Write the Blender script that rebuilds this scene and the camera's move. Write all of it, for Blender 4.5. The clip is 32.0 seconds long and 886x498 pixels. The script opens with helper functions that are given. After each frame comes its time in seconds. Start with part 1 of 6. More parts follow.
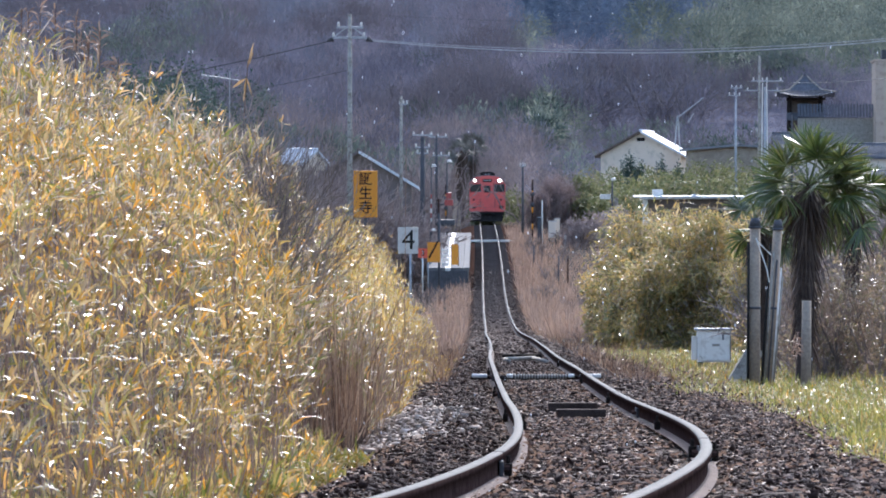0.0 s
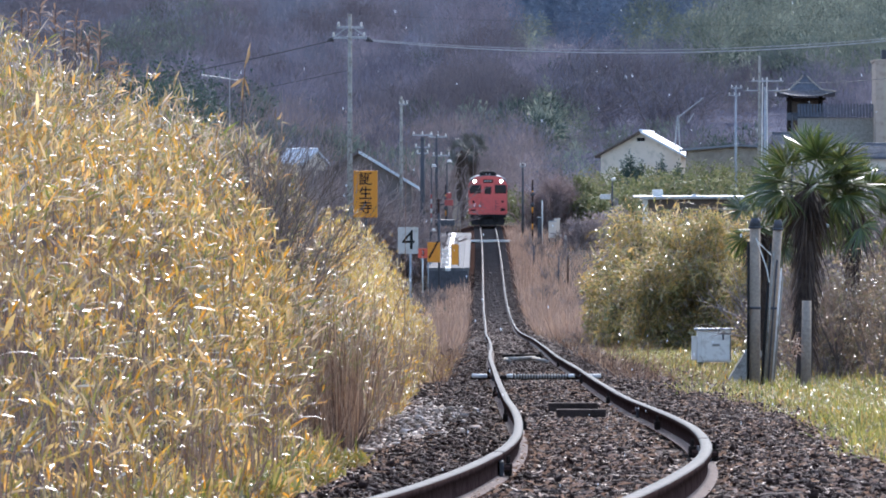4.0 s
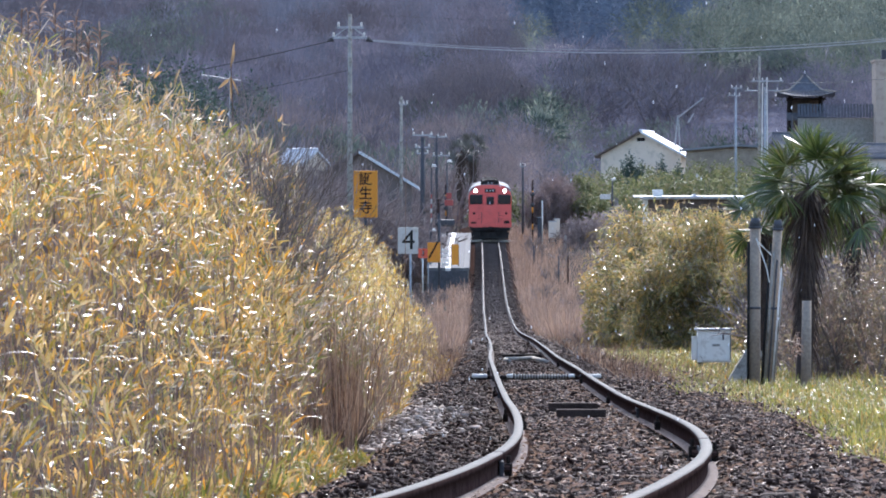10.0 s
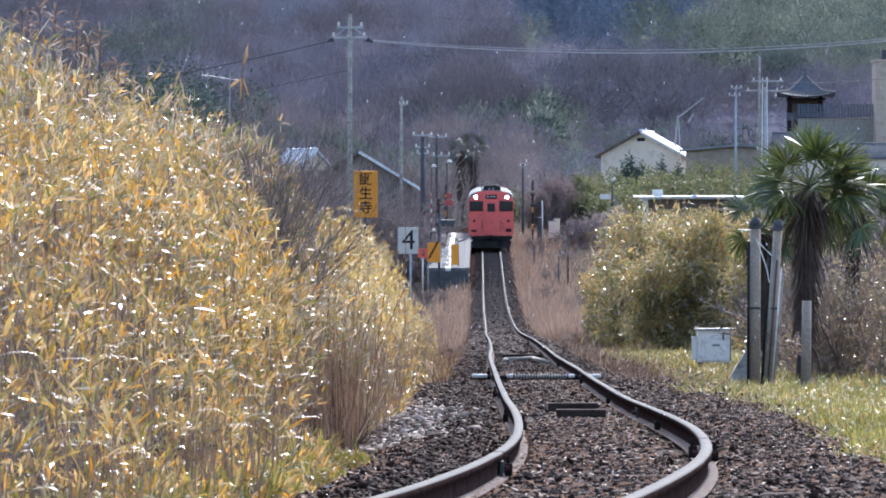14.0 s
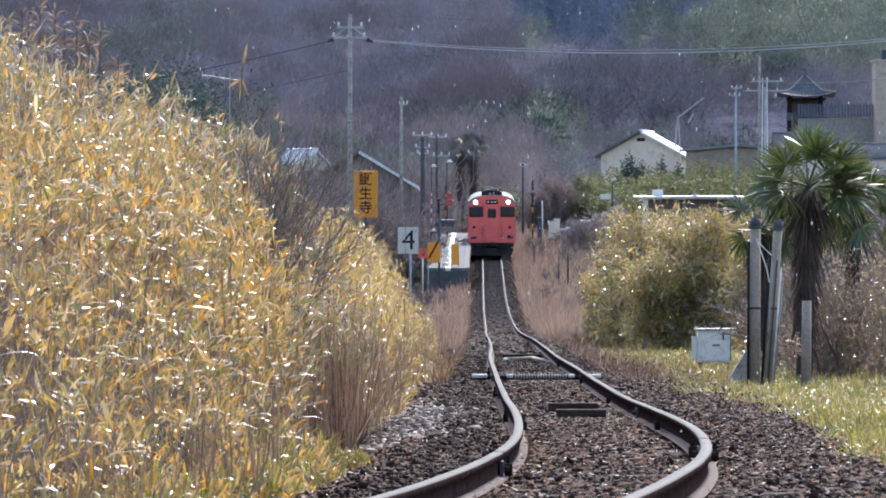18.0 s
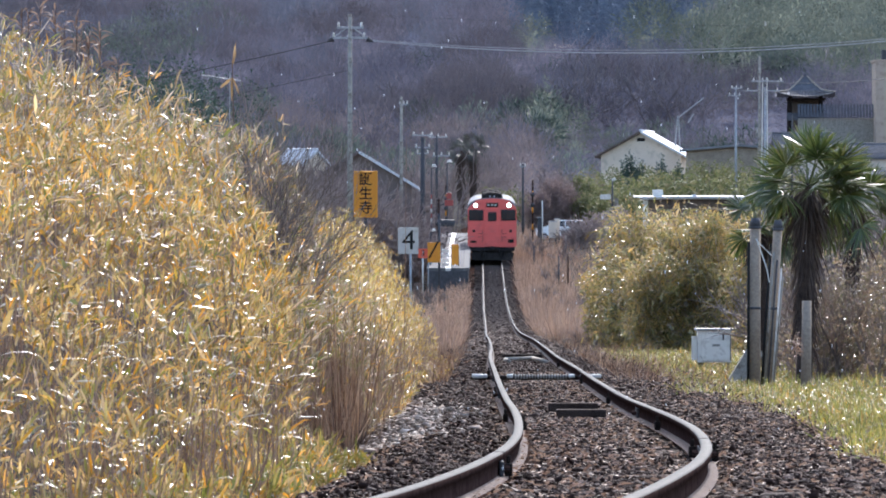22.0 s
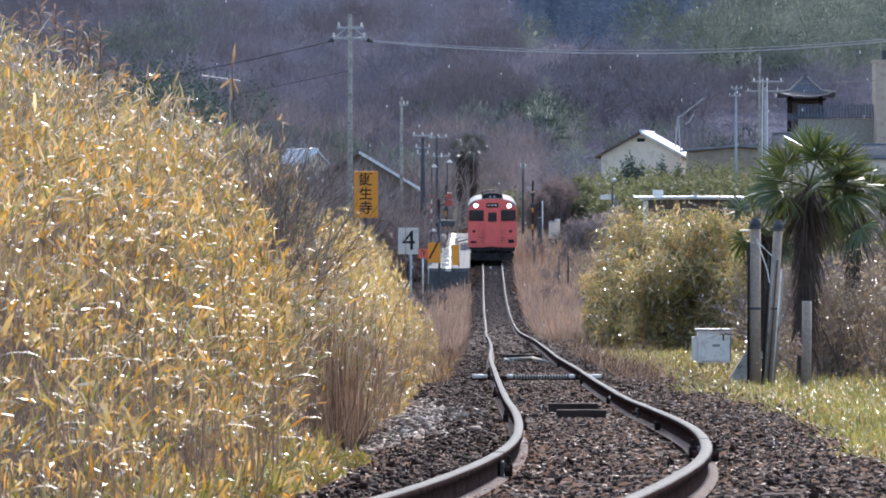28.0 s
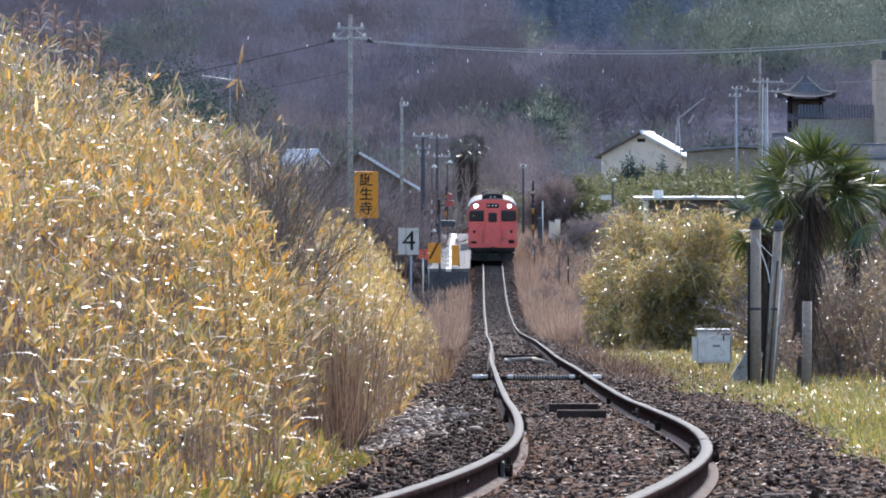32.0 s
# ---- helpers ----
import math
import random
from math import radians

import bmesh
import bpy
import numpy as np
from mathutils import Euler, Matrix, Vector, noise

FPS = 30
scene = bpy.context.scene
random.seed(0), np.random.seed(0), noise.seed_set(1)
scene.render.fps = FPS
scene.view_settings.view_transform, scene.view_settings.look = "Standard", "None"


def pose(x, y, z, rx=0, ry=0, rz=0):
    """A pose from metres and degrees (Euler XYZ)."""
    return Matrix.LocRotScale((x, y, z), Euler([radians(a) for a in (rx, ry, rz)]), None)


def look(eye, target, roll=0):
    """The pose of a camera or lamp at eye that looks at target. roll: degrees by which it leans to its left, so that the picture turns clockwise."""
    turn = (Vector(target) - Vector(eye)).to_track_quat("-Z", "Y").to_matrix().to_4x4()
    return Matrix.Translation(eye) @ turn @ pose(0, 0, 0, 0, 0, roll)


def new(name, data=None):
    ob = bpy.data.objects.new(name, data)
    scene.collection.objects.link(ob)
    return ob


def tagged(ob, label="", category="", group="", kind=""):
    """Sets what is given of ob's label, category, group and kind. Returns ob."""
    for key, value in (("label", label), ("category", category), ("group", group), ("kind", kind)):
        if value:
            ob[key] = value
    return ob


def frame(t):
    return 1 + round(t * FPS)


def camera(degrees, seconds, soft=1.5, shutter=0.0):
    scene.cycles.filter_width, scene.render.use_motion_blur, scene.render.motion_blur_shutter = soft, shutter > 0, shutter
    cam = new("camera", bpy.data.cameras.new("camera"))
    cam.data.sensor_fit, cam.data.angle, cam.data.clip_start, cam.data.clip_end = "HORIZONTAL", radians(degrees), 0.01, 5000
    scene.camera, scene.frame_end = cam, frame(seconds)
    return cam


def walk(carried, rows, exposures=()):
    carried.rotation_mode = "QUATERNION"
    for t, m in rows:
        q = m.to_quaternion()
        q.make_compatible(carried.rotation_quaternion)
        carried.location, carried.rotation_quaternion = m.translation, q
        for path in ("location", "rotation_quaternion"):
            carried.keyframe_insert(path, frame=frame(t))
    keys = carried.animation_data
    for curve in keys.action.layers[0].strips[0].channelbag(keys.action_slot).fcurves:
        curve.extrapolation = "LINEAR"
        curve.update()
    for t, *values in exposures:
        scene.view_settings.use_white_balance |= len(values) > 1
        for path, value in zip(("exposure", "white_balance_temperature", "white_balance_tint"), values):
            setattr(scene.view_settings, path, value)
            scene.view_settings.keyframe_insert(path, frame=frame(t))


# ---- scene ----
# Heights are measured from the eye of the camera; y runs along the line, x to its right.
cam = camera(6.3, 32.0, soft=1.8)
walk(cam, [(0.0, pose(0, 0, 0, 90.0, 0, 0)), (16.0, pose(0, 0, 0, 90.001, 0, 0.001)), (27.0, pose(0, 0, 0, 90.003, 0, 0.002)),
           (32.0, pose(0, 0, 0, 90.006, 0, 0.004))],
     exposures=[(0.0, 1.38, 5760, 15), (13.0, 1.4, 5760, 15), (17.0, 1.36, 5960, 15), (32.0, 1.33, 6040, 15)])

# a long lens focused on the palms and the signs: what is nearer or farther is a little soft
cam.data.dof.use_dof, cam.data.dof.focus_distance, cam.data.dof.aperture_fstop = True, 85.0, 46.0

# ---- light ----
SUN_AZ, SUN_EL = radians(9), radians(40)
world = bpy.data.worlds.new("world")
scene.world = world
world.use_nodes = True
wn = world.node_tree.nodes
sky = wn.new("ShaderNodeTexSky")
sky.sky_type, sky.sun_disc = "NISHITA", False
sky.sun_elevation, sky.sun_rotation = SUN_EL, SUN_AZ
sky.dust_density, sky.ozone_density, sky.air_density = 2.0, 1.5, 1.2
world.node_tree.links.new(sky.outputs[0], wn["Background"].inputs[0])
wn["Background"].inputs[1].default_value = 0.15
sun = new("sun", bpy.data.lights.new("sun", "SUN"))
sun.data.energy, sun.data.angle, sun.data.color = 2.45, radians(0.8), (1.0, 0.94, 0.84)
sundir = Vector((math.sin(SUN_AZ) * math.cos(SUN_EL), math.cos(SUN_AZ) * math.cos(SUN_EL), math.sin(SUN_EL)))
sun.matrix_world = look(sundir * 50, (0, 0, 0))

# ---- materials ----
def nodes_of(name):
    m = bpy.data.materials.new(name)
    m.use_nodes = True
    return m, m.node_tree.nodes, m.node_tree.links


def surface(name, a, b, scale=3.0, rough=0.7, bump=0.3, metal=0.0, spec=0.5, fine=14.0, c=None, piece=0.0, size=0.02, emit=0.0):
    """Two colours mixed by coarse and fine noise, with relief; c adds stains, piece a change from object to object."""
    m, n, l = nodes_of(name)
    p = n["Principled BSDF"]
    tc = n.new("ShaderNodeTexCoord")
    n1, n2 = n.new("ShaderNodeTexNoise"), n.new("ShaderNodeTexNoise")
    n1.inputs["Scale"].default_value, n1.inputs["Detail"].default_value = scale, 5
    n2.inputs["Scale"].default_value, n2.inputs["Detail"].default_value = scale * fine, 4
    for t in (n1, n2):
        l.new(tc.outputs["Object"], t.inputs["Vector"])
    add = n.new("ShaderNodeMath")
    add.operation = "ADD"
    l.new(n1.outputs[0], add.inputs[0])
    l.new(n2.outputs[0], add.inputs[1])
    ramp = n.new("ShaderNodeValToRGB")
    l.new(add.outputs[0], ramp.inputs[0])
    half = n.new("ShaderNodeMath")
    half.operation, half.inputs[1].default_value = "MULTIPLY", 0.5
    l.new(add.outputs[0], half.inputs[0])
    l.new(half.outputs[0], ramp.inputs[0])
    e = ramp.color_ramp.elements
    e[0].position, e[0].color = 0.38, (*a, 1)
    e[1].position, e[1].color = 0.62, (*b, 1)
    col = ramp.outputs[0]
    if c:
        n3 = n.new("ShaderNodeTexNoise")
        n3.inputs["Scale"].default_value, n3.inputs["Detail"].default_value = scale * 2.3, 6
        l.new(tc.outputs["Object"], n3.inputs["Vector"])
        r3 = n.new("ShaderNodeValToRGB")
        r3.color_ramp.elements[0].position, r3.color_ramp.elements[1].position = 0.52, 0.66
        l.new(n3.outputs[0], r3.inputs[0])
        mx = n.new("ShaderNodeMixRGB")
        mx.inputs[2].default_value = (*c, 1)
        l.new(r3.outputs[0], mx.inputs[0])
        l.new(col, mx.inputs[1])
        col = mx.outputs[0]
    if piece:
        oi = n.new("ShaderNodeObjectInfo")
        hs = n.new("ShaderNodeHueSaturation")
        mr = n.new("ShaderNodeMapRange")
        mr.inputs["To Min"].default_value, mr.inputs["To Max"].default_value = 1 - piece, 1 + piece
        l.new(oi.outputs["Random"], mr.inputs["Value"])
        l.new(mr.outputs[0], hs.inputs["Value"])
        l.new(col, hs.inputs["Color"])
        col = hs.outputs[0]
    l.new(col, p.inputs["Base Color"])
    p.inputs["Roughness"].default_value, p.inputs["Metallic"].default_value = rough, metal
    p.inputs["Specular IOR Level"].default_value = spec
    if bump:
        bp = n.new("ShaderNodeBump")
        bp.inputs["Strength"].default_value, bp.inputs["Distance"].default_value = bump, size
        l.new(n2.outputs[0], bp.inputs["Height"])
        l.new(bp.outputs[0], p.inputs["Normal"])
    return m


def foliage(name, colours, rough=0.45, thin=0.35, spec=0.5, patch=1.6, low=0.7, high=1.25, curl=0.0):
    """Leaves and stalks: a colour for each piece, light passing through thin blades."""
    m, n, l = nodes_of(name)
    p, out = n["Principled BSDF"], n["Material Output"]
    g = n.new("ShaderNodeNewGeometry")
    ramp = n.new("ShaderNodeValToRGB")
    ramp.color_ramp.interpolation = "LINEAR"
    e = ramp.color_ramp.elements
    while len(e) < len(colours):
        e.new(0.5)
    for i, cc in enumerate(colours):
        e[i].position, e[i].color = i / max(1, len(colours) - 1), (*cc, 1)
    l.new(g.outputs["Random Per Island"], ramp.inputs[0])
    tc = n.new("ShaderNodeTexCoord")
    ns = n.new("ShaderNodeTexNoise")
    ns.inputs["Scale"].default_value, ns.inputs["Detail"].default_value = patch, 4
    l.new(tc.outputs["Object"], ns.inputs["Vector"])
    mr = n.new("ShaderNodeMapRange")
    mr.inputs["From Min"].default_value, mr.inputs["From Max"].default_value = 0.3, 0.7
    mr.inputs["To Min"].default_value, mr.inputs["To Max"].default_value = low, high
    l.new(ns.outputs[0], mr.inputs["Value"])
    hs = n.new("ShaderNodeHueSaturation")
    l.new(mr.outputs[0], hs.inputs["Value"])
    l.new(ramp.outputs[0], hs.inputs["Color"])
    l.new(hs.outputs[0], p.inputs["Base Color"])
    p.inputs["Roughness"].default_value, p.inputs["Specular IOR Level"].default_value = rough, spec
    if curl:
        nb, bp = n.new("ShaderNodeTexNoise"), n.new("ShaderNodeBump")
        nb.inputs["Scale"].default_value, nb.inputs["Detail"].default_value = 45, 2
        l.new(tc.outputs["Object"], nb.inputs["Vector"])
        bp.inputs["Strength"].default_value, bp.inputs["Distance"].default_value = curl, 0.012
        l.new(nb.outputs[0], bp.inputs["Height"])
        l.new(bp.outputs[0], p.inputs["Normal"])
    if thin:
        tr, mix = n.new("ShaderNodeBsdfTranslucent"), n.new("ShaderNodeMixShader")
        l.new(hs.outputs[0], tr.inputs[0])
        mix.inputs[0].default_value = thin
        l.new(p.outputs[0], mix.inputs[1])
        l.new(tr.outputs[0], mix.inputs[2])
        l.new(mix.outputs[0], out.inputs[0])
    return m


def glow(name, colour, strength):
    m, n, l = nodes_of(name)
    p = n["Principled BSDF"]
    p.inputs["Base Color"].default_value = (*colour, 1)
    p.inputs["Emission Color"].default_value = (*colour, 1)
    p.inputs["Emission Strength"].default_value = strength
    return m


def glassy(name, colour=(0.02, 0.025, 0.03)):
    m, n, l = nodes_of(name)
    p = n["Principled BSDF"]
    p.inputs["Base Color"].default_value = (*colour, 1)
    p.inputs["Roughness"].default_value, p.inputs["Specular IOR Level"].default_value = 0.06, 0.6
    return m


M = {}
M["ground"] = surface("ground_earth", (0.055, 0.046, 0.041), (0.085, 0.072, 0.06), 0.5, 1.0, 0.6, fine=22, c=(0.07, 0.067, 0.044), size=0.06, spec=0.0)
# beyond the village the woodland litter turns grey-mauve, with distance haze painted in
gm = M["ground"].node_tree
geo, split, haze_span, litter, haze_blend = (gm.nodes.new("ShaderNode" + q) for q in ("TexCoord", "SeparateXYZ", "MapRange", "ValToRGB", "MixRGB"))
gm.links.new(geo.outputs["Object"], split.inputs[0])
gm.links.new(split.outputs["Y"], haze_span.inputs["Value"])
haze_span.inputs["From Min"].default_value, haze_span.inputs["From Max"].default_value = 690, 820
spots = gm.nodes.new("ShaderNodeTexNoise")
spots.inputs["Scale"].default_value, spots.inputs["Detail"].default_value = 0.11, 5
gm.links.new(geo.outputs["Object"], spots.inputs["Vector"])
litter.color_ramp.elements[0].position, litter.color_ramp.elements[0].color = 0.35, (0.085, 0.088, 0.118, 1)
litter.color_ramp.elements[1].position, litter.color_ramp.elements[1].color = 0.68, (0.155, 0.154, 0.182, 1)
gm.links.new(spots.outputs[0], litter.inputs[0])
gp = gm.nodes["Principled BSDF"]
gm.links.new(gp.inputs["Base Color"].links[0].from_socket, haze_blend.inputs[1])
gm.links.new(litter.outputs[0], haze_blend.inputs[2])
gm.links.new(haze_span.outputs[0], haze_blend.inputs[0])
gm.links.new(haze_blend.outputs[0], gp.inputs["Base Color"])
M["ballast"] = surface("ballast_bed", (0.026, 0.015, 0.012), (0.055, 0.034, 0.027), 6, 0.95, 0.9, fine=4, size=0.04, spec=0.0)
M["stone"] = foliage("ballast_stone", [(0.0122, 0.0065, 0.005), (0.0275, 0.0145, 0.0111), (0.0184, 0.0096, 0.0077), (0.0398, 0.023, 0.0184), (0.0215, 0.0119, 0.0096), (0.0995, 0.0689, 0.0567), (0.0184, 0.0103, 0.0084), (0.0321, 0.018, 0.0142), (0.0651, 0.0414, 0.0337), (0.0245, 0.0138, 0.0107), (0.1531, 0.1148, 0.0957)], 0.75, 0, 0.06, 4.0, 0.7, 1.3)
M["palestone"] = foliage("pale_stone", [(0.2, 0.1562, 0.125), (0.475, 0.4, 0.325), (0.3, 0.2375, 0.1938), (0.125, 0.09, 0.07), (0.65, 0.5625, 0.475)], 0.8, 0, 0.15)
M["railtop"] = surface("rail_head", (0.055, 0.053, 0.05), (0.1, 0.097, 0.092), 9, 0.6, 0.05, metal=0.0, spec=0.03)
M["rust"] = surface("rail_rust", (0.032, 0.019, 0.017), (0.07, 0.044, 0.037), 5, 0.9, 0.3, c=(0.024, 0.016, 0.015), spec=0.0)
M["railfoot"] = surface("rail_foot_rust", (0.12, 0.085, 0.07), (0.2, 0.15, 0.125), 6, 0.85, 0.2, c=(0.08, 0.055, 0.045), spec=0.1)
M["sleeper"] = surface("sleeper_wood", (0.045, 0.033, 0.027), (0.11, 0.085, 0.07), 4, 0.95, 0.7, fine=9, piece=0.3, spec=0.05)
M["brownwood"] = surface("old_brown_timber", (0.035, 0.024, 0.019), (0.075, 0.052, 0.042), 5, 0.9, 0.5, spec=0.1)
M["darkwood"] = surface("tarred_wood", (0.014, 0.011, 0.01), (0.035, 0.026, 0.021), 5, 0.9, 0.5, spec=0.05)
M["white"] = surface("white_paint", (0.6, 0.575, 0.52), (0.74, 0.715, 0.65), 5, 0.6, 0.1, c=(0.5, 0.46, 0.4), spec=0.25)
M["cabinet"] = surface("warm_white_steel", (0.74, 0.68, 0.58), (0.8, 0.74, 0.64), 4, 0.5, 0.05, c=(0.62, 0.55, 0.45), spec=0.3)
M["signwhite"] = surface("dull_white_enamel", (0.5, 0.46, 0.41), (0.58, 0.54, 0.48), 3, 0.6, 0.05, c=(0.44, 0.39, 0.33), spec=0.2)
M["black"] = surface("black_paint", (0.014, 0.013, 0.012), (0.032, 0.03, 0.028), 5, 0.8, 0.1, spec=0.1)
M["grey"] = surface("grey_steel", (0.25, 0.26, 0.27), (0.38, 0.39, 0.4), 4, 0.5, 0.1, metal=0.3)
M["darkgrey"] = surface("dark_steel", (0.045, 0.045, 0.05), (0.09, 0.09, 0.095), 4, 0.7, 0.2, spec=0.2)
M["concrete"] = surface("concrete", (0.24, 0.215, 0.18), (0.38, 0.35, 0.3), 3, 0.95, 0.4, c=(0.17, 0.145, 0.115), spec=0.15)
M["yellow"] = surface("yellow_sign", (0.62, 0.22, 0.004), (0.7, 0.26, 0.006), 3, 0.5, 0.05, c=(0.62, 0.25, 0.01))
M["red"] = surface("vermilion_paint", (0.72, 0.105, 0.088), (0.78, 0.122, 0.1), 0.8, 0.45, 0.04, c=(0.64, 0.1, 0.085))
M["markred"] = surface("red_marker_paint", (0.62, 0.075, 0.035), (0.7, 0.095, 0.045), 4, 0.5, 0.05)
M["redlamp"] = surface("red_plastic", (0.3, 0.05, 0.04), (0.38, 0.065, 0.05), 5, 0.5, 0.05)
M["underframe"] = surface("underframe_dirt", (0.018, 0.016, 0.016), (0.05, 0.045, 0.042), 2, 0.9, 0.3, spec=0.08)
M["roofgrey"] = surface("train_roof", (0.17, 0.175, 0.18), (0.25, 0.255, 0.26), 1.5, 0.8, 0.1, spec=0.2)
M["glass"] = glassy("dark_glass")
M["headlamp"] = glow("headlamp_glow", (1.0, 0.93, 0.78), 14)
M["plaster"] = surface("cream_plaster", (0.66, 0.55, 0.43), (0.73, 0.62, 0.5), 0.6, 0.95, 0.2, c=(0.54, 0.46, 0.36), spec=0.1)
M["tile"] = surface("roof_tile", (0.07, 0.075, 0.085), (0.13, 0.135, 0.15), 3, 0.7, 0.3, spec=0.15)
M["sheetroof"] = surface("sheet_roof", (0.5, 0.52, 0.55), (0.68, 0.7, 0.72), 1, 0.32, 0.1)
M["wood"] = surface("weathered_timber", (0.22, 0.18, 0.14), (0.34, 0.285, 0.23), 2, 0.95, 0.4, spec=0.1)
M["oldwall"] = surface("old_grey_brown_boards", (0.15, 0.125, 0.115), (0.21, 0.175, 0.16), 1.5, 0.95, 0.3, spec=0.05)
M["postwood"] = surface("grey_brown_post", (0.24, 0.19, 0.145), (0.36, 0.29, 0.22), 2, 0.95, 0.4, spec=0.1)
M["tanwall"] = surface("tan_render", (0.4, 0.31, 0.235), (0.48, 0.38, 0.29), 0.8, 0.9, 0.1, c=(0.34, 0.26, 0.2), spec=0.1)
M["platform"] = surface("platform_concrete", (0.1, 0.1, 0.098), (0.15, 0.15, 0.147), 1.2, 0.8, 0.2, c=(0.08, 0.08, 0.08), spec=0.05)
M["platedge"] = surface("platform_edge", (0.13, 0.128, 0.12), (0.2, 0.195, 0.185), 2, 0.9, 0.3, spec=0.05)
M["bark"] = surface("bark", (0.07, 0.05, 0.04), (0.15, 0.115, 0.09), 9, 0.95, 0.8)
M["fibre"] = surface("palm_fibre", (0.035, 0.022, 0.016), (0.095, 0.062, 0.045), 14, 0.95, 0.9)
M["carpaint"] = surface("silver_car_paint", (0.74, 0.75, 0.77), (0.8, 0.81, 0.82), 2, 0.25, 0.0)
M["tyre"] = surface("tyre_rubber", (0.015, 0.015, 0.016), (0.03, 0.03, 0.03), 8, 0.85, 0.2)
M["bankleaf"] = foliage("bamboo_grass_leaf", [(0.15, 0.16, 0.03), (0.28, 0.2, 0.07), (0.5, 0.335, 0.09), (0.56, 0.405, 0.17), (0.64, 0.29, 0.03), (0.21, 0.21, 0.045), (0.4, 0.3, 0.15),
                                              (0.42, 0.29, 0.12), (0.26, 0.15, 0.075), (0.6, 0.455, 0.23), (0.67, 0.28, 0.02), (0.22, 0.22, 0.05), (0.14, 0.085, 0.045), (0.55, 0.33, 0.08)], 0.22, 0.44, 1.0, 2.0, 0.42, 1.5, 0.7)
M["goldleaf"] = foliage("gold_bamboo_grass_leaf", [(0.26, 0.24, 0.05), (0.52, 0.35, 0.09), (0.58, 0.42, 0.16), (0.6, 0.3, 0.035), (0.4, 0.34, 0.1), (0.58, 0.47, 0.28), (0.34, 0.2, 0.08), (0.2, 0.14, 0.06)], 0.2, 0.46, 1.0, 2.0, 0.5, 1.4, 0.7)
M["topleaf"] = foliage("pale_bamboo_grass_leaf", [(0.16, 0.18, 0.045), (0.26, 0.22, 0.1), (0.43, 0.34, 0.19), (0.52, 0.42, 0.29), (0.54, 0.29, 0.07), (0.19, 0.22, 0.06), (0.39, 0.31, 0.22), (0.24, 0.16, 0.1), (0.57, 0.47, 0.36),
                                               (0.6, 0.28, 0.04), (0.21, 0.23, 0.07), (0.13, 0.09, 0.06), (0.46, 0.35, 0.16)], 0.22, 0.42, 1.0, 2.0, 0.42, 1.5, 0.7)
M["glossleaf"] = foliage("glossy_bamboo_leaf", [(0.4, 0.33, 0.18), (0.5, 0.42, 0.3), (0.34, 0.32, 0.12)], 0.42, 0.1, 1.0, 1.1, 0.8, 1.2)
M["greenleaf"] = foliage("green_grass_blade", [(0.11, 0.135, 0.025), (0.22, 0.225, 0.045), (0.35, 0.29, 0.06), (0.36, 0.3, 0.09), (0.16, 0.17, 0.03), (0.46, 0.28, 0.07)], 0.3, 0.4, 0.7, 1.3, 0.4, 1.45, 0.6)
M["vergeleaf"] = foliage("verge_grass_blade", [(0.16, 0.18, 0.035), (0.29, 0.28, 0.055), (0.4, 0.33, 0.08), (0.22, 0.22, 0.045), (0.5, 0.33, 0.09)], 0.3, 0.45, 0.8, 1.8, 0.35, 1.4, 0.4)
M["stalk"] = foliage("dead_stalk", [(0.06, 0.03, 0.019), (0.16, 0.086, 0.052), (0.34, 0.21, 0.13), (0.085, 0.044, 0.028), (0.44, 0.3, 0.19), (0.2, 0.105, 0.06)], 0.6, 0.2, 0.4, 3.0, 0.5, 1.4)
M["deadfrond"] = foliage("dead_palm_frond", [(0.04, 0.027, 0.021), (0.08, 0.055, 0.043), (0.13, 0.092, 0.07), (0.06, 0.04, 0.032)], 0.8, 0.1, 0.2)
M["culm"] = foliage("bamboo_culm", [(0.12, 0.075, 0.055), (0.22, 0.15, 0.11), (0.16, 0.1, 0.075), (0.3, 0.22, 0.16)], 0.6, 0.2, 0.3)
M["pinkgrass"] = foliage("dry_pampas_grass", [(0.242, 0.1519, 0.1056), (0.374, 0.2499, 0.176), (0.297, 0.196, 0.1364), (0.176, 0.1078, 0.0792)], 0.6, 0.3)
M["bushleaf"] = foliage("bamboo_bush_leaf", [(0.12, 0.135, 0.045), (0.26, 0.235, 0.085), (0.52, 0.39, 0.14), (0.58, 0.35, 0.1), (0.2, 0.2, 0.065), (0.48, 0.37, 0.2), (0.26, 0.17, 0.1), (0.4, 0.33, 0.1)], 0.25, 0.38, 0.9, 1.2, 0.35, 1.55)
M["thicketleaf"] = foliage("olive_brown_thicket_leaf", [(0.15, 0.14, 0.06), (0.26, 0.2, 0.1), (0.34, 0.23, 0.14), (0.2, 0.17, 0.08), (0.42, 0.3, 0.19), (0.25, 0.15, 0.1)], 0.3, 0.4, 0.8, 1.0, 0.5, 1.4)
M["twig"] = foliage("bare_twig", [(0.115, 0.0862, 0.0747), (0.184, 0.138, 0.1207), (0.253, 0.1955, 0.1725), (0.1495, 0.115, 0.1035)], 0.8, 0)
M["darktwig"] = foliage("dark_twig", [(0.075, 0.055, 0.046), (0.14, 0.105, 0.085), (0.21, 0.16, 0.13), (0.3, 0.23, 0.19)], 0.8, 0)
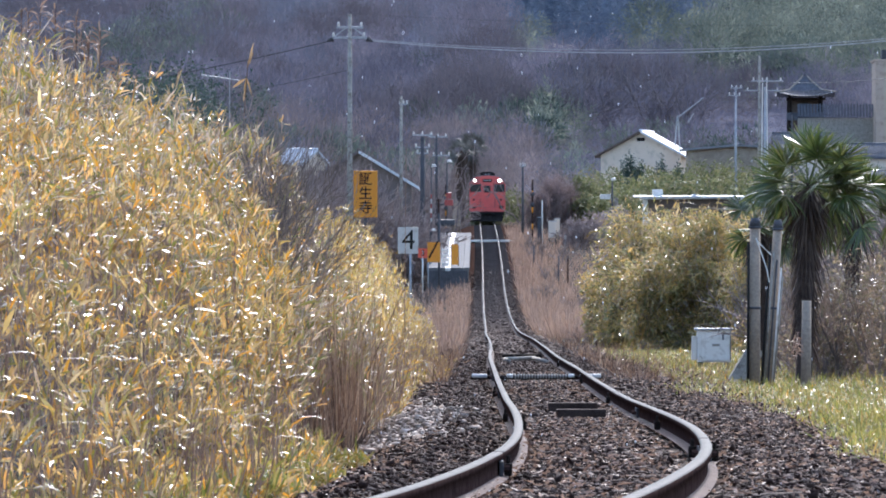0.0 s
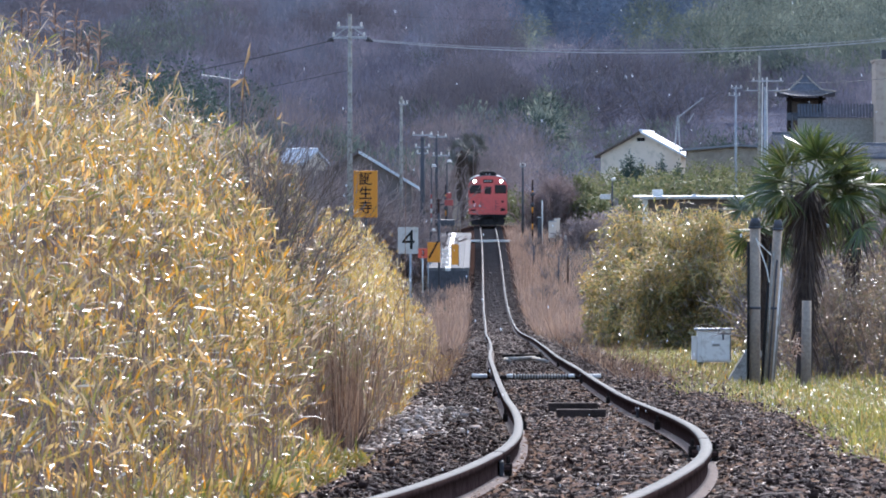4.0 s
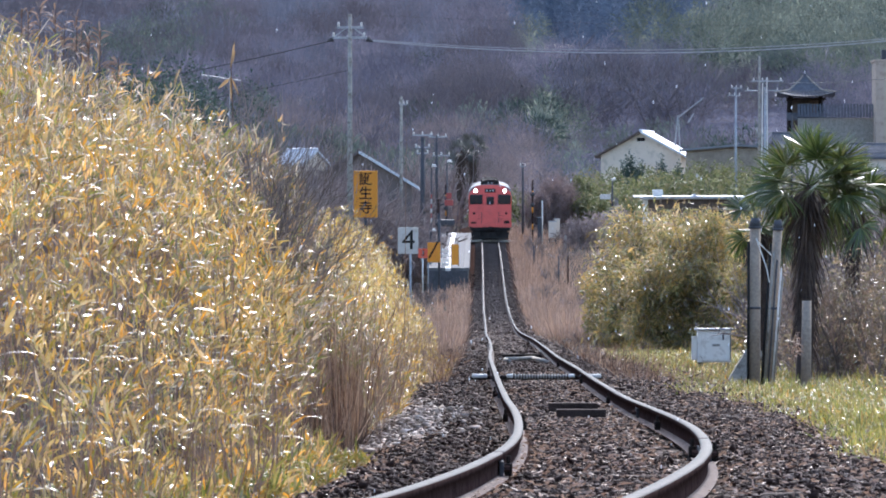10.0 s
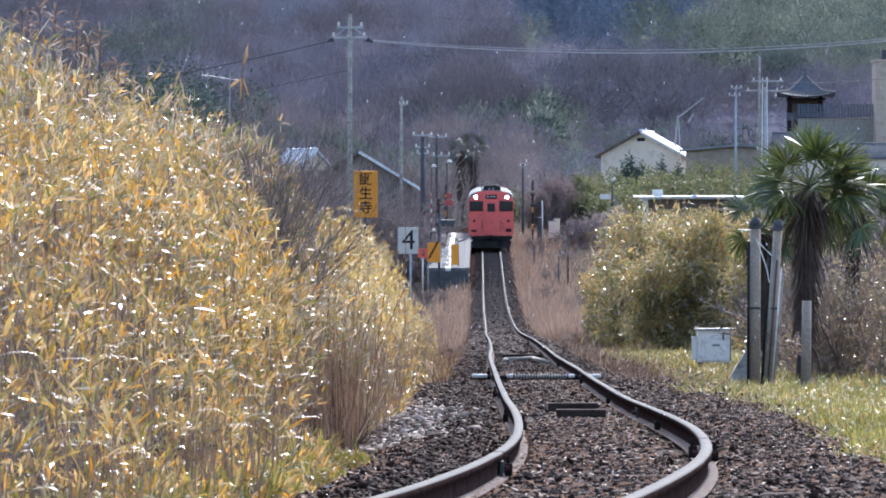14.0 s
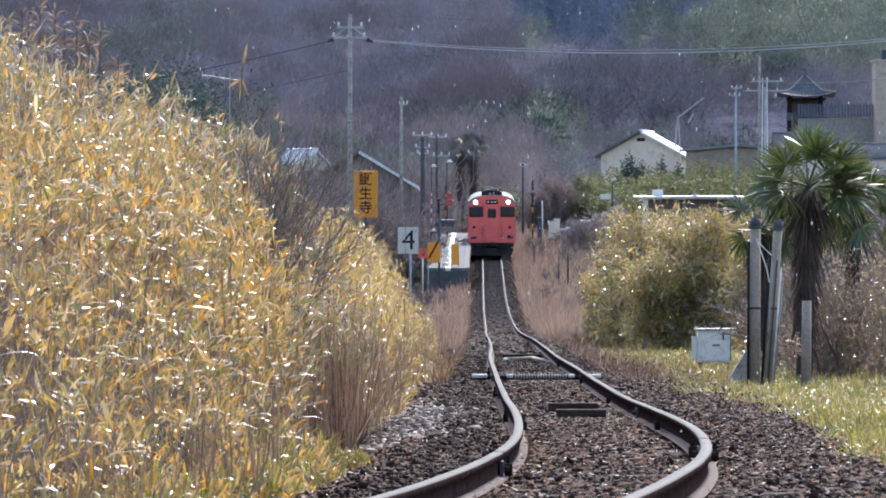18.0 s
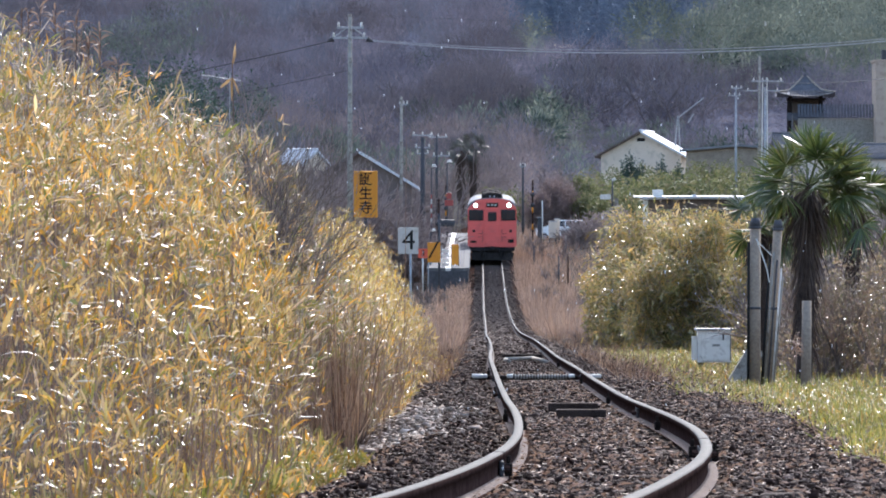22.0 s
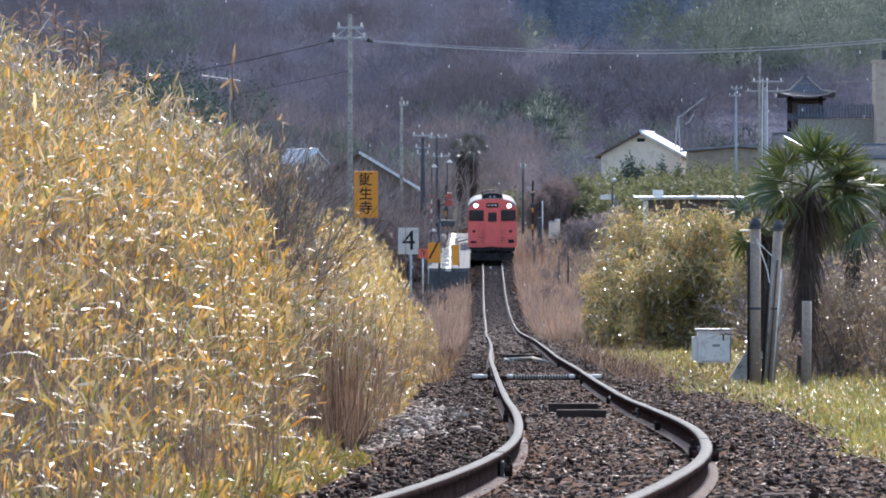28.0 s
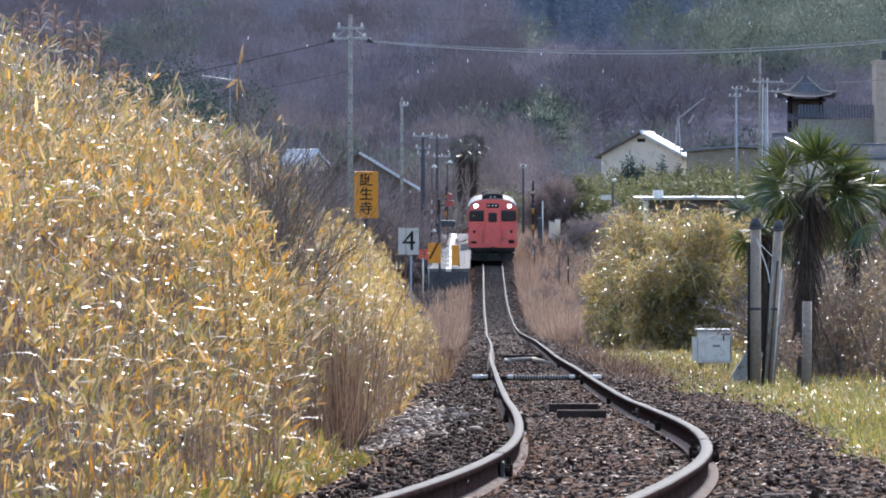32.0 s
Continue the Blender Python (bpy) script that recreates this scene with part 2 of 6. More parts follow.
# hilltwig, farwood, farcedar, copse, mauvewood: distance haze is painted in as blue
M["hilltwig"] = foliage("hazed_winter_wood", [(0.1235, 0.1261, 0.1658), (0.152, 0.1497, 0.1872), (0.1805, 0.1694, 0.198), (0.1377, 0.1399, 0.1819)], 1.0, 0.4, 0.0, 0.12, 0.45, 1.5)
M["farwood"] = foliage("far_hazed_wood", [(0.175, 0.19, 0.23), (0.195, 0.205, 0.245), (0.215, 0.215, 0.25), (0.18, 0.192, 0.24)], 1.0, 0.4, 0.0, 0.1, 0.5, 1.4)
# grey-brown twigs, lightened to paint in the haze of the middle distance
M["midtwig"] = foliage("haze_paled_twig", [(0.221, 0.1794, 0.169), (0.286, 0.2314, 0.2145), (0.364, 0.2964, 0.273), (0.247, 0.2054, 0.195)], 1.0, 0.25, 0.05, 0.2, 0.7, 1.3)
M["farcedar"] = foliage("far_hazed_cedar", [(0.1, 0.135, 0.19), (0.115, 0.15, 0.205), (0.13, 0.165, 0.22)], 1.0, 0.3, 0.0, 0.12, 0.7, 1.25)
M["cedar"] = foliage("cedar_leaf", [(0.045, 0.07, 0.06), (0.065, 0.095, 0.075), (0.085, 0.115, 0.08)], 0.8, 0.15, 0.2)
M["copse"] = foliage("hazed_dark_copse", [(0.1235, 0.1133, 0.1284), (0.152, 0.1379, 0.1498), (0.1805, 0.1576, 0.1658)], 1.0, 0.35, 0.0, 0.12, 0.7, 1.3)
# brown trees at the hill foot, their colour paled for haze
M["nearwood"] = foliage("haze_paled_brown_wood", [(0.195, 0.1664, 0.1625), (0.2405, 0.1976, 0.1885), (0.2925, 0.2366, 0.2184)], 1.0, 0.4, 0.0, 0.2, 0.5, 1.45)
M["mauvewood"] = foliage("hazed_mauve_wood", [(0.19, 0.1822, 0.2193), (0.2232, 0.2019, 0.2354), (0.247, 0.2216, 0.2461)], 1.0, 0.4, 0.0, 0.12, 0.55, 1.4)
M["palegrove"] = foliage("pale_bamboo_leaf", [(0.17, 0.2, 0.165), (0.2, 0.225, 0.175), (0.24, 0.255, 0.19)], 0.9, 0.45, 0.0, 0.14, 0.5, 1.5)
M["clearing"] = foliage("tan_dry_grass", [(0.42, 0.35, 0.3), (0.5, 0.41, 0.34), (0.36, 0.3, 0.27)], 1.0, 0.2, 0.0, 0.1, 0.8, 1.2)
M["limb"] = surface("grey_limb", (0.15, 0.135, 0.145), (0.21, 0.19, 0.195), 2, 1.0, 0.0, spec=0.0)
M["grove"] = foliage("bamboo_grove_leaf", [(0.1, 0.125, 0.11), (0.135, 0.16, 0.135), (0.175, 0.2, 0.155), (0.115, 0.14, 0.125)], 0.9, 0.4, 0.0, 0.12, 0.4, 1.6)
M["shrub"] = foliage("evergreen_shrub_leaf", [(0.08, 0.095, 0.04), (0.14, 0.15, 0.06), (0.2, 0.2, 0.085), (0.24, 0.21, 0.11)], 0.65, 0.3, 0.25)
M["palm"] = foliage("palm_leaf", [(0.044, 0.068, 0.016), (0.076, 0.104, 0.024), (0.12, 0.14, 0.036), (0.176, 0.168, 0.052)], 0.3, 0.3, 0.7)
M["brownbrush"] = foliage("mauve_brown_brush", [(0.1555, 0.1166, 0.1118), (0.2138, 0.1604, 0.1507), (0.2722, 0.2041, 0.1896), (0.175, 0.1361, 0.1313)], 0.9, 0.3, 0.05, 0.5, 0.7, 1.3)
M["darkpalm"] = foliage("dark_palm_leaf", [(0.045, 0.05, 0.042), (0.065, 0.07, 0.055), (0.09, 0.09, 0.07)], 0.4, 0.2, 0.6)
M["snow"] = surface("snow_flake", (0.85, 0.87, 0.9), (0.9, 0.92, 0.95), 5, 0.6, 0)


# ---- mesh helpers ----
def np_mesh(name, verts, *groups):
    """A mesh from arrays: verts (n, 3) and one array of corner numbers for each kind of face."""
    me = bpy.data.meshes.new(name)
    verts = np.asarray(verts, np.float32)
    me.vertices.add(len(verts))
    me.vertices.foreach_set("co", verts.ravel())
    loops = np.concatenate([g.ravel() for g in groups]).astype(np.int32)
    sizes = np.concatenate([np.full(len(g), g.shape[1]) for g in groups]).astype(np.int32)
    me.loops.add(len(loops))
    me.loops.foreach_set("vertex_index", loops)
    me.polygons.add(len(sizes))
    me.polygons.foreach_set("loop_start", np.concatenate([[0], np.cumsum(sizes)[:-1]]).astype(np.int32))
    me.polygons.foreach_set("loop_total", sizes)
    me.update(calc_edges=True)
    return me


def part(name, data, material, parent=None, label="", smooth=False):
    """Links a bmesh or mesh as one object under a thing or a part."""
    if isinstance(data, bmesh.types.BMesh):
        me = bpy.data.meshes.new(name)
        bmesh.ops.recalc_face_normals(data, faces=data.faces)
        data.to_mesh(me)
        data.free()
    else:
        me = data
    if not me.materials:
        me.materials.append(material)
    if smooth:
        me.polygons.foreach_set("use_smooth", [True] * len(me.polygons))
    ob = new(name, me)
    ob.parent = parent
    if label:
        ob["label"] = label
    return ob


def thing(name, m, label, category, group="", kind=""):
    ob = new(name)
    ob.empty_display_size = 0.2
    ob.matrix_basis = m
    return tagged(ob, label, category, group, kind)


def block(bm, lo, hi, bevel=0.0):
    lo, hi = Vector(lo), Vector(hi)
    r = bmesh.ops.create_cube(bm, size=1, matrix=Matrix.Translation((lo + hi) / 2) @ Matrix.Diagonal((*(hi - lo), 1)))
    if bevel:
        es = list({e for v in r["verts"] for e in v.link_edges})
        bmesh.ops.bevel(bm, geom=es, offset=bevel, segments=2, affect="EDGES", profile=0.6)


def rod(bm, p0, p1, r0, r1=None, seg=10):
    p0, p1 = Vector(p0), Vector(p1)
    q = (p1 - p0).to_track_quat("Z", "Y").to_matrix().to_4x4()
    bmesh.ops.create_cone(bm, cap_ends=True, segments=seg, radius1=r0, radius2=r0 if r1 is None else r1, depth=(p1 - p0).length,
                          matrix=Matrix.Translation((p0 + p1) / 2) @ q)


def box_part(name, parent, mat, lo, hi, bevel=0.01, label=""):
    bm = bmesh.new()
    block(bm, lo, hi, bevel)
    return part(name, bm, mat, parent, label)


def rod_part(name, parent, mat, p0, p1, r0, r1=None, seg=10, label=""):
    bm = bmesh.new()
    rod(bm, p0, p1, r0, r1, seg)
    return part(name, bm, mat, parent, label, smooth=seg > 6)


def prism(bm, outline, y0, y1):
    """An outline in x, z swept along y."""
    a = [bm.verts.new((x, y0, z)) for x, z in outline]
    b = [bm.verts.new((x, y1, z)) for x, z in outline]
    bm.faces.new(a)
    bm.faces.new(b[::-1])
    n = len(a)
    for i in range(n):
        bm.faces.new((a[i], b[i], b[(i + 1) % n], a[(i + 1) % n]))


def unit(v):
    return v / np.maximum(np.linalg.norm(v, axis=1, keepdims=True), 1e-9)


def blades(name, base, way, length, width, droop=0.2, rng=None, face=None):
    """Leaves: six corners each, widest at a third, bent towards the ground by droop."""
    rng = rng or np.random.default_rng(3)
    n = len(base)
    way = unit(way)
    side = unit(np.cross(way, unit(rng.normal(size=(n, 3))) if face is None else face))
    length, width = np.broadcast_to(length, n)[:, None], np.broadcast_to(width, n)[:, None]
    down = np.array([[0, 0, -1.0]])
    droop = np.broadcast_to(droop, n)[:, None]
    p1 = base + way * length * 0.36 + down * droop * length * 0.1
    p2 = base + way * length * 0.72 + down * droop * length * 0.45
    p3 = base + way * length + down * droop * length
    w1, w2 = side * width * 0.5, side * width * 0.36
    v = np.stack([base, p1 - w1, p1 + w1, p2 - w2, p2 + w2, p3], 1).reshape(-1, 3)
    k = (np.arange(n) * 6)[:, None]
    tri = np.concatenate([k + [[0, 2, 1]], k + [[3, 4, 5]]])
    return np_mesh(name, v, tri, k + [[1, 2, 4, 3]])


def sprays(name, base, way, length, width, rng, out):
    """Small twig sprays of four corners each, for crowns far away, shaded by the way out of their crown."""
    n = len(base)
    way = unit(way)
    side = unit(np.cross(way, unit(rng.normal(size=(n, 3)))))
    side = side * np.where((np.cross(way, side) * out).sum(1) < 0, -1, 1)[:, None]
    length, width = np.broadcast_to(length, n)[:, None], np.broadcast_to(width, n)[:, None]
    mid = base + way * length * 0.45
    v = np.stack([base, mid + side * width * 0.5, base + way * length, mid - side * width * 0.5], 1).reshape(-1, 3)
    me = np_mesh(name, v, (np.arange(n) * 4)[:, None] + [[0, 3, 2, 1]])
    me.polygons.foreach_set("use_smooth", [True] * n)
    me.normals_split_custom_set_from_vertices(np.repeat(unit(out), 4, axis=0))
    return me


def slivers(name, base, way, length, width, rng):
    """Thin twigs: two crossed triangles' worth, as one bent strip of four corners."""
    n = len(base)
    way = unit(way)
    side = unit(np.cross(way, unit(rng.normal(size=(n, 3)))))
    length, width = np.broadcast_to(length, n)[:, None], np.broadcast_to(width, n)[:, None]
    mid = base + way * length * 0.5 + rng.normal(size=(n, 3)) * length * 0.05
    tip = base + way * length + rng.normal(size=(n, 3)) * length * 0.06
    v = np.stack([base - side * width * 0.5, base + side * width * 0.5, mid - side * width * 0.32, mid + side * width * 0.32, tip], 1).reshape(-1, 3)
    k = (np.arange(n) * 5)[:, None]
    return np_mesh(name, v, k + [[0, 1, 3, 2]], k + [[2, 3, 4]])


def spread(rng, n, lift, wide):
    """Directions round an axis that points up: lift is the mean rise, wide the scatter."""
    a = rng.uniform(0, 2 * np.pi, n)
    e = np.clip(rng.normal(lift, wide, n), -1.3, 1.55)
    return np.stack([np.cos(a) * np.cos(e), np.sin(a) * np.cos(e), np.sin(e)], 1)


def smoothstep(a, b, v):
    t = np.clip((np.asarray(v, float) - a) / (b - a), 0, 1)
    return t * t * (3 - 2 * t)


# ---- the line: distance, offset to the right, height of the rails ----
LINE = [(0, -3.1, -0.66), (14, -1.3, -0.79), (28, 0.010, -0.920), (34, 0.415, -0.981), (38, 0.632, -1.023), (42, 0.805, -1.064),
        (46, 0.928, -1.105), (51, 1.030, -1.155), (57, 1.100, -1.216), (65, 1.145, -1.296), (75, 1.160, -1.390), (90, 1.196, -1.495),
        (110, 1.254, -1.614), (135, 1.356, -1.800), (165, 1.549, -2.024), (200, 1.712, -2.247), (240, 1.849, -2.538), (290, 2.096, -2.881),
        (330, 2.288, -2.967), (370, 2.437, -2.767), (420, 2.651, -2.094), (480, 2.925, -0.850), (530, 3.144, 0.135), (580, 3.308, 1.141),
        (620, 3.433, 1.853), (660, 3.640, 2.104), (760, 4.4, 2.4), (1000, 6, 3)]


def cant(d):
    """By how much the right rail lies above the left one in the curve."""
    return np.interp(d, [0, 34, 42, 51, 57, 65, 75, 165, 200], [0.055, 0.055, 0.036, 0.041, 0.028, 0.012, 0.003, 0.003, 0])


KD = np.array([r[0] for r in LINE], float)


def along(k, d):
    """The line's value k at distance d, gliding through its rows."""
    v = np.array([r[k] for r in LINE], float)
    d = np.asarray(d, float)
    h, n = np.diff(KD), len(KD)
    s = np.diff(v) / h
    m = np.concatenate([[s[0]], (s[:-1] * h[1:] + s[1:] * h[:-1]) / (h[1:] + h[:-1]), [s[-1]]])
    i = np.clip(np.searchsorted(KD, d) - 1, 0, n - 2)
    t = (d - KD[i]) / h[i]
    return (v[i] * (1 + 2 * t) * (1 - t) ** 2 + m[i] * h[i] * t * (1 - t) ** 2 + v[i + 1] * t * t * (3 - 2 * t) + m[i + 1] * h[i] * t * t * (t - 1))


def line_x(d):
    return along(1, np.minimum(d, 990))


def line_z(d):
    return along(2, np.minimum(d, 990))


def bank(s, d):
    """How far the foliage of the left bank stands above the rails."""
    s, d = np.asarray(s, float), np.asarray(d, float)
    w = np.interp(-s, [1.6, 2.1, 2.6, 3.0, 3.4, 4.2, 5.0, 8.0, 20], [-0.1, 0.75, 1.78, 2.12, 2.1, 2.46, 2.85, 3.3, 3.5])
    near = np.interp(d, [20, 40, 52, 62, 165, 185, 230], [0.5, 0.6, 0.85, 1.0, 0.95, 0.35, 0.2])
    dip = 1 - 0.24 * np.exp(-((d - 98) / 22) ** 2) * np.exp(-((s + 3.0) / 0.55) ** 2)
    return w * near * dip


def ground_z(x, d):
    x, d = np.asarray(x, float), np.asarray(d, float)
    s = x - line_x(d)
    z = line_z(d)
    bed = np.interp(s, [-6, -2.8, -2.1, -1.35, 0, 1.35, 2.1, 2.8, 6], [-0.55, -0.5, -0.42, -0.19, -0.165, -0.185, -0.21, -0.2, -0.15])
    rise = np.clip(bank(s, d) - 0.55, 0, 3) * (1 - smoothstep(-2.7, -1.7, s)) * (1 - smoothstep(160, 200, d))
    side = np.where(s > 0, 0.12 * np.clip(s - 7, 0, 30) * smoothstep(200, 420, d) * (1 - smoothstep(560, 640, d)), 0)
    left = np.where(s < -9, 0.16 * np.clip(-s - 9, 0, 25) * smoothstep(90, 240, d), 0)
    hill = np.interp(d, [0, 650, 720, 1000, 1300, 1600, 1900, 2600, 4000, 6000], [0, 0, 0.8, 12, 27, 54, 95, 210, 380, 420])
    terrace = 1 - smoothstep(8, 20, x) * (1 - smoothstep(920, 1010, d))
    wave = terrace * 4 * np.sin(x / 37.0 + 0.6) * smoothstep(750, 1200, d) + terrace * 2.5 * np.sin(x / 15.0 + d / 160.0) * smoothstep(800, 1300, d)
    return z + bed + np.where(s < -1.4, rise, 0) + side + left + hill + wave


# ---- ground ----
def sheet(name, svals, dvals, zfun, mat, kind="structure", label="", category=""):
    S, D = np.meshgrid(svals, dvals)
    X = S + line_x(D)
    Z = zfun(X, D)
    n, m = S.shape
    v = np.stack([X, D, Z], -1).reshape(-1, 3)
    i = (np.arange(n - 1)[:, None] * m + np.arange(m - 1)[None]).ravel()[:, None]
    ob = part(name, np_mesh(name, v, i + [[0, 1, m + 1, m]]), mat, smooth=True)
    return tagged(ob, label, category, kind=kind)


rough_rng = np.random.default_rng(11)
near_s = np.concatenate([[-900, -500, -250, -120, -70], np.arange(-45, -10, 4), np.arange(-10, -3, 0.7), np.arange(-3, -1.2, 0.1), np.arange(-1.2, 3, 0.3), np.arange(3, 10, 0.7), np.arange(10, 46, 4), [70, 120, 250, 500, 900]])
near_d = np.concatenate([np.arange(-60, 30, 10), np.arange(30, 200, 1.5), np.arange(200, 660, 6), np.arange(660, 1700, 20), np.arange(1700, 4900, 200)])
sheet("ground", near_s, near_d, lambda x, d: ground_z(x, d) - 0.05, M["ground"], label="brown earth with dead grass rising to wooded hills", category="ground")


def ballast_top(x, d):
    s = x - line_x(d)
    j = rough_rng.normal(0, 0.003, np.shape(x))
    return line_z(d) + np.interp(s, [-2.5, -2.0, -1.3, -0.5, 0, 0.5, 1.3, 2.0, 2.5], [-0.56, -0.40, -0.185, -0.17, -0.175, -0.17, -0.18, -0.2, -0.27]) + j


ballast = sheet("ballast_bed", np.arange(-2.4, 2.41, 0.12), np.concatenate([np.arange(10, 150, 0.5), np.arange(150, 700, 4)]), ballast_top, M["ballast"],
                label="brown crushed-stone ballast bed under the rails", category="ballast")

# ---- rails ----
PROFILE = [(-0.0635, -0.153), (0.0635, -0.153), (0.0635, -0.142), (0.0085, -0.125), (0.0085, -0.045), (0.0325, -0.036), (0.0325, -0.006), (0.025, 0.0),
           (-0.025, 0.0), (-0.0325, -0.006), (-0.0325, -0.036), (-0.0085, -0.045), (-0.0085, -0.125), (-0.0635, -0.142)]


def sweep_rail(side, d0, d1):
    d = np.unique(np.concatenate([np.arange(d0, min(d1, 130), 0.5), np.arange(130, max(131, d1), 3.0), [d1]]))
    d = d[(d >= d0) & (d <= d1)]
    cx = line_x(d) + side * 0.566
    cz = line_z(d) + side * cant(d) / 2
    pr = np.array(PROFILE)
    v = np.stack([cx[:, None] + pr[None, :, 0], np.broadcast_to(d[:, None], (len(d), len(pr))), cz[:, None] + pr[None, :, 1]], -1).reshape(-1, 3)
    n, m = len(d), len(pr)
    i = (np.arange(n - 1)[:, None] * m)
    j = np.arange(m)
    q = np.stack([i + j, i + (j + 1) % m, i + m + (j + 1) % m, i + m + j], -1).reshape(-1, 4)
    me = np_mesh("rail", v, q, np.array([np.arange(m)[::-1], np.arange(m) + (n - 1) * m]))
    me.materials.append(M["rust"])
    me.materials.append(M["railtop"])
    me.materials.append(M["railfoot"])
    idx = np.zeros(len(me.polygons), np.int32)
    jj = np.tile(np.arange(m), n - 1)
    idx[:len(jj)] = np.isin(jj, [6, 7, 8]) + 2 * np.isin(jj, [2, 12])
    me.polygons.foreach_set("material_index", idx)
    return part("rail", me, M["rust"], track)


track = thing("railway_track", pose(0, 0, 0), "single narrow-gauge railway track with worn steel rails", "railway track", kind="structure")
for side, joint in ((-1, 43.6), (1, 46.2)):
    sweep_rail(side, 8, joint)
    sweep_rail(side, joint + 0.012, 104)
    sweep_rail(side, 104.012, 770)
    # fishplates with their bolts
    for jd in (joint, 104.0, 70.5 if side > 0 else 86.5):
        x, z = float(line_x(jd)) + side * 0.566, float(line_z(jd)) + side * float(cant(jd)) / 2
        for w in (-1, 1):
            bm = bmesh.new()
            block(bm, (x + w * 0.022 - 0.012, jd - 0.28, z - 0.125), (x + w * 0.022 + 0.012, jd + 0.28, z - 0.045), 0.004)
            plate = part("fishplate", bm, M["darkgrey"], track, "dark bolted joint plate")
            for k in (-0.2, -0.07, 0.07, 0.2):
                rod_part("bolt", plate, M["rust"], (x + w * 0.03, jd + k, z - 0.085), (x + w * 0.065, jd + k, z - 0.085), 0.016, seg=6)
# anchors and bolted fastenings that stand out along the rails
bm = bmesh.new()
block(bm, (-0.022, -0.06, -0.13), (0.022, 0.06, -0.06), 0.012)
rod(bm, (0, -0.035, -0.06), (0, -0.035, -0.02), 0.012, seg=6)
rod(bm, (0, 0.035, -0.06), (0, 0.035, -0.02), 0.012, seg=6)
anchor_me = bpy.data.meshes.new("rail_anchor")
bm.to_mesh(anchor_me)
bm.free()
anchor_me.materials.append(M["darkwood"])
for side, w, ds in ((1, -1, (47.5, 61.5, 82, 101, 128)), (1, 1, (46.2, 56, 75)), (-1, -1, (52, 68, 88, 112)), (-1, 1, (43.6, 63, 80, 96))):
    for d in ds:
        ob = new("rail_anchor", anchor_me)
        ob.parent = track
        ob.location = (float(line_x(d)) + side * 0.566 + w * 0.06, d, float(line_z(d)) + side * float(cant(d)) / 2)

# sleepers: the near ones singly, the rest in one mesh
bm = bmesh.new()
block(bm, (-1.05, -0.1, -0.14), (1.05, 0.1, 0), 0.012)
sl_me = bpy.data.meshes.new("sleeper")
bm.to_mesh(sl_me)
bm.free()
sl_me.materials.append(M["sleeper"])
sl_rng = np.random.default_rng(5)
far_v, far_q = [], []
for k, d in enumerate(np.arange(26, 660, 0.61)):
    x, z = float(line_x(d)), float(line_z(d))
    tilt = math.atan((float(line_x(d + 1)) - float(line_x(d - 1))) / 2)
    if k < 290:
        ob = new("sleeper", sl_me)
        ob.parent = track
        ob.matrix_basis = Matrix.Translation((x + sl_rng.normal(0, 0.02), d, z - 0.172 + sl_rng.normal(0, 0.006))) @ Euler((0, -float(cant(d)) / 1.13, -tilt + sl_rng.normal(0, 0.01))).to_matrix().to_4x4()
    else:
        c = np.array([[a, b, e] for e in (-0.3, -0.15) for b in (d - 0.1, d + 0.1) for a in (x - 1.05, x + 1.05)]) + [0, 0, z]
        o = len(far_v) * 8
        far_v.append(c)
        far_q.append(np.array([[4, 5, 7, 6], [0, 1, 5, 4], [2, 6, 7, 3], [0, 4, 6, 2], [1, 3, 7, 5]]) + o)
part("sleepers", np_mesh("sleepers", np.concatenate(far_v), np.concatenate(far_q)), M["sleeper"], track)["kind"] = "stuff"
# two tarred timbers stand clear of the stones, with hollows beside them
for d, x0, x1 in ((78.0, 1.02, 1.5), (72.6, 1.02, 1.47)):
    z = float(line_z(d))
    box_part("cable_timber", track, M["brownwood"], (x0, d - 0.11, z - 0.2), (x1, d + 0.16, z - 0.075), 0.012, "tarred black timber lying between the rails")
# white-painted cable pipe across the track
z = float(line_z(106)) - 0.1
pipe = part("cable_pipe", (lambda b: (rod(b, (0.36, 106, z), (2.1, 106, z), 0.028), b)[1])(bmesh.new()), M["darkwood"], track, "pipe laid across the track with white ends")
for x0, x1 in ((0.38, 0.58), (0.84, 0.92), (1.65, 1.73), (1.9, 2.08)):
    rod_part("white_band", pipe, M["white"], (x0, 106, z + 0.012), (x1, 106, z + 0.012), 0.034)
for k in range(19):
    rod_part("pipe_ring", pipe, M["concrete"], (0.94 + k * 0.037, 106, z + 0.008), (0.965 + k * 0.037, 106, z + 0.008), 0.033)
# forked cable duct further on
z = float(line_z(146)) - 0.13
duct = thing("cable_duct", pose(1.55, 146, z), "pale forked cable duct lying between the rails", "cable duct")
for p0, p1 in (((-0.42, 1.2, 0), (0.1, 1.6, 0.02)), ((0.1, 1.6, 0.02), (0.32, -2.6, 0.0)), ((-0.42, 1.2, 0), (-0.36, -1.5, 0))):
    rod_part("duct", duct, M["concrete"], p0, p1, 0.035)
box_part("timber", duct, M["darkwood"], (-0.45, 3.5, -0.05), (0.28, 3.8, 0.06))

# ---- stones of the ballast ----
st_rng = np.random.default_rng(21)
ROCK = np.array([[1, 0, 0], [-1, 0, 0], [0, 1, 0], [0, -1, 0], [0, 0, 1], [0, 0, -1]], float) * 1.35
ROCK_T = np.array([[4, 0, 2], [4, 2, 1], [4, 1, 3], [4, 3, 0], [5, 2, 0], [5, 1, 2], [5, 3, 1], [5, 0, 3]])


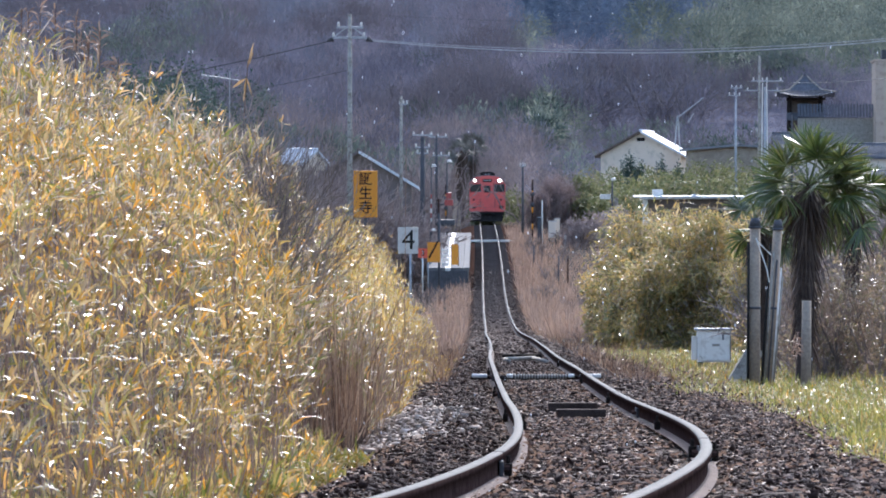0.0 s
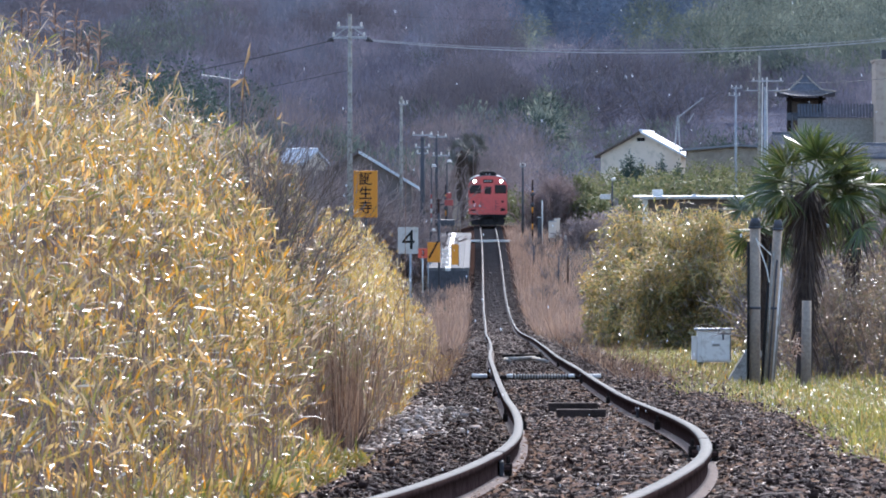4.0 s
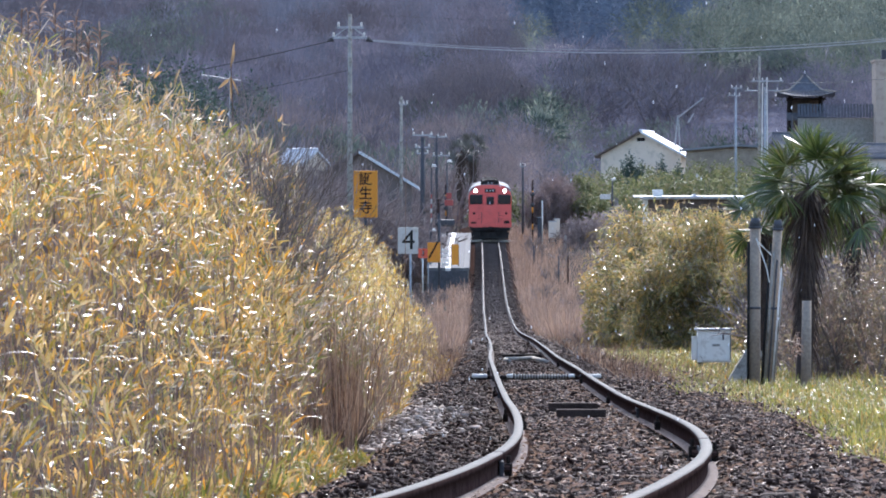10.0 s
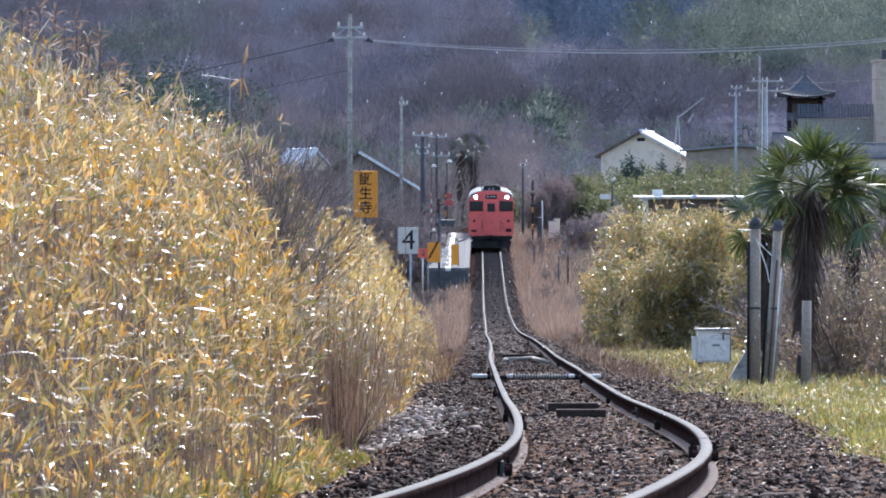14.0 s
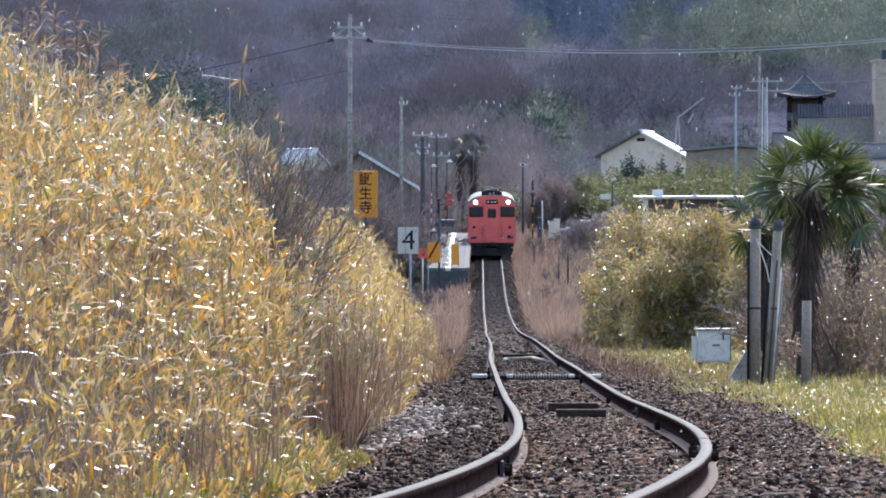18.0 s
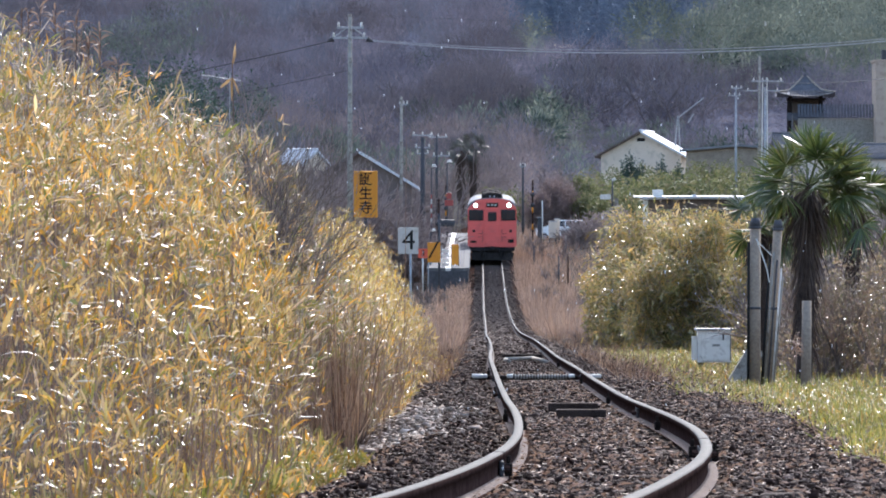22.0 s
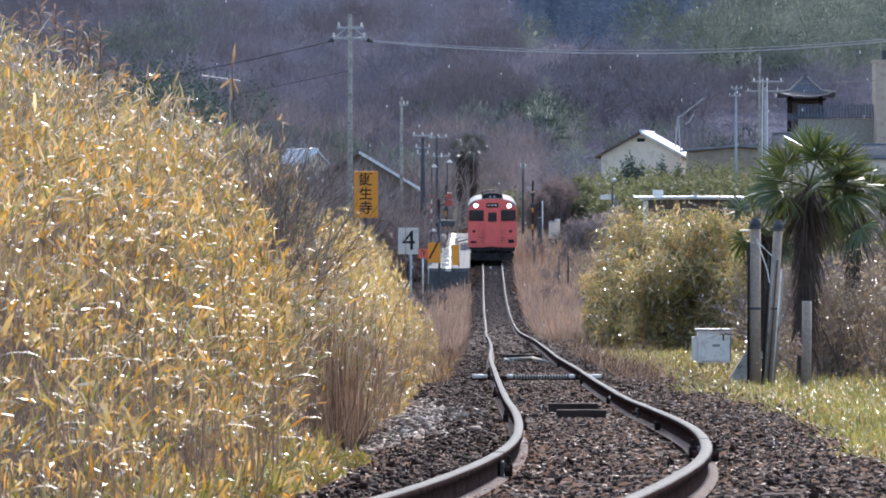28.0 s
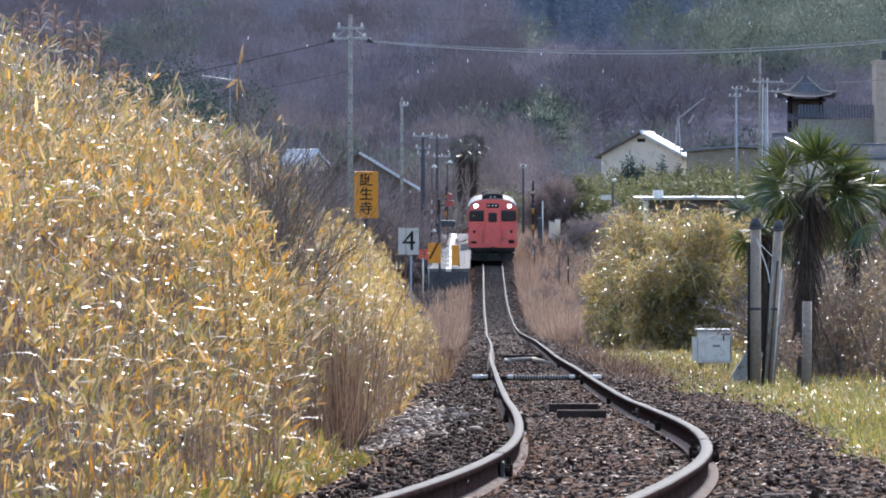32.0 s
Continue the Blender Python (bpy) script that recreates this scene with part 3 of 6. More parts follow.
def stones(centres, size, rng):
    n = len(centres)
    v = ROCK[None] * rng.uniform(0.35, 1.2, (n, 1, 3)) + rng.normal(0, 0.3, (n, 6, 3))
    ax = unit(rng.normal(size=(n, 3)))
    th = rng.uniform(0, 3.1, n)[:, None, None]
    a = ax[:, None, :]
    v = v * np.cos(th) + np.cross(np.broadcast_to(a, v.shape), v) * np.sin(th) + a * (v * a).sum(-1, keepdims=True) * (1 - np.cos(th))
    v[:, :, 2] *= 0.5
    v = v * np.asarray(size).reshape(-1, 1, 1) * 0.52 + centres[:, None, :]
    q = (np.arange(n)[:, None, None] * 6 + ROCK_T[None]).reshape(-1, 3)
    return np_mesh("stones", v.reshape(-1, 3), q)


def stone_field(n, d0, d1, s0, s1, size, power=1.0):
    t = st_rng.uniform(0, 1, n)
    d = (d0 ** -power + t * (d1 ** -power - d0 ** -power)) ** (-1 / power)
    s = st_rng.uniform(s0, s1, n)
    x = line_x(d) + s
    a = np.abs(s)
    z = line_z(d) + np.interp(s, [-3.2, -2.5, -2.0, -1.35, -1.15, -0.65, -0.5, 0, 0.5, 0.65, 1.15, 2.0, 3.2], [-0.53, -0.5, -0.39, -0.185, -0.16, -0.16, -0.172, -0.172, -0.172, -0.15, -0.142, -0.185, -0.215]) + st_rng.normal(0, 0.009, n)
    z = np.where(s < -1.3, np.maximum(z, ground_z(x, d) - 0.03), z)
    keep = (np.abs(a - 0.566) > 0.09)
    c = np.stack([x, d, z], 1)[keep]
    return c, (size * st_rng.lognormal(0, 0.28, len(c)))


c, sz = stone_field(110000, 29, 72, -2.5, 2.9, 0.03, 0.7)
part("stones", stones(c, sz, st_rng), M["stone"], ballast)["kind"] = "stuff"
c, sz = stone_field(42000, 70, 170, -2.0, 2.5, 0.05, 1.0)
part("stones", stones(c, sz, st_rng), M["stone"], ballast)["kind"] = "stuff"
c, sz = stone_field(14000, 165, 470, -1.8, 1.9, 0.11, 1.0)
part("stones", stones(c, sz, st_rng), M["stone"], ballast)["kind"] = "stuff"
shapes = [stones(np.zeros((1, 3)), [0.042], st_rng) for k in range(9)]
for me in shapes:
    me.materials.append(M["stone"])
c, sz = stone_field(280, 31, 60, -1.9, 2.4, 0.07)
for p in c:
    ob = new("stone", shapes[st_rng.integers(9)])
    ob.parent = ballast
    ob.matrix_basis = pose(*(p + [0, 0, 0.03]), *st_rng.uniform(0, 180, 3))
# dead leaves and bits of twig among the stones
n = 12000
d = 29 * (120 / 29) ** st_rng.uniform(0, 1, n)
sx = st_rng.uniform(-1.9, 2.8, n)
base = np.stack([line_x(d) + sx, d, line_z(d) + np.interp(sx, [-2.0, -1.3, 0, 0.7, 1.3, 2.8], [-0.36, -0.155, -0.15, -0.13, -0.128, -0.185])], 1)
litter = part("leaf_litter", slivers("leaf_litter", base, np.stack([st_rng.normal(0, 1, n), st_rng.normal(0, 1, n), st_rng.normal(0.1, 0.2, n)], 1), st_rng.uniform(0.02, 0.06, n), 0.016, st_rng), M["pinkgrass"], ballast, "pale dead leaves and twigs")
litter["kind"] = "stuff"
# pale heap of limestone at the foot of the bank
n = 6500
d = st_rng.uniform(60, 92, n)
s = -1.6 + st_rng.normal(0, 0.26, n)
c = np.stack([line_x(d) + s, d, np.maximum(ground_z(line_x(d) + s, d), line_z(d) - 0.34) + 0.12 * np.exp(-((d - 71) / 7) ** 2) * st_rng.uniform(0, 1, n) + 0.01], 1)
tagged(part("stone_heap", stones(c, 0.038 * st_rng.lognormal(0, 0.4, n), st_rng), M["palestone"]), "low heap of pale broken stones beside the track", "stone heap", kind="stuff")
n = 700
d = st_rng.uniform(46, 58, n)
c = np.stack([line_x(d) + st_rng.uniform(2.0, 3.6, n), d, line_z(d) - 0.19 + st_rng.normal(0, 0.03, n)], 1)
tagged(part("stone_heap", stones(c, 0.07 * st_rng.lognormal(0, 0.3, n), st_rng), M["palestone"]), "scattered pale stones at the edge of the ballast", "stone heap", kind="stuff")


# ---- the train ----
def build_train():
    t = thing("railcar", pose(0, 0, 0), "vermilion diesel railcar with lit headlamps and grey roof", "train")
    L, W = 21.3, 1.45
    bm = bmesh.new()
    side = [(-W, 1.0), (-W, 3.15), (-W + 0.06, 3.35), (-W + 0.2, 3.5), (W - 0.2, 3.5), (W - 0.06, 3.35), (W, 3.15), (W, 1.0)]
    prism(bm, side, 0.12, L)
    part("body", bm, M["red"], t)
    # rounded front panel with a raised brow
    bm = bmesh.new()
    brow = [(-1.3, 0.96), (-1.39, 1.06), (-1.42, 1.4), (-1.42, 3.2), (-1.32, 3.42), (-1.12, 3.6), (-0.98, 3.74), (-0.55, 3.83), (0, 3.86), (0.55, 3.83), (0.98, 3.74), (1.12, 3.6), (1.32, 3.42), (1.42, 3.2), (1.42, 1.4), (1.39, 1.06), (1.3, 0.96)]
    prism(bm, brow, 0.0, 0.14)
    part("front_panel", bm, M["red"], t)
    bm = bmesh.new()
    roof = [(-1.46, 3.2), (-1.44, 3.4), (-1.3, 3.62), (-1.0, 3.78), (-0.5, 3.88), (0, 3.9), (0.5, 3.88), (1.0, 3.78), (1.3, 3.62), (1.44, 3.4), (1.46, 3.2), (1.2, 3.3), (-1.2, 3.3)]
    prism(bm, roof, 0.16, L - 0.1)
    part("roof", bm, M["roofgrey"], t, "wet light grey roof", smooth=False)
    for y in (0.55, 4.2, 8.5, 12.8, 17):
        unit_bm = bmesh.new()
        prism(unit_bm, [(-0.66, 3.74), (-0.6, 4.02), (-0.5, 4.12), (-0.3, 4.19), (0.3, 4.19), (0.5, 4.12), (0.6, 4.02), (0.66, 3.74)], y, y + 1.9)
        u = part("roof_unit", unit_bm, M["underframe"], t, "low dark ventilator housing")
        for x in (-0.45, 0, 0.45):
            box_part("louvre", u, M["black"], (x - 0.16, y - 0.02, 3.93), (x + 0.16, y + 0.01, 4.06), 0.005)
    rod_part("horn", t, M["grey"], (-0.12, 0.3, 3.98), (-0.12, 0.75, 3.98), 0.06)
    rod_part("horn", t, M["grey"], (0.12, 0.3, 3.98), (0.12, 0.75, 3.98), 0.06)
    # gangway door
    door = box_part("gangway_door", t, M["red"], (-0.42, -0.09, 1.0), (0.42, 0.02, 3.24), 0.02)
    box_part("door_frame", door, M["red"], (-0.5, -0.05, 1.0), (-0.43, 0.02, 3.3), 0.01)
    box_part("door_frame", door, M["red"], (0.43, -0.05, 1.0), (0.5, 0.02, 3.3), 0.01)
    box_part("window", door, M["glass"], (-0.26, -0.105, 2.5), (0.26, -0.06, 3.06), 0.06, "dark door pane")
    box_part("number_plate", door, M["red"], (-0.2, -0.1, 1.9), (0.2, -0.08, 2.1), 0.01)
    for w in (-1, 1):
        pane = box_part("cab_window", t, M["glass"], (min(w * 0.52, w * 1.4), -0.03, 2.57), (max(w * 0.52, w * 1.4), 0.03, 3.16), 0.05, "dark cab windscreen")
        for z in (2.54, 3.16):
            box_part("window_rubber", pane, M["black"], (min(w * 0.5, w * 1.39), -0.035, z), (max(w * 0.5, w * 1.39), 0.02, z + 0.03), 0.005)
        box_part("pillar", pane, M["black"], (w * 0.93 - 0.02, -0.036, 2.57), (w * 0.93 + 0.02, 0.02, 3.16), 0.004)
        rod_part("wiper", pane, M["black"], (w * 0.75, -0.05, 2.5), (w * 0.98, -0.05, 2.85), 0.012, seg=6)
        bm = bmesh.new()
        rod(bm, (w * 1.0, -0.09, 3.45), (w * 1.0, 0.05, 3.45), 0.15, 0.16, 20)
        case = part("headlamp_case", bm, M["grey"], t)
        rod_part("headlamp", case, M["headlamp"], (w * 1.0, -0.11, 3.45), (w * 1.0, -0.07, 3.45), 0.105, seg=20, label="glowing warm white lamp")
        rod_part("tail_lamp", t, M["black"], (w * 1.1, -0.05, 1.92), (w * 1.1, 0.02, 1.92), 0.085, seg=14, label="unlit dark tail lamp")
        rod_part("handrail", t, M["darkgrey"], (w * 0.58, -0.06, 1.25), (w * 0.58, -0.06, 2.0), 0.015, seg=6)
        box_part("step", t, M["black"], (min(w * 0.95, w * 1.3), -0.06, 1.22), (max(w * 0.95, w * 1.3), 0.02, 1.34 if w < 0 else 1.42), 0.01)
        rod_part("buffer_post", t, M["underframe"], (w * 0.75, -0.12, 0.72), (w * 0.75, 0.2, 0.72), 0.07, seg=10)
        for z in (1.55, 1.75):
            box_part("panel_line", t, M["black"], (min(w * 0.6, w * 0.85), -0.012, z), (max(w * 0.6, w * 0.85), 0.01, z + 0.015), 0.002)
    sign = box_part("destination_box", t, M["black"], (-0.36, -0.06, 3.34), (0.36, 0.02, 3.6), 0.02, "dark destination box with pale marks")
    for x in (-0.22, 0.0, 0.2):
        box_part("mark", sign, M["white"], (x - 0.06, -0.068, 3.43), (x + 0.06, -0.058, 3.51), 0.003)
    # skirt, coupler, plough, air hoses, bogies
    box_part("headstock", t, M["underframe"], (-1.35, 0.02, 0.72), (1.35, 0.25, 1.02), 0.03)
    rod_part("coupler", t, M["underframe"], (0, -0.35, 0.88), (0, 0.3, 0.88), 0.13, seg=12)
    bm = bmesh.new()
    prism(bm, [(-1.2, 0.18), (1.2, 0.18), (1.32, 0.62), (-1.32, 0.62)], -0.02, 0.06)
    part("snow_plough", bm, M["underframe"], t)
    for x in (-0.62, -0.45, 0.45, 0.62):
        rod_part("air_hose", t, M["black"], (x, -0.12, 0.4), (x, -0.06, 0.92), 0.03, seg=8)
    box_part("underframe", t, M["underframe"], (-1.2, 0.3, 0.45), (1.2, L - 0.3, 1.0), 0.03)
    for y in (2.6, 4.7, 16.3, 18.4):
        ax = rod_part("wheelset", t, M["underframe"], (-0.5, y, 0.43), (0.5, y, 0.43), 0.07)
        for w in (-1, 1):
            rod_part("wheel", ax, M["darkgrey"], (w * 0.48, y, 0.43), (w * 0.6, y, 0.43), 0.43, seg=24)
    for w in (-1, 1):
        for y in (5.5, 14.6):
            d = box_part("side_door", t, M["red"], (w * 1.455 - 0.01, y, 1.05), (w * 1.455 + 0.01, y + 1.3, 3.05), 0.008)
            box_part("door_window", d, M["glass"], (w * 1.468 - 0.006, y + 0.2, 2.0), (w * 1.468 + 0.006, y + 1.1, 2.8), 0.004)
        for y in (1.2, 3.0, 7.4, 9.1, 10.8, 12.5, 16.5, 18.2, 19.8):
            box_part("side_window", t, M["glass"], (w * 1.455 - 0.008, y, 2.0), (w * 1.455 + 0.008, y + 1.15, 2.85), 0.004)
    return t


train = build_train()


# ---- the small car at the level crossing ----
def build_car():
    """Nose towards -x, wheels on z = 0, length 3.4 m."""
    t = thing("kei_car", pose(20, 553, 0.6), "silver-white small boxy car driving over the level crossing", "car")
    bm = bmesh.new()
    out = [(0.0, 0.35), (0.02, 0.75), (0.18, 0.92), (0.75, 1.0), (1.2, 1.02), (3.32, 1.02), (3.4, 0.85), (3.4, 0.35)]
    prism(bm, out, -0.73, 0.73)
    bmesh.ops.bevel(bm, geom=bm.edges[:], offset=0.05, segments=2, affect="EDGES")
    part("body", bm, M["carpaint"], t)
    bm = bmesh.new()
    a = [bm.verts.new(p) for p in ((0.72, -0.7, 1.0), (3.36, -0.7, 1.0), (3.36, 0.7, 1.0), (0.72, 0.7, 1.0))]
    b = [bm.verts.new(p) for p in ((1.4, -0.6, 1.38), (3.15, -0.6, 1.4), (3.15, 0.6, 1.4), (1.4, 0.6, 1.38))]
    bm.faces.new(b)
    for i in range(4):
        bm.faces.new((a[i], a[(i + 1) % 4], b[(i + 1) % 4], b[i]))
    part("cabin", bm, M["glass"], t, "dark tinted cabin windows")
    box_part("roof", t, M["carpaint"], (1.34, -0.63, 1.37), (3.2, 0.63, 1.45), 0.035)
    for w in (-1, 1):
        for x0, x1 in ((0.74, 1.4), (2.0, 2.0), (2.75, 2.75), (3.33, 3.15)):
            rod_part("pillar", t, M["carpaint"], (x0, w * 0.7, 1.0), (x1, w * 0.6, 1.39), 0.04, seg=8)
        rod_part("headlight", t, M["white"], (-0.01, w * 0.5, 0.75), (0.06, w * 0.5, 0.75), 0.1, seg=14)
        for x in (0.55, 2.9):
            whl = rod_part("wheel", t, M["tyre"], (x, w * 0.58, 0.27), (x, w * 0.74, 0.27), 0.27, seg=20)
            rod_part("rim", whl, M["grey"], (x, w * 0.735, 0.27), (x, w * 0.75, 0.27), 0.17, seg=14)
        box_part("mirror", t, M["carpaint"], (1.0, w * 0.72 - 0.06, 1.02), (1.12, w * 0.72 + 0.06, 1.14), 0.02)
    return t


car = build_car()

# ---- platform ----
plat = thing("platform", pose(0, 0, 0), "low pale concrete station platform beside the track", "platform", kind="structure")
PD = np.arange(433, 541, 6.0)
for k in range(len(PD) - 1):
    d0, d1 = PD[k], PD[k + 1] - 0.03
    xr = float(line_x((d0 + d1) / 2)) - 1.3
    z0, z1 = float(line_z(d0)) + 0.85, float(line_z(d1)) + 0.85
    bm = bmesh.new()
    # the white strip in the deck paints in the glare of the sun
    for x0, x1, dz, nm, mt in ((xr - 0.32, xr, 0.0, "edge_slab", "platedge"), (xr - 1.0, xr - 0.33, -0.006, "deck_slab", "platform"), (xr - 1.3, xr - 1.01, -0.004, "white_line", "white"), (xr - 2.3, xr - 1.31, -0.006, "deck_slab", "platform")):
        bm = bmesh.new()
        prism(bm, [(x0, 0), (x1, 0), (x1, -0.16), (x0, -0.16)], d0, d1)
        for v in bm.verts:
            v.co.z += dz + (z0 if v.co.y < (d0 + d1) / 2 else z1)
        part(nm, bm, M[mt], plat)
    bm = bmesh.new()
    prism(bm, [(xr - 2.2, -0.17), (xr - 0.08, -0.17), (xr - 0.08, -1.7), (xr - 2.2, -1.7)], d0, d1 + 0.02)
    for v in bm.verts:
        v.co.z += z0 if v.co.y < (d0 + d1) / 2 else z1
    part("platform_wall", bm, M["darkgrey"] if k == 0 else M["concrete"], plat)


# ---- plants ----
def lump_points(rng, n, w, dpt, h, lumps=9, shell=0.55, foot=0.1):
    """Points filling an uneven crown: several lumps, more points near their skins."""
    lc = np.stack([rng.uniform(-0.62, 0.62, lumps) * w / 2, rng.uniform(-0.6, 0.6, lumps) * dpt / 2, np.linspace(foot, 0.78, lumps) * h], 1)
    lr = rng.uniform(0.22, 0.42, lumps) * (9 / max(lumps, 9)) ** 0.4
    k = rng.integers(0, lumps, n)
    v = unit(rng.normal(size=(n, 3))) * (shell + (1 - shell) * rng.uniform(0, 1, (n, 1)))
    p = lc[k] + v * lr[k][:, None] * [[w, dpt, h * 0.75]]
    p = p + rng.normal(0, 0.035 * min(w, h), (n, 3))
    p[:, 2] = np.abs(p[:, 2])
    return p, v


def bush(name, label, cat, x, d, w, dpt, h, mat, n, leaf, lw, lift=0.5, wide=0.6, seed=1, stems=10, group="", twigmat="twig", z=None, foot=0.1, lumps=9):
    rng = np.random.default_rng(seed)
    gz = float(ground_z(x, d)) - 0.08 if z is None else z
    t = thing(name, pose(x, d, gz), label, cat, group)
    p, v = lump_points(rng, n, w, dpt, h, lumps, 0.55 if lumps < 10 else 0.2, foot)
    way = spread(rng, n, lift, wide) + v * 0.5
    part("foliage", blades("foliage", p, way, leaf * rng.lognormal(0, 0.3, n), lw * rng.lognormal(0, 0.2, n), 0.35, rng), mat, t)
    b = np.stack([rng.normal(0, w * 0.12, stems), rng.normal(0, dpt * 0.12, stems), np.zeros(stems)], 1)
    part("stem_core", slivers("stem_core", b, np.stack([rng.normal(0, 0.35, stems), rng.normal(0, 0.3, stems), np.ones(stems)], 1), h * rng.uniform(0.7, 1.05, stems), h * 0.018, rng), M[twigmat], t)["kind"] = "stuff"
    return t


def tangle(name, rng, h, w, n, tw, crook=0.4):
    """Stems that fork again and again into crooked twigs, each a three-sided rod."""
    k = max(3, n // 40)
    p = np.stack([rng.normal(0, w * 0.12, k), rng.normal(0, w * 0.12, k), np.zeros(k)], 1)
    d = unit(np.stack([rng.normal(0, 0.42 * w / h + crook * 0.25, k), rng.normal(0, 0.42 * w / h + crook * 0.25, k), np.ones(k)], 1))
    ln, r = h * rng.uniform(0.34, 0.5, k), np.full(k, tw * 1.5)
    segs = []
    for level in range(4):
        bend = unit(d + rng.normal(0, 0.22, d.shape))
        mid = p + d * (ln * 0.5)[:, None]
        end = mid + bend * (ln * 0.5)[:, None]
        segs += [(p, mid, r, r * 0.85), (mid, end, r * 0.85, r * 0.6)]
        t = rng.uniform(0.35, 1.0, (3, len(p)))
        p = np.concatenate([mid + (end - mid) * (2 * q[:, None] - 1) if i else end for i, q in enumerate(t)])
        d = unit(np.concatenate([bend] * 3) + rng.normal(0, crook, (len(p), 3)) + [[0, 0, 0.14]])
        ln = np.concatenate([ln] * 3) * rng.uniform(0.45, 0.8, len(p))
        r = np.concatenate([r] * 3) * 0.68
    a, b, r0, r1 = (np.concatenate([q[i] for q in segs]) for i in range(4))
    ax = unit(b - a)
    u = unit(np.cross(ax, unit(rng.normal(size=ax.shape))))
    v = np.cross(ax, u)
    ring = [u * math.cos(q) + v * math.sin(q) for q in (0, 2.094, 4.189)]
    vert = np.stack([a + q * r0[:, None] for q in ring] + [b + q * r1[:, None] for q in ring], 1).reshape(-1, 3)
    o = (np.arange(len(a)) * 6)[:, None]
    return np_mesh(name, vert, np.concatenate([o + [[0, 1, 4, 3]], o + [[1, 2, 5, 4]], o + [[2, 0, 3, 5]]]))


def bare_tree(name, label, x, d, h, w, n, tw, seed, mat="twig", group="", crook=0.4):
    rng = np.random.default_rng(seed)
    gz = float(ground_z(x, d)) - 0.08
    t = thing(name, pose(x, d, gz), label, "shrub" if h < 4 else "tree", group)
    bm = bmesh.new()
    rod(bm, (0, 0, 0), (0.05 * h * rng.normal(), 0, h * 0.4), h * 0.012 + 0.006, h * 0.007, 7)
    for k in range(4):
        a = rng.uniform(0, 6.28)
        z0 = h * rng.uniform(0.12, 0.38)
        rod(bm, (0, 0, z0), (math.cos(a) * w * 0.3, math.sin(a) * w * 0.3, z0 + h * rng.uniform(0.25, 0.4)), h * 0.007 + 0.003, h * 0.003, 5)
    part("trunk", bm, M["bark"], t)
    part("crown", tangle("crown", rng, h, w, n, tw, crook), M[mat], t)
    return t


def grass(name, label, n, sampler, length, width, mat, lift=1.2, wide=0.25, droop=0.3, seed=1, category="grass", lean=(0, 0, 0), origin=(0, 0, 0)):
    rng = np.random.default_rng(seed)
    x, d = sampler(rng, n)
    z = ground_z(x, d) - 0.05
    base = np.stack([x, d, z], 1) - np.array(origin)
    me = blades(name, base, spread(rng, n, lift, wide) + np.array(lean), length * rng.lognormal(0, 0.3, n), width, droop, rng)
    ob = tagged(part(name, me, M[mat]), label, category, kind="stuff")
    ob.location = origin
    return ob


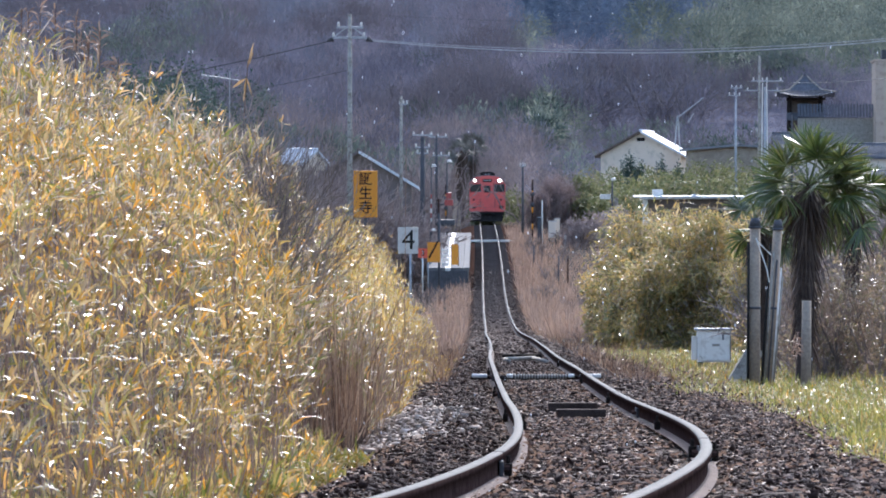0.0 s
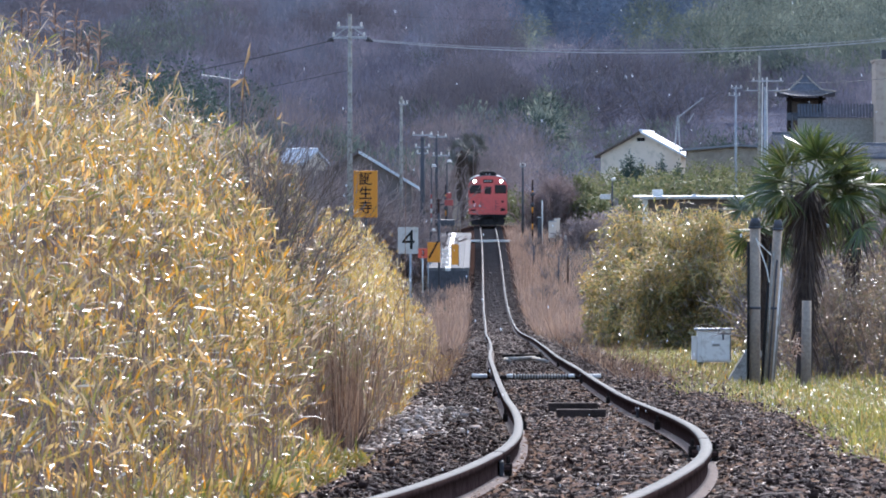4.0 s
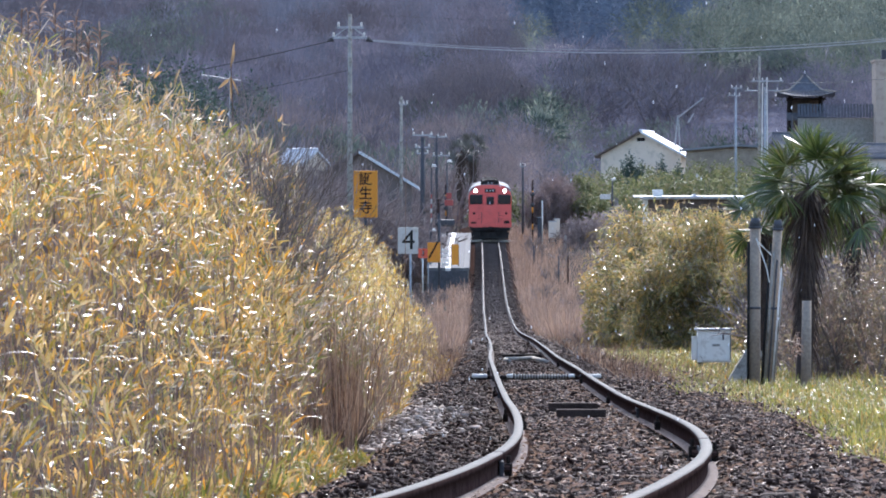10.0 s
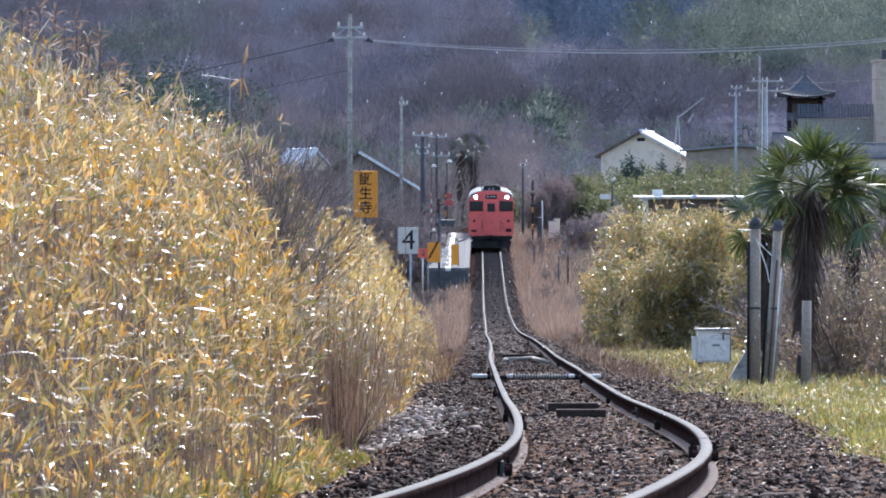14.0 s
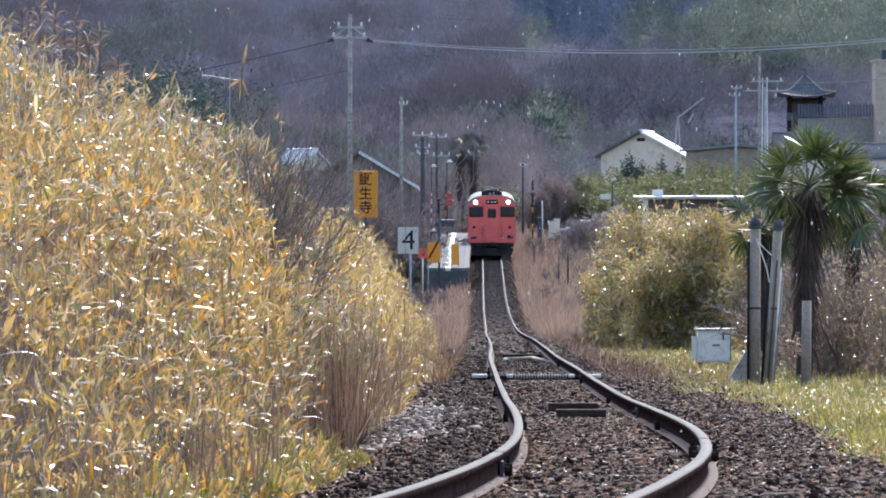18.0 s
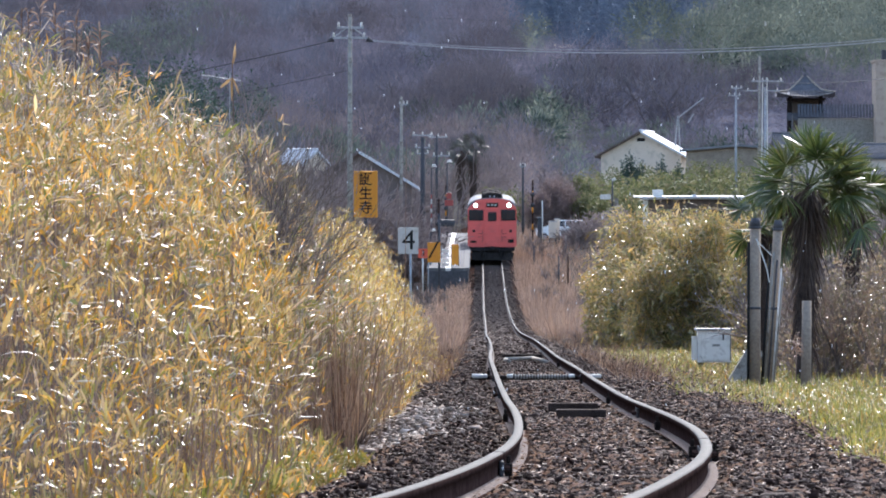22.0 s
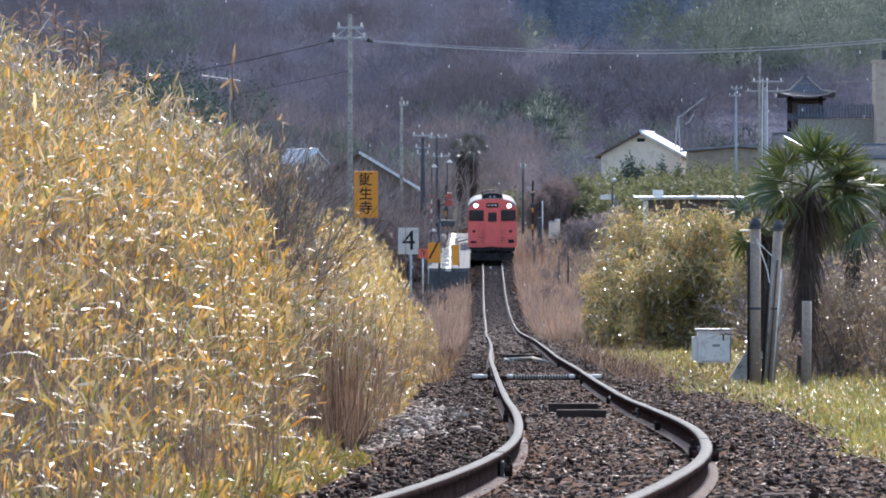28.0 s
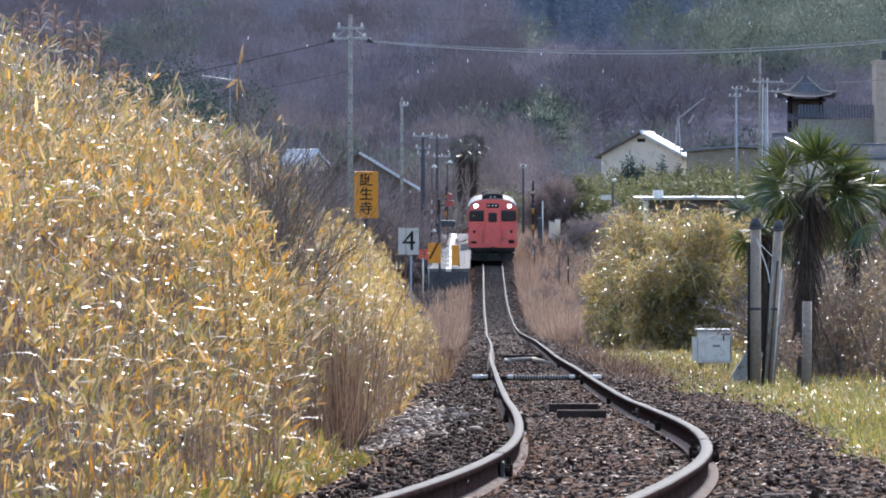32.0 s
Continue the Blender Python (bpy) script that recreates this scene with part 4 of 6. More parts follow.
# the left bank: clumps of dwarf bamboo that sway, cut into stretches along the line
SWAY = []
bank_rng = np.random.default_rng(41)
CUTS = [(27, 36, 5000), (36, 47, 6500), (47, 56, 8500), (56, 64, 9000), (64, 73, 9000), (73, 84, 9000), (84, 98, 8500), (98, 115, 7500), (115, 140, 7500), (140, 168, 6500)]
for ci, (d0, d1, n) in enumerate(CUTS):
    n = int(n * 3.0)
    d = bank_rng.uniform(d0, d1, n)
    s = -1.74 - 6.3 * bank_rng.beta(1.0, 1.7, n)
    bare = (d > 47) & (d < 66) & (s > -2.1)
    s = np.where(bare, s - 0.4, s) + 0.12 * smoothstep(66, 78, d)
    x = line_x(d) + s
    lump = 0.22 * np.sin(x * 3.1 + d * 0.9) + 0.18 * np.sin(d * 1.7 - x * 2.0) + 0.12 * np.sin(x * 7 + d * 3)
    top = bank(s, d) + lump
    deep = bank_rng.exponential(np.where(d < 62, 0.5, 0.34), n)
    tall = bank_rng.uniform(0, 1, n) > 0.975
    zz = line_z(d) + top - deep + np.where(tall, bank_rng.uniform(0.05, 0.4, n), 0)
    zz = np.maximum(zz, ground_z(x, d))
    origin = np.array([float(line_x((d0 + d1) / 2)) - 3.0, (d0 + d1) / 2, float(line_z((d0 + d1) / 2)) - 0.2])
    # leaves spring in tufts from shared nodes
    node = (np.arange(n) // 5) * 5
    x, d, zz = (q[node] + bank_rng.normal(0, j, n) for q, j in ((x, 0.012), (d, 0.02), (zz, 0.02)))
    leaf = np.where(d < 52, 0.095, 0.115) * bank_rng.lognormal(0, 0.35, n)
    way = spread(bank_rng, n, 0.95, 0.2)[node] * 0.75 + spread(bank_rng, n, 0.6, 0.6) * 0.6 + [0.12, -0.1, 0]
    clump = thing("bamboo_grass", Matrix.Translation(origin), "thick yellowing dwarf bamboo growing up the bank", "bamboo grass", "bamboo on the bank", "stuff")
    part("foliage", blades("foliage", np.stack([x, d, zz], 1) - origin, way, leaf, 0.0122 * bank_rng.lognormal(0, 0.3, n), bank_rng.uniform(0, 0.5, n), bank_rng), M["bankleaf"] if d0 < 52 else M["topleaf"] if d0 < 80 else M["goldleaf"], clump, smooth=True)
    # some leaves arch over flat and shine
    k = bank_rng.choice(n, n // (20 if d0 < 80 else 11), replace=False)
    m = len(k)
    a = bank_rng.uniform(0, 6.28, m)
    part("glossy_foliage", blades("glossy_foliage", np.stack([x[k], d[k], zz[k] + 0.03], 1) - origin, np.stack([np.cos(a), 0.5 * np.sin(a), 0.18 * np.sin(a)], 1) + bank_rng.normal(0, 0.12, (m, 3)), 0.042 * bank_rng.lognormal(0, 0.4, m), 0.017, 0.1, bank_rng,
                                  np.array([[0.12, -0.3, 0.9]]) + bank_rng.normal(0, 0.16, (m, 3))), M["glossleaf"], clump, "glossy arching leaves", smooth=True)["kind"] = "stuff"
    k = np.concatenate([bank_rng.choice(n, n // (22 if d0 < 60 else 12), replace=False), np.unique(node[tall[node]])])
    m = len(k)
    b = np.stack([x[k], d[k], np.maximum(zz[k] - 0.7, ground_z(x[k], d[k]))], 1) - origin
    part("culm_cluster", slivers("culm_cluster", b, np.stack([bank_rng.normal(0.0, 0.1, m), bank_rng.normal(0, 0.1, m), np.ones(m)], 1), bank_rng.uniform(0.6, 1.0, m), 0.01, bank_rng), M["culm"], clump)
    SWAY.append((clump, origin))

# a lone reed stands above the bank and bends in the wind
reed = thing("reed", pose(-2.08, 80, 0.3), "tall dry reed with broad tan leaves above the bank", "reed")
rod_part("culm", reed, M["stalk"], (0, 0, -1.3), (0.06, 0, 1.55), 0.008, 0.004, 6)
rr = np.random.default_rng(8)
for b, wy, ln in (((0.06, 0, 1.5), (0.16, 0, 1), 0.3), ((0.05, 0, 1.4), (-0.3, 0, -0.2), 0.16), ((0.05, 0, 1.42), (-0.05, 0, -0.9), 0.24), ((0.05, 0, 1.42), (0.3, 0.1, -0.8), 0.2), ((0.05, 0, 1.5), (0.3, 0, 1), 0.2)):
    part("leaf", blades("leaf", np.array([b], float), np.array([wy], float), ln, 0.035, 0.1, rr), M["bankleaf"], reed)
for (x, d, h) in ((-3.32, 68, 0.8), (-3.5, 66, 0.65), (-2.95, 66, 0.7), (-3.6, 69, 0.7), (-2.75, 67, 0.65), (-3.05, 66, 0.8), (-3.2, 67, 0.7), (-3.1, 68, 0.75), (-2.9, 67, 0.8), (-3.4, 67, 0.75)):
    z = float(line_z(d) + bank(x - line_x(d), d)) - 0.4
    rd = thing("reed", pose(x, d, z), "thin dry reed with a drooping tan plume", "reed", "reeds on the bank")
    rod_part("culm", rd, M["stalk"], (0, 0, -0.5), (0.05, 0, h + 0.35), 0.006, 0.003, 6)
    n = 22
    b = np.stack([np.full(n, 0.04), np.zeros(n), h + 0.35 - rr.uniform(0, 0.3, n)], 1)
    part("plume", blades("plume", b, spread(rr, n, 0.9, 0.4), 0.15, 0.016, 0.4, rr), M["pinkgrass"], rd)["kind"] = "stuff"

# dead stalks at the foot of the bank
def foot(rng, n):
    d = rng.normal(64.5, 0.9, n)
    return line_x(d) - 1.82 - np.abs(rng.normal(0, 0.27, n)), d


def wisps(rng, n):
    d = rng.normal(66.5, 1.2, n)
    return line_x(d) - 2.05 + rng.normal(0, 0.24, n), d


grass("dead_stalks", "clump of tall dead brown grass stalks beside the track", 900, foot, 0.58, 0.0075, "stalk", 1.49, 0.085, 0.08, 3, "dead grass")
# short dark blades stand in for the shaded hollow under the clump
grass("dead_stalks", "short dark blades standing in for shade at the base of the dead grass clump", 900, foot, 0.26, 0.012, "deadfrond", 1.3, 0.25, 0.2, 5, "dead grass")
grass("dead_stalks", "sparse tall reddish dead stalks among the bamboo", 260, wisps, 1.15, 0.007, "stalk", 1.42, 0.14, 0.1, 4, "dead grass")
# long pale blades arch over the low leaves
ar = np.random.default_rng(505)
n = 130
d = ar.uniform(32, 50, n)
sx = -1.85 - 1.9 * ar.beta(1, 1.6, n)
x = line_x(d) + sx
base = np.stack([x, d, np.maximum(ground_z(x, d), line_z(d) + bank(sx, d) - 0.2) + ar.uniform(0, 0.14, n)], 1)
bend = ar.uniform(0.25, 0.55, n)
way = np.stack([ar.normal(0.75, 0.35, n), ar.normal(-0.2, 0.3, n), bend], 1)
tagged(part("arching_grass", blades("arching_grass", base, way, ar.uniform(0.12, 0.3, n), 0.007, bend * 0.9, ar, np.array([[0.1, -0.3, 0.9]]) + ar.normal(0, 0.2, (n, 3))), M["glossleaf"], smooth=True),
       "long pale grass blades arching over the bamboo leaves", "grass", kind="stuff")


# thin dry stalks stand among the leaves low on the bank
def among(rng, n):
    d = 29 * (62 / 29) ** rng.uniform(0, 1, n)
    return line_x(d) - 1.75 - 2.6 * rng.beta(1, 1.5, n), d


dry = grass("dry_stalks", "thin pinkish dry stalks among the bamboo leaves", 1300, among, 0.62, 0.0055, "stalk", 1.3, 0.22, 0.1, 13, "dead grass")


# low tufts of green and orange leaves where the bank meets the stones
ft = np.random.default_rng(404)
for mat, n, lab in (("greenleaf", 9000, "low green bamboo grass at the foot of the bank"), ("bankleaf", 9000, "low orange bamboo grass at the foot of the bank")):
    d = 28 + 26 * ft.uniform(0, 1, n) ** 1.2
    sx = -1.72 - 0.13 * np.sin(d * 1.3) - 0.1 * np.sin(d * 3.1) - np.abs(ft.normal(0, 0.42, n))
    x = line_x(d) + sx
    z = ground_z(x, d) + ft.uniform(-0.03, 0.26, n) * np.clip((-sx - 1.5) * 2.5, 0.15, 1)
    nd = (np.arange(n) // 5) * 5
    base = np.stack([x[nd], d[nd], z[nd]], 1) + ft.normal(0, 0.012, (n, 3))
    way = spread(ft, n, 0.9, 0.3)[nd] * 0.6 + spread(ft, n, 0.6, 0.6) * 0.7
    tagged(part("bamboo_grass_verge", blades("bamboo_grass_verge", base, way, 0.105 * ft.lognormal(0, 0.3, n), 0.0145, ft.uniform(0, 0.6, n), ft), M[mat], smooth=True), lab, "bamboo grass", kind="stuff")


def right_near(rng, n):
    d = 47 * (185 / 47) ** rng.uniform(0, 1, n) ** 1.15
    e = np.interp(d, [47, 50, 55, 60, 68, 83, 97, 130, 185], [1.75, 1.6, 1.65, 1.85, 2.05, 2.1, 1.9, 1.9, 1.7]) + 0.12 * np.sin(d * 0.7) + 0.08 * np.sin(d * 2.3)
    return line_x(d) + e + rng.exponential(1.9, n), d


grass("grass_verge", "sunlit green grass on the verge of the line", 40000, right_near, 0.21, 0.011, "greenleaf", 1.05, 0.4, 0.5, 5)
def right_front(rng, n):
    d = rng.uniform(49, 74, n)
    return line_x(d) + np.interp(d, [49, 55, 62, 74], [2.15, 1.85, 1.95, 2.2]) + 0.15 * np.sin(d * 1.1) + rng.exponential(1.1, n), d


grass("grass_verge", "thick bright green grass at the edge of the ballast", 11000, right_front, 0.19, 0.012, "vergeleaf", 1.15, 0.32, 0.45, 25)
def ballast_weeds(rng, n):
    d = rng.uniform(50, 92, n)
    return line_x(d) + rng.uniform(1.25, 2.3, n), d


grass("weeds", "thin dead weeds standing in the edge of the ballast", 900, ballast_weeds, 0.16, 0.006, "deadfrond", 1.2, 0.35, 0.2, 35, "weeds")
grass("grass_verge", "orange and tan dry grass blades on the verge", 9000, right_near, 0.19, 0.012, "bankleaf", 1.0, 0.45, 0.5, 15)


def right_tuft(rng, n):
    d = rng.normal(96, 2.2, n)
    return line_x(d) + 1.75 + rng.normal(0, 0.13, n), d


grass("grass_tuft", "small yellow-green grass tuft on the ballast", 380, right_tuft, 0.2, 0.012, "greenleaf", 1.1, 0.35, 0.5, 6)


def left_tuft(rng, n):
    d = rng.uniform(108, 150, n)
    return line_x(d) - 1.3 - np.abs(rng.normal(0, 0.3, n)), d


grass("grass_verge", "dry orange grass along the edge of the ballast", 2500, left_tuft, 0.25, 0.013, "bankleaf", 1.0, 0.4, 0.5, 7)


def pampas_left(rng, n):
    d = 185 * (432 / 185) ** rng.uniform(0, 1, n)
    return line_x(d) - 1.2 - rng.gamma(1.6, 0.9, n), d


grass("pampas_grass", "dry pinkish pampas grass beside the track", 7500, pampas_left, 0.52, 0.035, "pinkgrass", 1.3, 0.2, 0.15, 8, "pampas grass")


def pampas_right(rng, n):
    d = 235 * (600 / 235) ** rng.uniform(0, 1, n)
    return line_x(d) + 1.2 + rng.gamma(1.6, 1.1, n), d


grass("pampas_grass", "dry pinkish pampas grass beside the track", 13000, pampas_right, 0.65, 0.038, "pinkgrass", 1.3, 0.22, 0.15, 9, "pampas grass")


def weeds(rng, n):
    d = 105 * (420 / 105) ** rng.uniform(0, 1, n)
    sg = np.where(rng.uniform(0, 1, n) > 0.5, 1, -1)
    return line_x(d) + sg * (1.15 + rng.exponential(0.55, n)), d


grass("weeds", "low dead weeds along the edges of the ballast", 9000, weeds, 0.28, 0.014, "stalk", 1.0, 0.4, 0.2, 10, "weeds")

# bare brown shrubs behind the bank
sh = np.random.default_rng(12)
for k, (p, d, y) in enumerate(((-0.0268, 60, 0.0145), (-0.0254, 58, 0.0168), (-0.024, 61, 0.018), (-0.0228, 57, 0.0172), (-0.0214, 60, 0.0168), (-0.02, 66, 0.013), (-0.0246, 63, 0.0182), (-0.022, 62, 0.0178),
                               (-0.0495, 66, 0.0275), (-0.048, 68, 0.0285), (-0.0462, 67, 0.027), (-0.0505, 64, 0.0255), (-0.026, 66, 0.017), (-0.0232, 68, 0.0165), (-0.0208, 64, 0.0152))):
    bare_tree("bare_shrub", "dark leafless shrub with tangled twigs on the bank", p * d, d, y * d - float(ground_z(p * d, d)), 0.3, 320 if p < -0.0185 else 160, 0.0048, 900 + k, "darktwig", "bare shrubs on the bank", 0.26)
for k in range(18):
    d = sh.uniform(90, 150)
    a = sh.uniform(-0.0295, -0.0235)
    h = np.interp(a, [-0.03, -0.026, -0.0235], [0.0165, 0.0172, 0.0165]) * d * sh.uniform(0.8, 1.02) - float(ground_z(a * d, d))
    bare_tree("bare_shrub", "leafless brown shrub with fine twigs behind the bank", a * d, d, h, 0.4, 280, 0.009, 100 + k, group="bare shrubs on the bank", crook=0.3)

# the bamboo bush right of the line, box, posts, palm
bush("bamboo_bush", "broad bush of yellow-green bamboo leaves beside the track", "bush", 5.3, 196, 3.5, 3.0, 3.75, M["bushleaf"], 30000, 0.19, 0.028, 0.4, 0.95, 31, foot=0.1, lumps=28)
bush("bamboo_bush", "broad bush of yellow-green bamboo leaves beside the track", "bush", 6.5, 192, 3.2, 3.0, 3.8, M["bushleaf"], 21000, 0.19, 0.028, 0.4, 0.95, 32, foot=0.1, lumps=24)
bush("bamboo_bush", "broad bush of yellow-green bamboo leaves beside the track", "bush", 5.85, 191, 3.4, 2.4, 2.5, M["bushleaf"], 18000, 0.19, 0.028, 0.4, 0.95, 35, foot=0.1, lumps=20)
bush("bamboo_bush", "broad bush of yellow-green bamboo leaves beside the track", "bush", 4.15, 200, 1.7, 2.0, 2.1, M["bushleaf"], 11000, 0.13, 0.028, 0.5, 0.7, 33)
bush("bamboo_bush", "bush of olive bamboo leaves behind the posts", "bush", 7.7, 186, 3.0, 2.4, 2.9, M["bushleaf"], 15000, 0.18, 0.028, 0.4, 0.95, 36, foot=0.1, lumps=20)
for k in range(24):
    d = sh.uniform(116, 150)
    x = sh.uniform(5.45, 9.5)
    bare_tree("bare_shrub", "tangled brown thicket behind the posts", x, d, sh.uniform(1.9, 2.9), 1.9, 420, 0.011, 200 + k, group="thicket behind the posts")
for k in range(7):
    d = sh.uniform(112.5, 122)
    bare_tree("bare_shrub", "brown twiggy shrub beside the palm", sh.uniform(5.45, 7.0), d, sh.uniform(1.1, 2.0), 1.1, 300, 0.007, 1230 + k, ("twig", "pinkgrass")[k % 2], group="thicket beside the palm")
for k in range(13):
    d = sh.uniform(112.5, 122)
    bush("evergreen_shrub", "olive leafy shrub with brown leaves beside the palm", "shrub", sh.uniform(5.4, 7.0), d, 1.1, 1.0, sh.uniform(0.8, 1.9), M["thicketleaf"], 1500, 0.07, 0.02, 0.4, 0.9, 1260 + k, 14, "thicket beside the palm")
for k in range(10):
    d = sh.uniform(140, 152)
    bare_tree("bare_shrub", "tangled brown thicket behind the posts", sh.uniform(7.2, 8.6), d, sh.uniform(2.7, 3.7), 1.9, 520, 0.012, 230 + k, "twig", group="thicket behind the posts")
for k in range(14):
    d = sh.uniform(120, 150)
    bush("evergreen_shrub", "olive and brown shrub among brown twigs", "shrub", sh.uniform(5.6, 9.3), d, 1.8, 1.5, sh.uniform(1.5, 2.2), M["thicketleaf"], 1500, 0.1, 0.03, seed=300 + k, group="thicket behind the posts")
for k in range(6):
    d = sh.uniform(150, 210)
    bare_tree("bare_shrub", "low brown brush at the edge of the line", float(line_x(d)) + sh.uniform(1.8, 2.9), d, sh.uniform(0.5, 0.8), 0.9, 160, 0.01, 260 + k, group="brush beside the line")


for k in range(16):
    d = sh.uniform(240, 520)
    w = 1 if k % 3 else -1
    bare_tree("bare_shrub", "low brown brush among dry grass beside the line", float(line_x(d)) + w * sh.uniform(2.0, 4.5), d, sh.uniform(0.9, 1.8), 1.5, 200, 0.03, 280 + k, group="brush beside the line")


def palm_tree(x, d, trunk, r, fronds, flen, seed, lean=0.0, leaf="palm"):
    rng = np.random.default_rng(seed)
    gz = float(ground_z(x, d)) - 0.05
    t = thing("windmill_palm", pose(x, d, gz), "windmill palm with shaggy dark trunk and green fan leaves", "palm tree", "palms")
    bm = bmesh.new()
    rod(bm, (0, 0, 0), (lean * 0.92, 0, trunk * 0.92), r * 0.75, r * 0.9, 14)
    rod(bm, (lean * 0.92, 0, trunk * 0.92), (lean, 0, trunk + 0.04), r * 0.9, r * 0.25, 14)
    part("trunk", bm, M["fibre"], t)
    n = 900
    z = trunk * rng.uniform(0.15, 0.97, n)
    a = rng.uniform(0, 6.28, n)
    b = np.stack([np.cos(a) * r * 0.8 + lean * z / trunk, np.sin(a) * r * 0.8, z], 1)
    if r > 0.05:
        part("fibre_coat", blades("fibre_coat", b, np.stack([np.cos(a) * 0.5, np.sin(a) * 0.5, -np.ones(n)], 1), np.where(z > trunk * 0.5, 0.24, 0.13) * (r / 0.12 if r < 0.12 else max(1, r / 0.14)) * rng.lognormal(0, 0.3, n), 0.013, 0.3, rng), M["deadfrond"], t, "hanging dead leaf fibres")
    # a skirt of withered leaves hangs under the crown
    m = int(fronds * 9)
    a = rng.uniform(0, 6.28, m)
    b = np.stack([np.cos(a) * r * 0.7 + lean, np.sin(a) * r * 0.7, trunk * rng.uniform(0.84, 1.0, m)], 1)
    part("dead_skirt", blades("dead_skirt", b, np.stack([np.cos(a) * 0.8, np.sin(a) * 0.8, rng.uniform(-1.2, 0.1, m)], 1), flen * 0.42 * rng.lognormal(0, 0.3, m), 0.02, 0.7, rng), M["deadfrond"], t, "withered brown leaves")
    for k in range(fronds):
        az = rng.uniform(0, 6.28)
        el = rng.uniform(-0.5, 1.3)
        out = np.array([math.cos(az) * math.cos(el), math.sin(az) * math.cos(el) * 0.8, math.sin(el)])
        stem = flen * rng.uniform(0.55, 0.85)
        p0 = np.array([lean, 0, trunk])
        p1 = p0 + out * stem + [0, 0, -0.06]
        leafp = rod_part("frond", t, M[leaf], p0, p1, 0.014, 0.008, 5)
        m = 42
        fan = np.linspace(-1.9, 1.9, m)
        upv = np.cross(out, np.cross([0, 0, 1.0], out) + 1e-6)
        sd = np.cross(out, [0, 0, 1.0])
        sd /= np.linalg.norm(sd) + 1e-6
        roll = rng.uniform(-1.25, 1.25)
        sd = math.cos(roll) * sd + math.sin(roll) * upv / (np.linalg.norm(upv) + 1e-6)
        way = np.cos(fan)[:, None] * out + np.sin(fan)[:, None] * sd + 0.05 * rng.normal(size=(m, 3))
        ln = flen * 0.62 * (0.65 + 0.35 * np.cos(fan / 2.2)) * rng.uniform(0.85, 1.1, m)
        part("fan_blade", blades("fan_blade", np.tile(p1, (m, 1)), way, ln, 0.026, 0.12 if el > 0 else 0.4, rng, np.cross(out, sd)[None] + rng.normal(0, 0.5, (m, 3))), M[leaf], leafp)
    return t


palm_tree(5.02, 112, 2.74, 0.15, 27, 0.8, 51, 0.06)
palm_tree(5.92, 117, 2.5, 0.07, 20, 0.7, 52, 0.05)
palm_tree(4.56, 114, 2.2, 0.06, 15, 0.56, 53, -0.06)

# signalling box on its short feet
z = float(ground_z(4.62, 136)) + 0.03
cab = thing("signal_cabinet", pose(4.57, 136, z), "pale grey steel trackside equipment cabinet", "cabinet")
box_part("body", cab, M["cabinet"], (-0.28, -0.22, 0.06), (0.29, 0.22, 0.6), 0.01)
box_part("lid", cab, M["grey"], (-0.32, -0.26, 0.6), (0.33, 0.26, 0.635), 0.008)
door = box_part("door", cab, M["cabinet"], (-0.215, -0.235, 0.085), (0.265, -0.215, 0.575), 0.006)
box_part("handle", door, M["black"], (0.14, -0.255, 0.44), (0.165, -0.23, 0.53), 0.004, "black latch handle")
box_part("label_plate", door, M["concrete"], (-0.03, -0.241, 0.33), (0.1, -0.232, 0.37), 0.002)
box_part("side_box", cab, M["cabinet"], (-0.37, -0.12, 0.1), (-0.285, 0.12, 0.5), 0.006)
box_part("edge_trim", cab, M["black"], (0.27, -0.238, 0.085), (0.282, -0.22, 0.575), 0.002)
for x in (-0.22, 0.22):
    box_part("foot", cab, M["darkgrey"], (x - 0.04, -0.18, -0.2), (x + 0.04, 0.18, 0.06), 0.004)


def trackside_post(x, d, h, r, label, cables):
    z = float(ground_z(x, d)) - 0.1
    t = thing("signal_post", pose(x, d, z), label, "post", "posts beside the palm")
    lean = 0.14 if r < 0.07 and cables else 0.01
    rod_part("shaft", t, M["postwood"], (0, 0, 0), (lean, 0, h), r, r * 0.88, 8)
    if cables:
        rod_part("cap", t, M["darkgrey"], (lean, 0, h - 0.02), (lean, 0, h + 0.09), r * 0.95, r * 0.7, 12)
        rod_part("band", t, M["darkgrey"], (lean, 0, h - 0.05), (lean, 0, h - 0.02), r * 1.1, seg=14)
        rod_part("band", t, M["darkgrey"], (lean / 2, 0, h * 0.5), (lean / 2, 0, h * 0.5 + 0.03), r * 1.08, seg=14)
        for k, (dx, m, rr2) in enumerate(cables):
            rod_part("cable", t, M[m], (dx, -r * 0.9, 0.05), (dx + lean * 0.9, -r * 0.9, h * (0.9 - 0.05 * k)), rr2, seg=8)
    return t


trackside_post(4.06, 105, 2.2, 0.08, "weathered post with black cables running up it", ((-0.085, "black", 0.018),))
trackside_post(4.27, 106, 2.18, 0.068, "weathered post with black and white cables running up it", ((-0.08, "black", 0.018), (-0.045, "concrete", 0.016), (0.0, "darkgrey", 0.012), (0.055, "white", 0.012), (0.075, "concrete", 0.012)))
trackside_post(4.71, 104.5, 1.2, 0.07, "short weathered wooden post", ())
rod_part("cable", bpy.data.objects["signal_post"], M["white"], (0.02, -0.1, 2.02), (0.16, -0.12, 1.62), 0.008, seg=6)
rod_part("cable", bpy.data.objects["signal_post"], M["white"], (0.16, -0.12, 1.62), (0.19, -0.12, 1.45), 0.008, seg=6)
rod_part("cable", bpy.data.objects["signal_post"], M["white"], (0.02, -0.1, 2.0), (0.22, -0.1, 1.8), 0.007, seg=6)
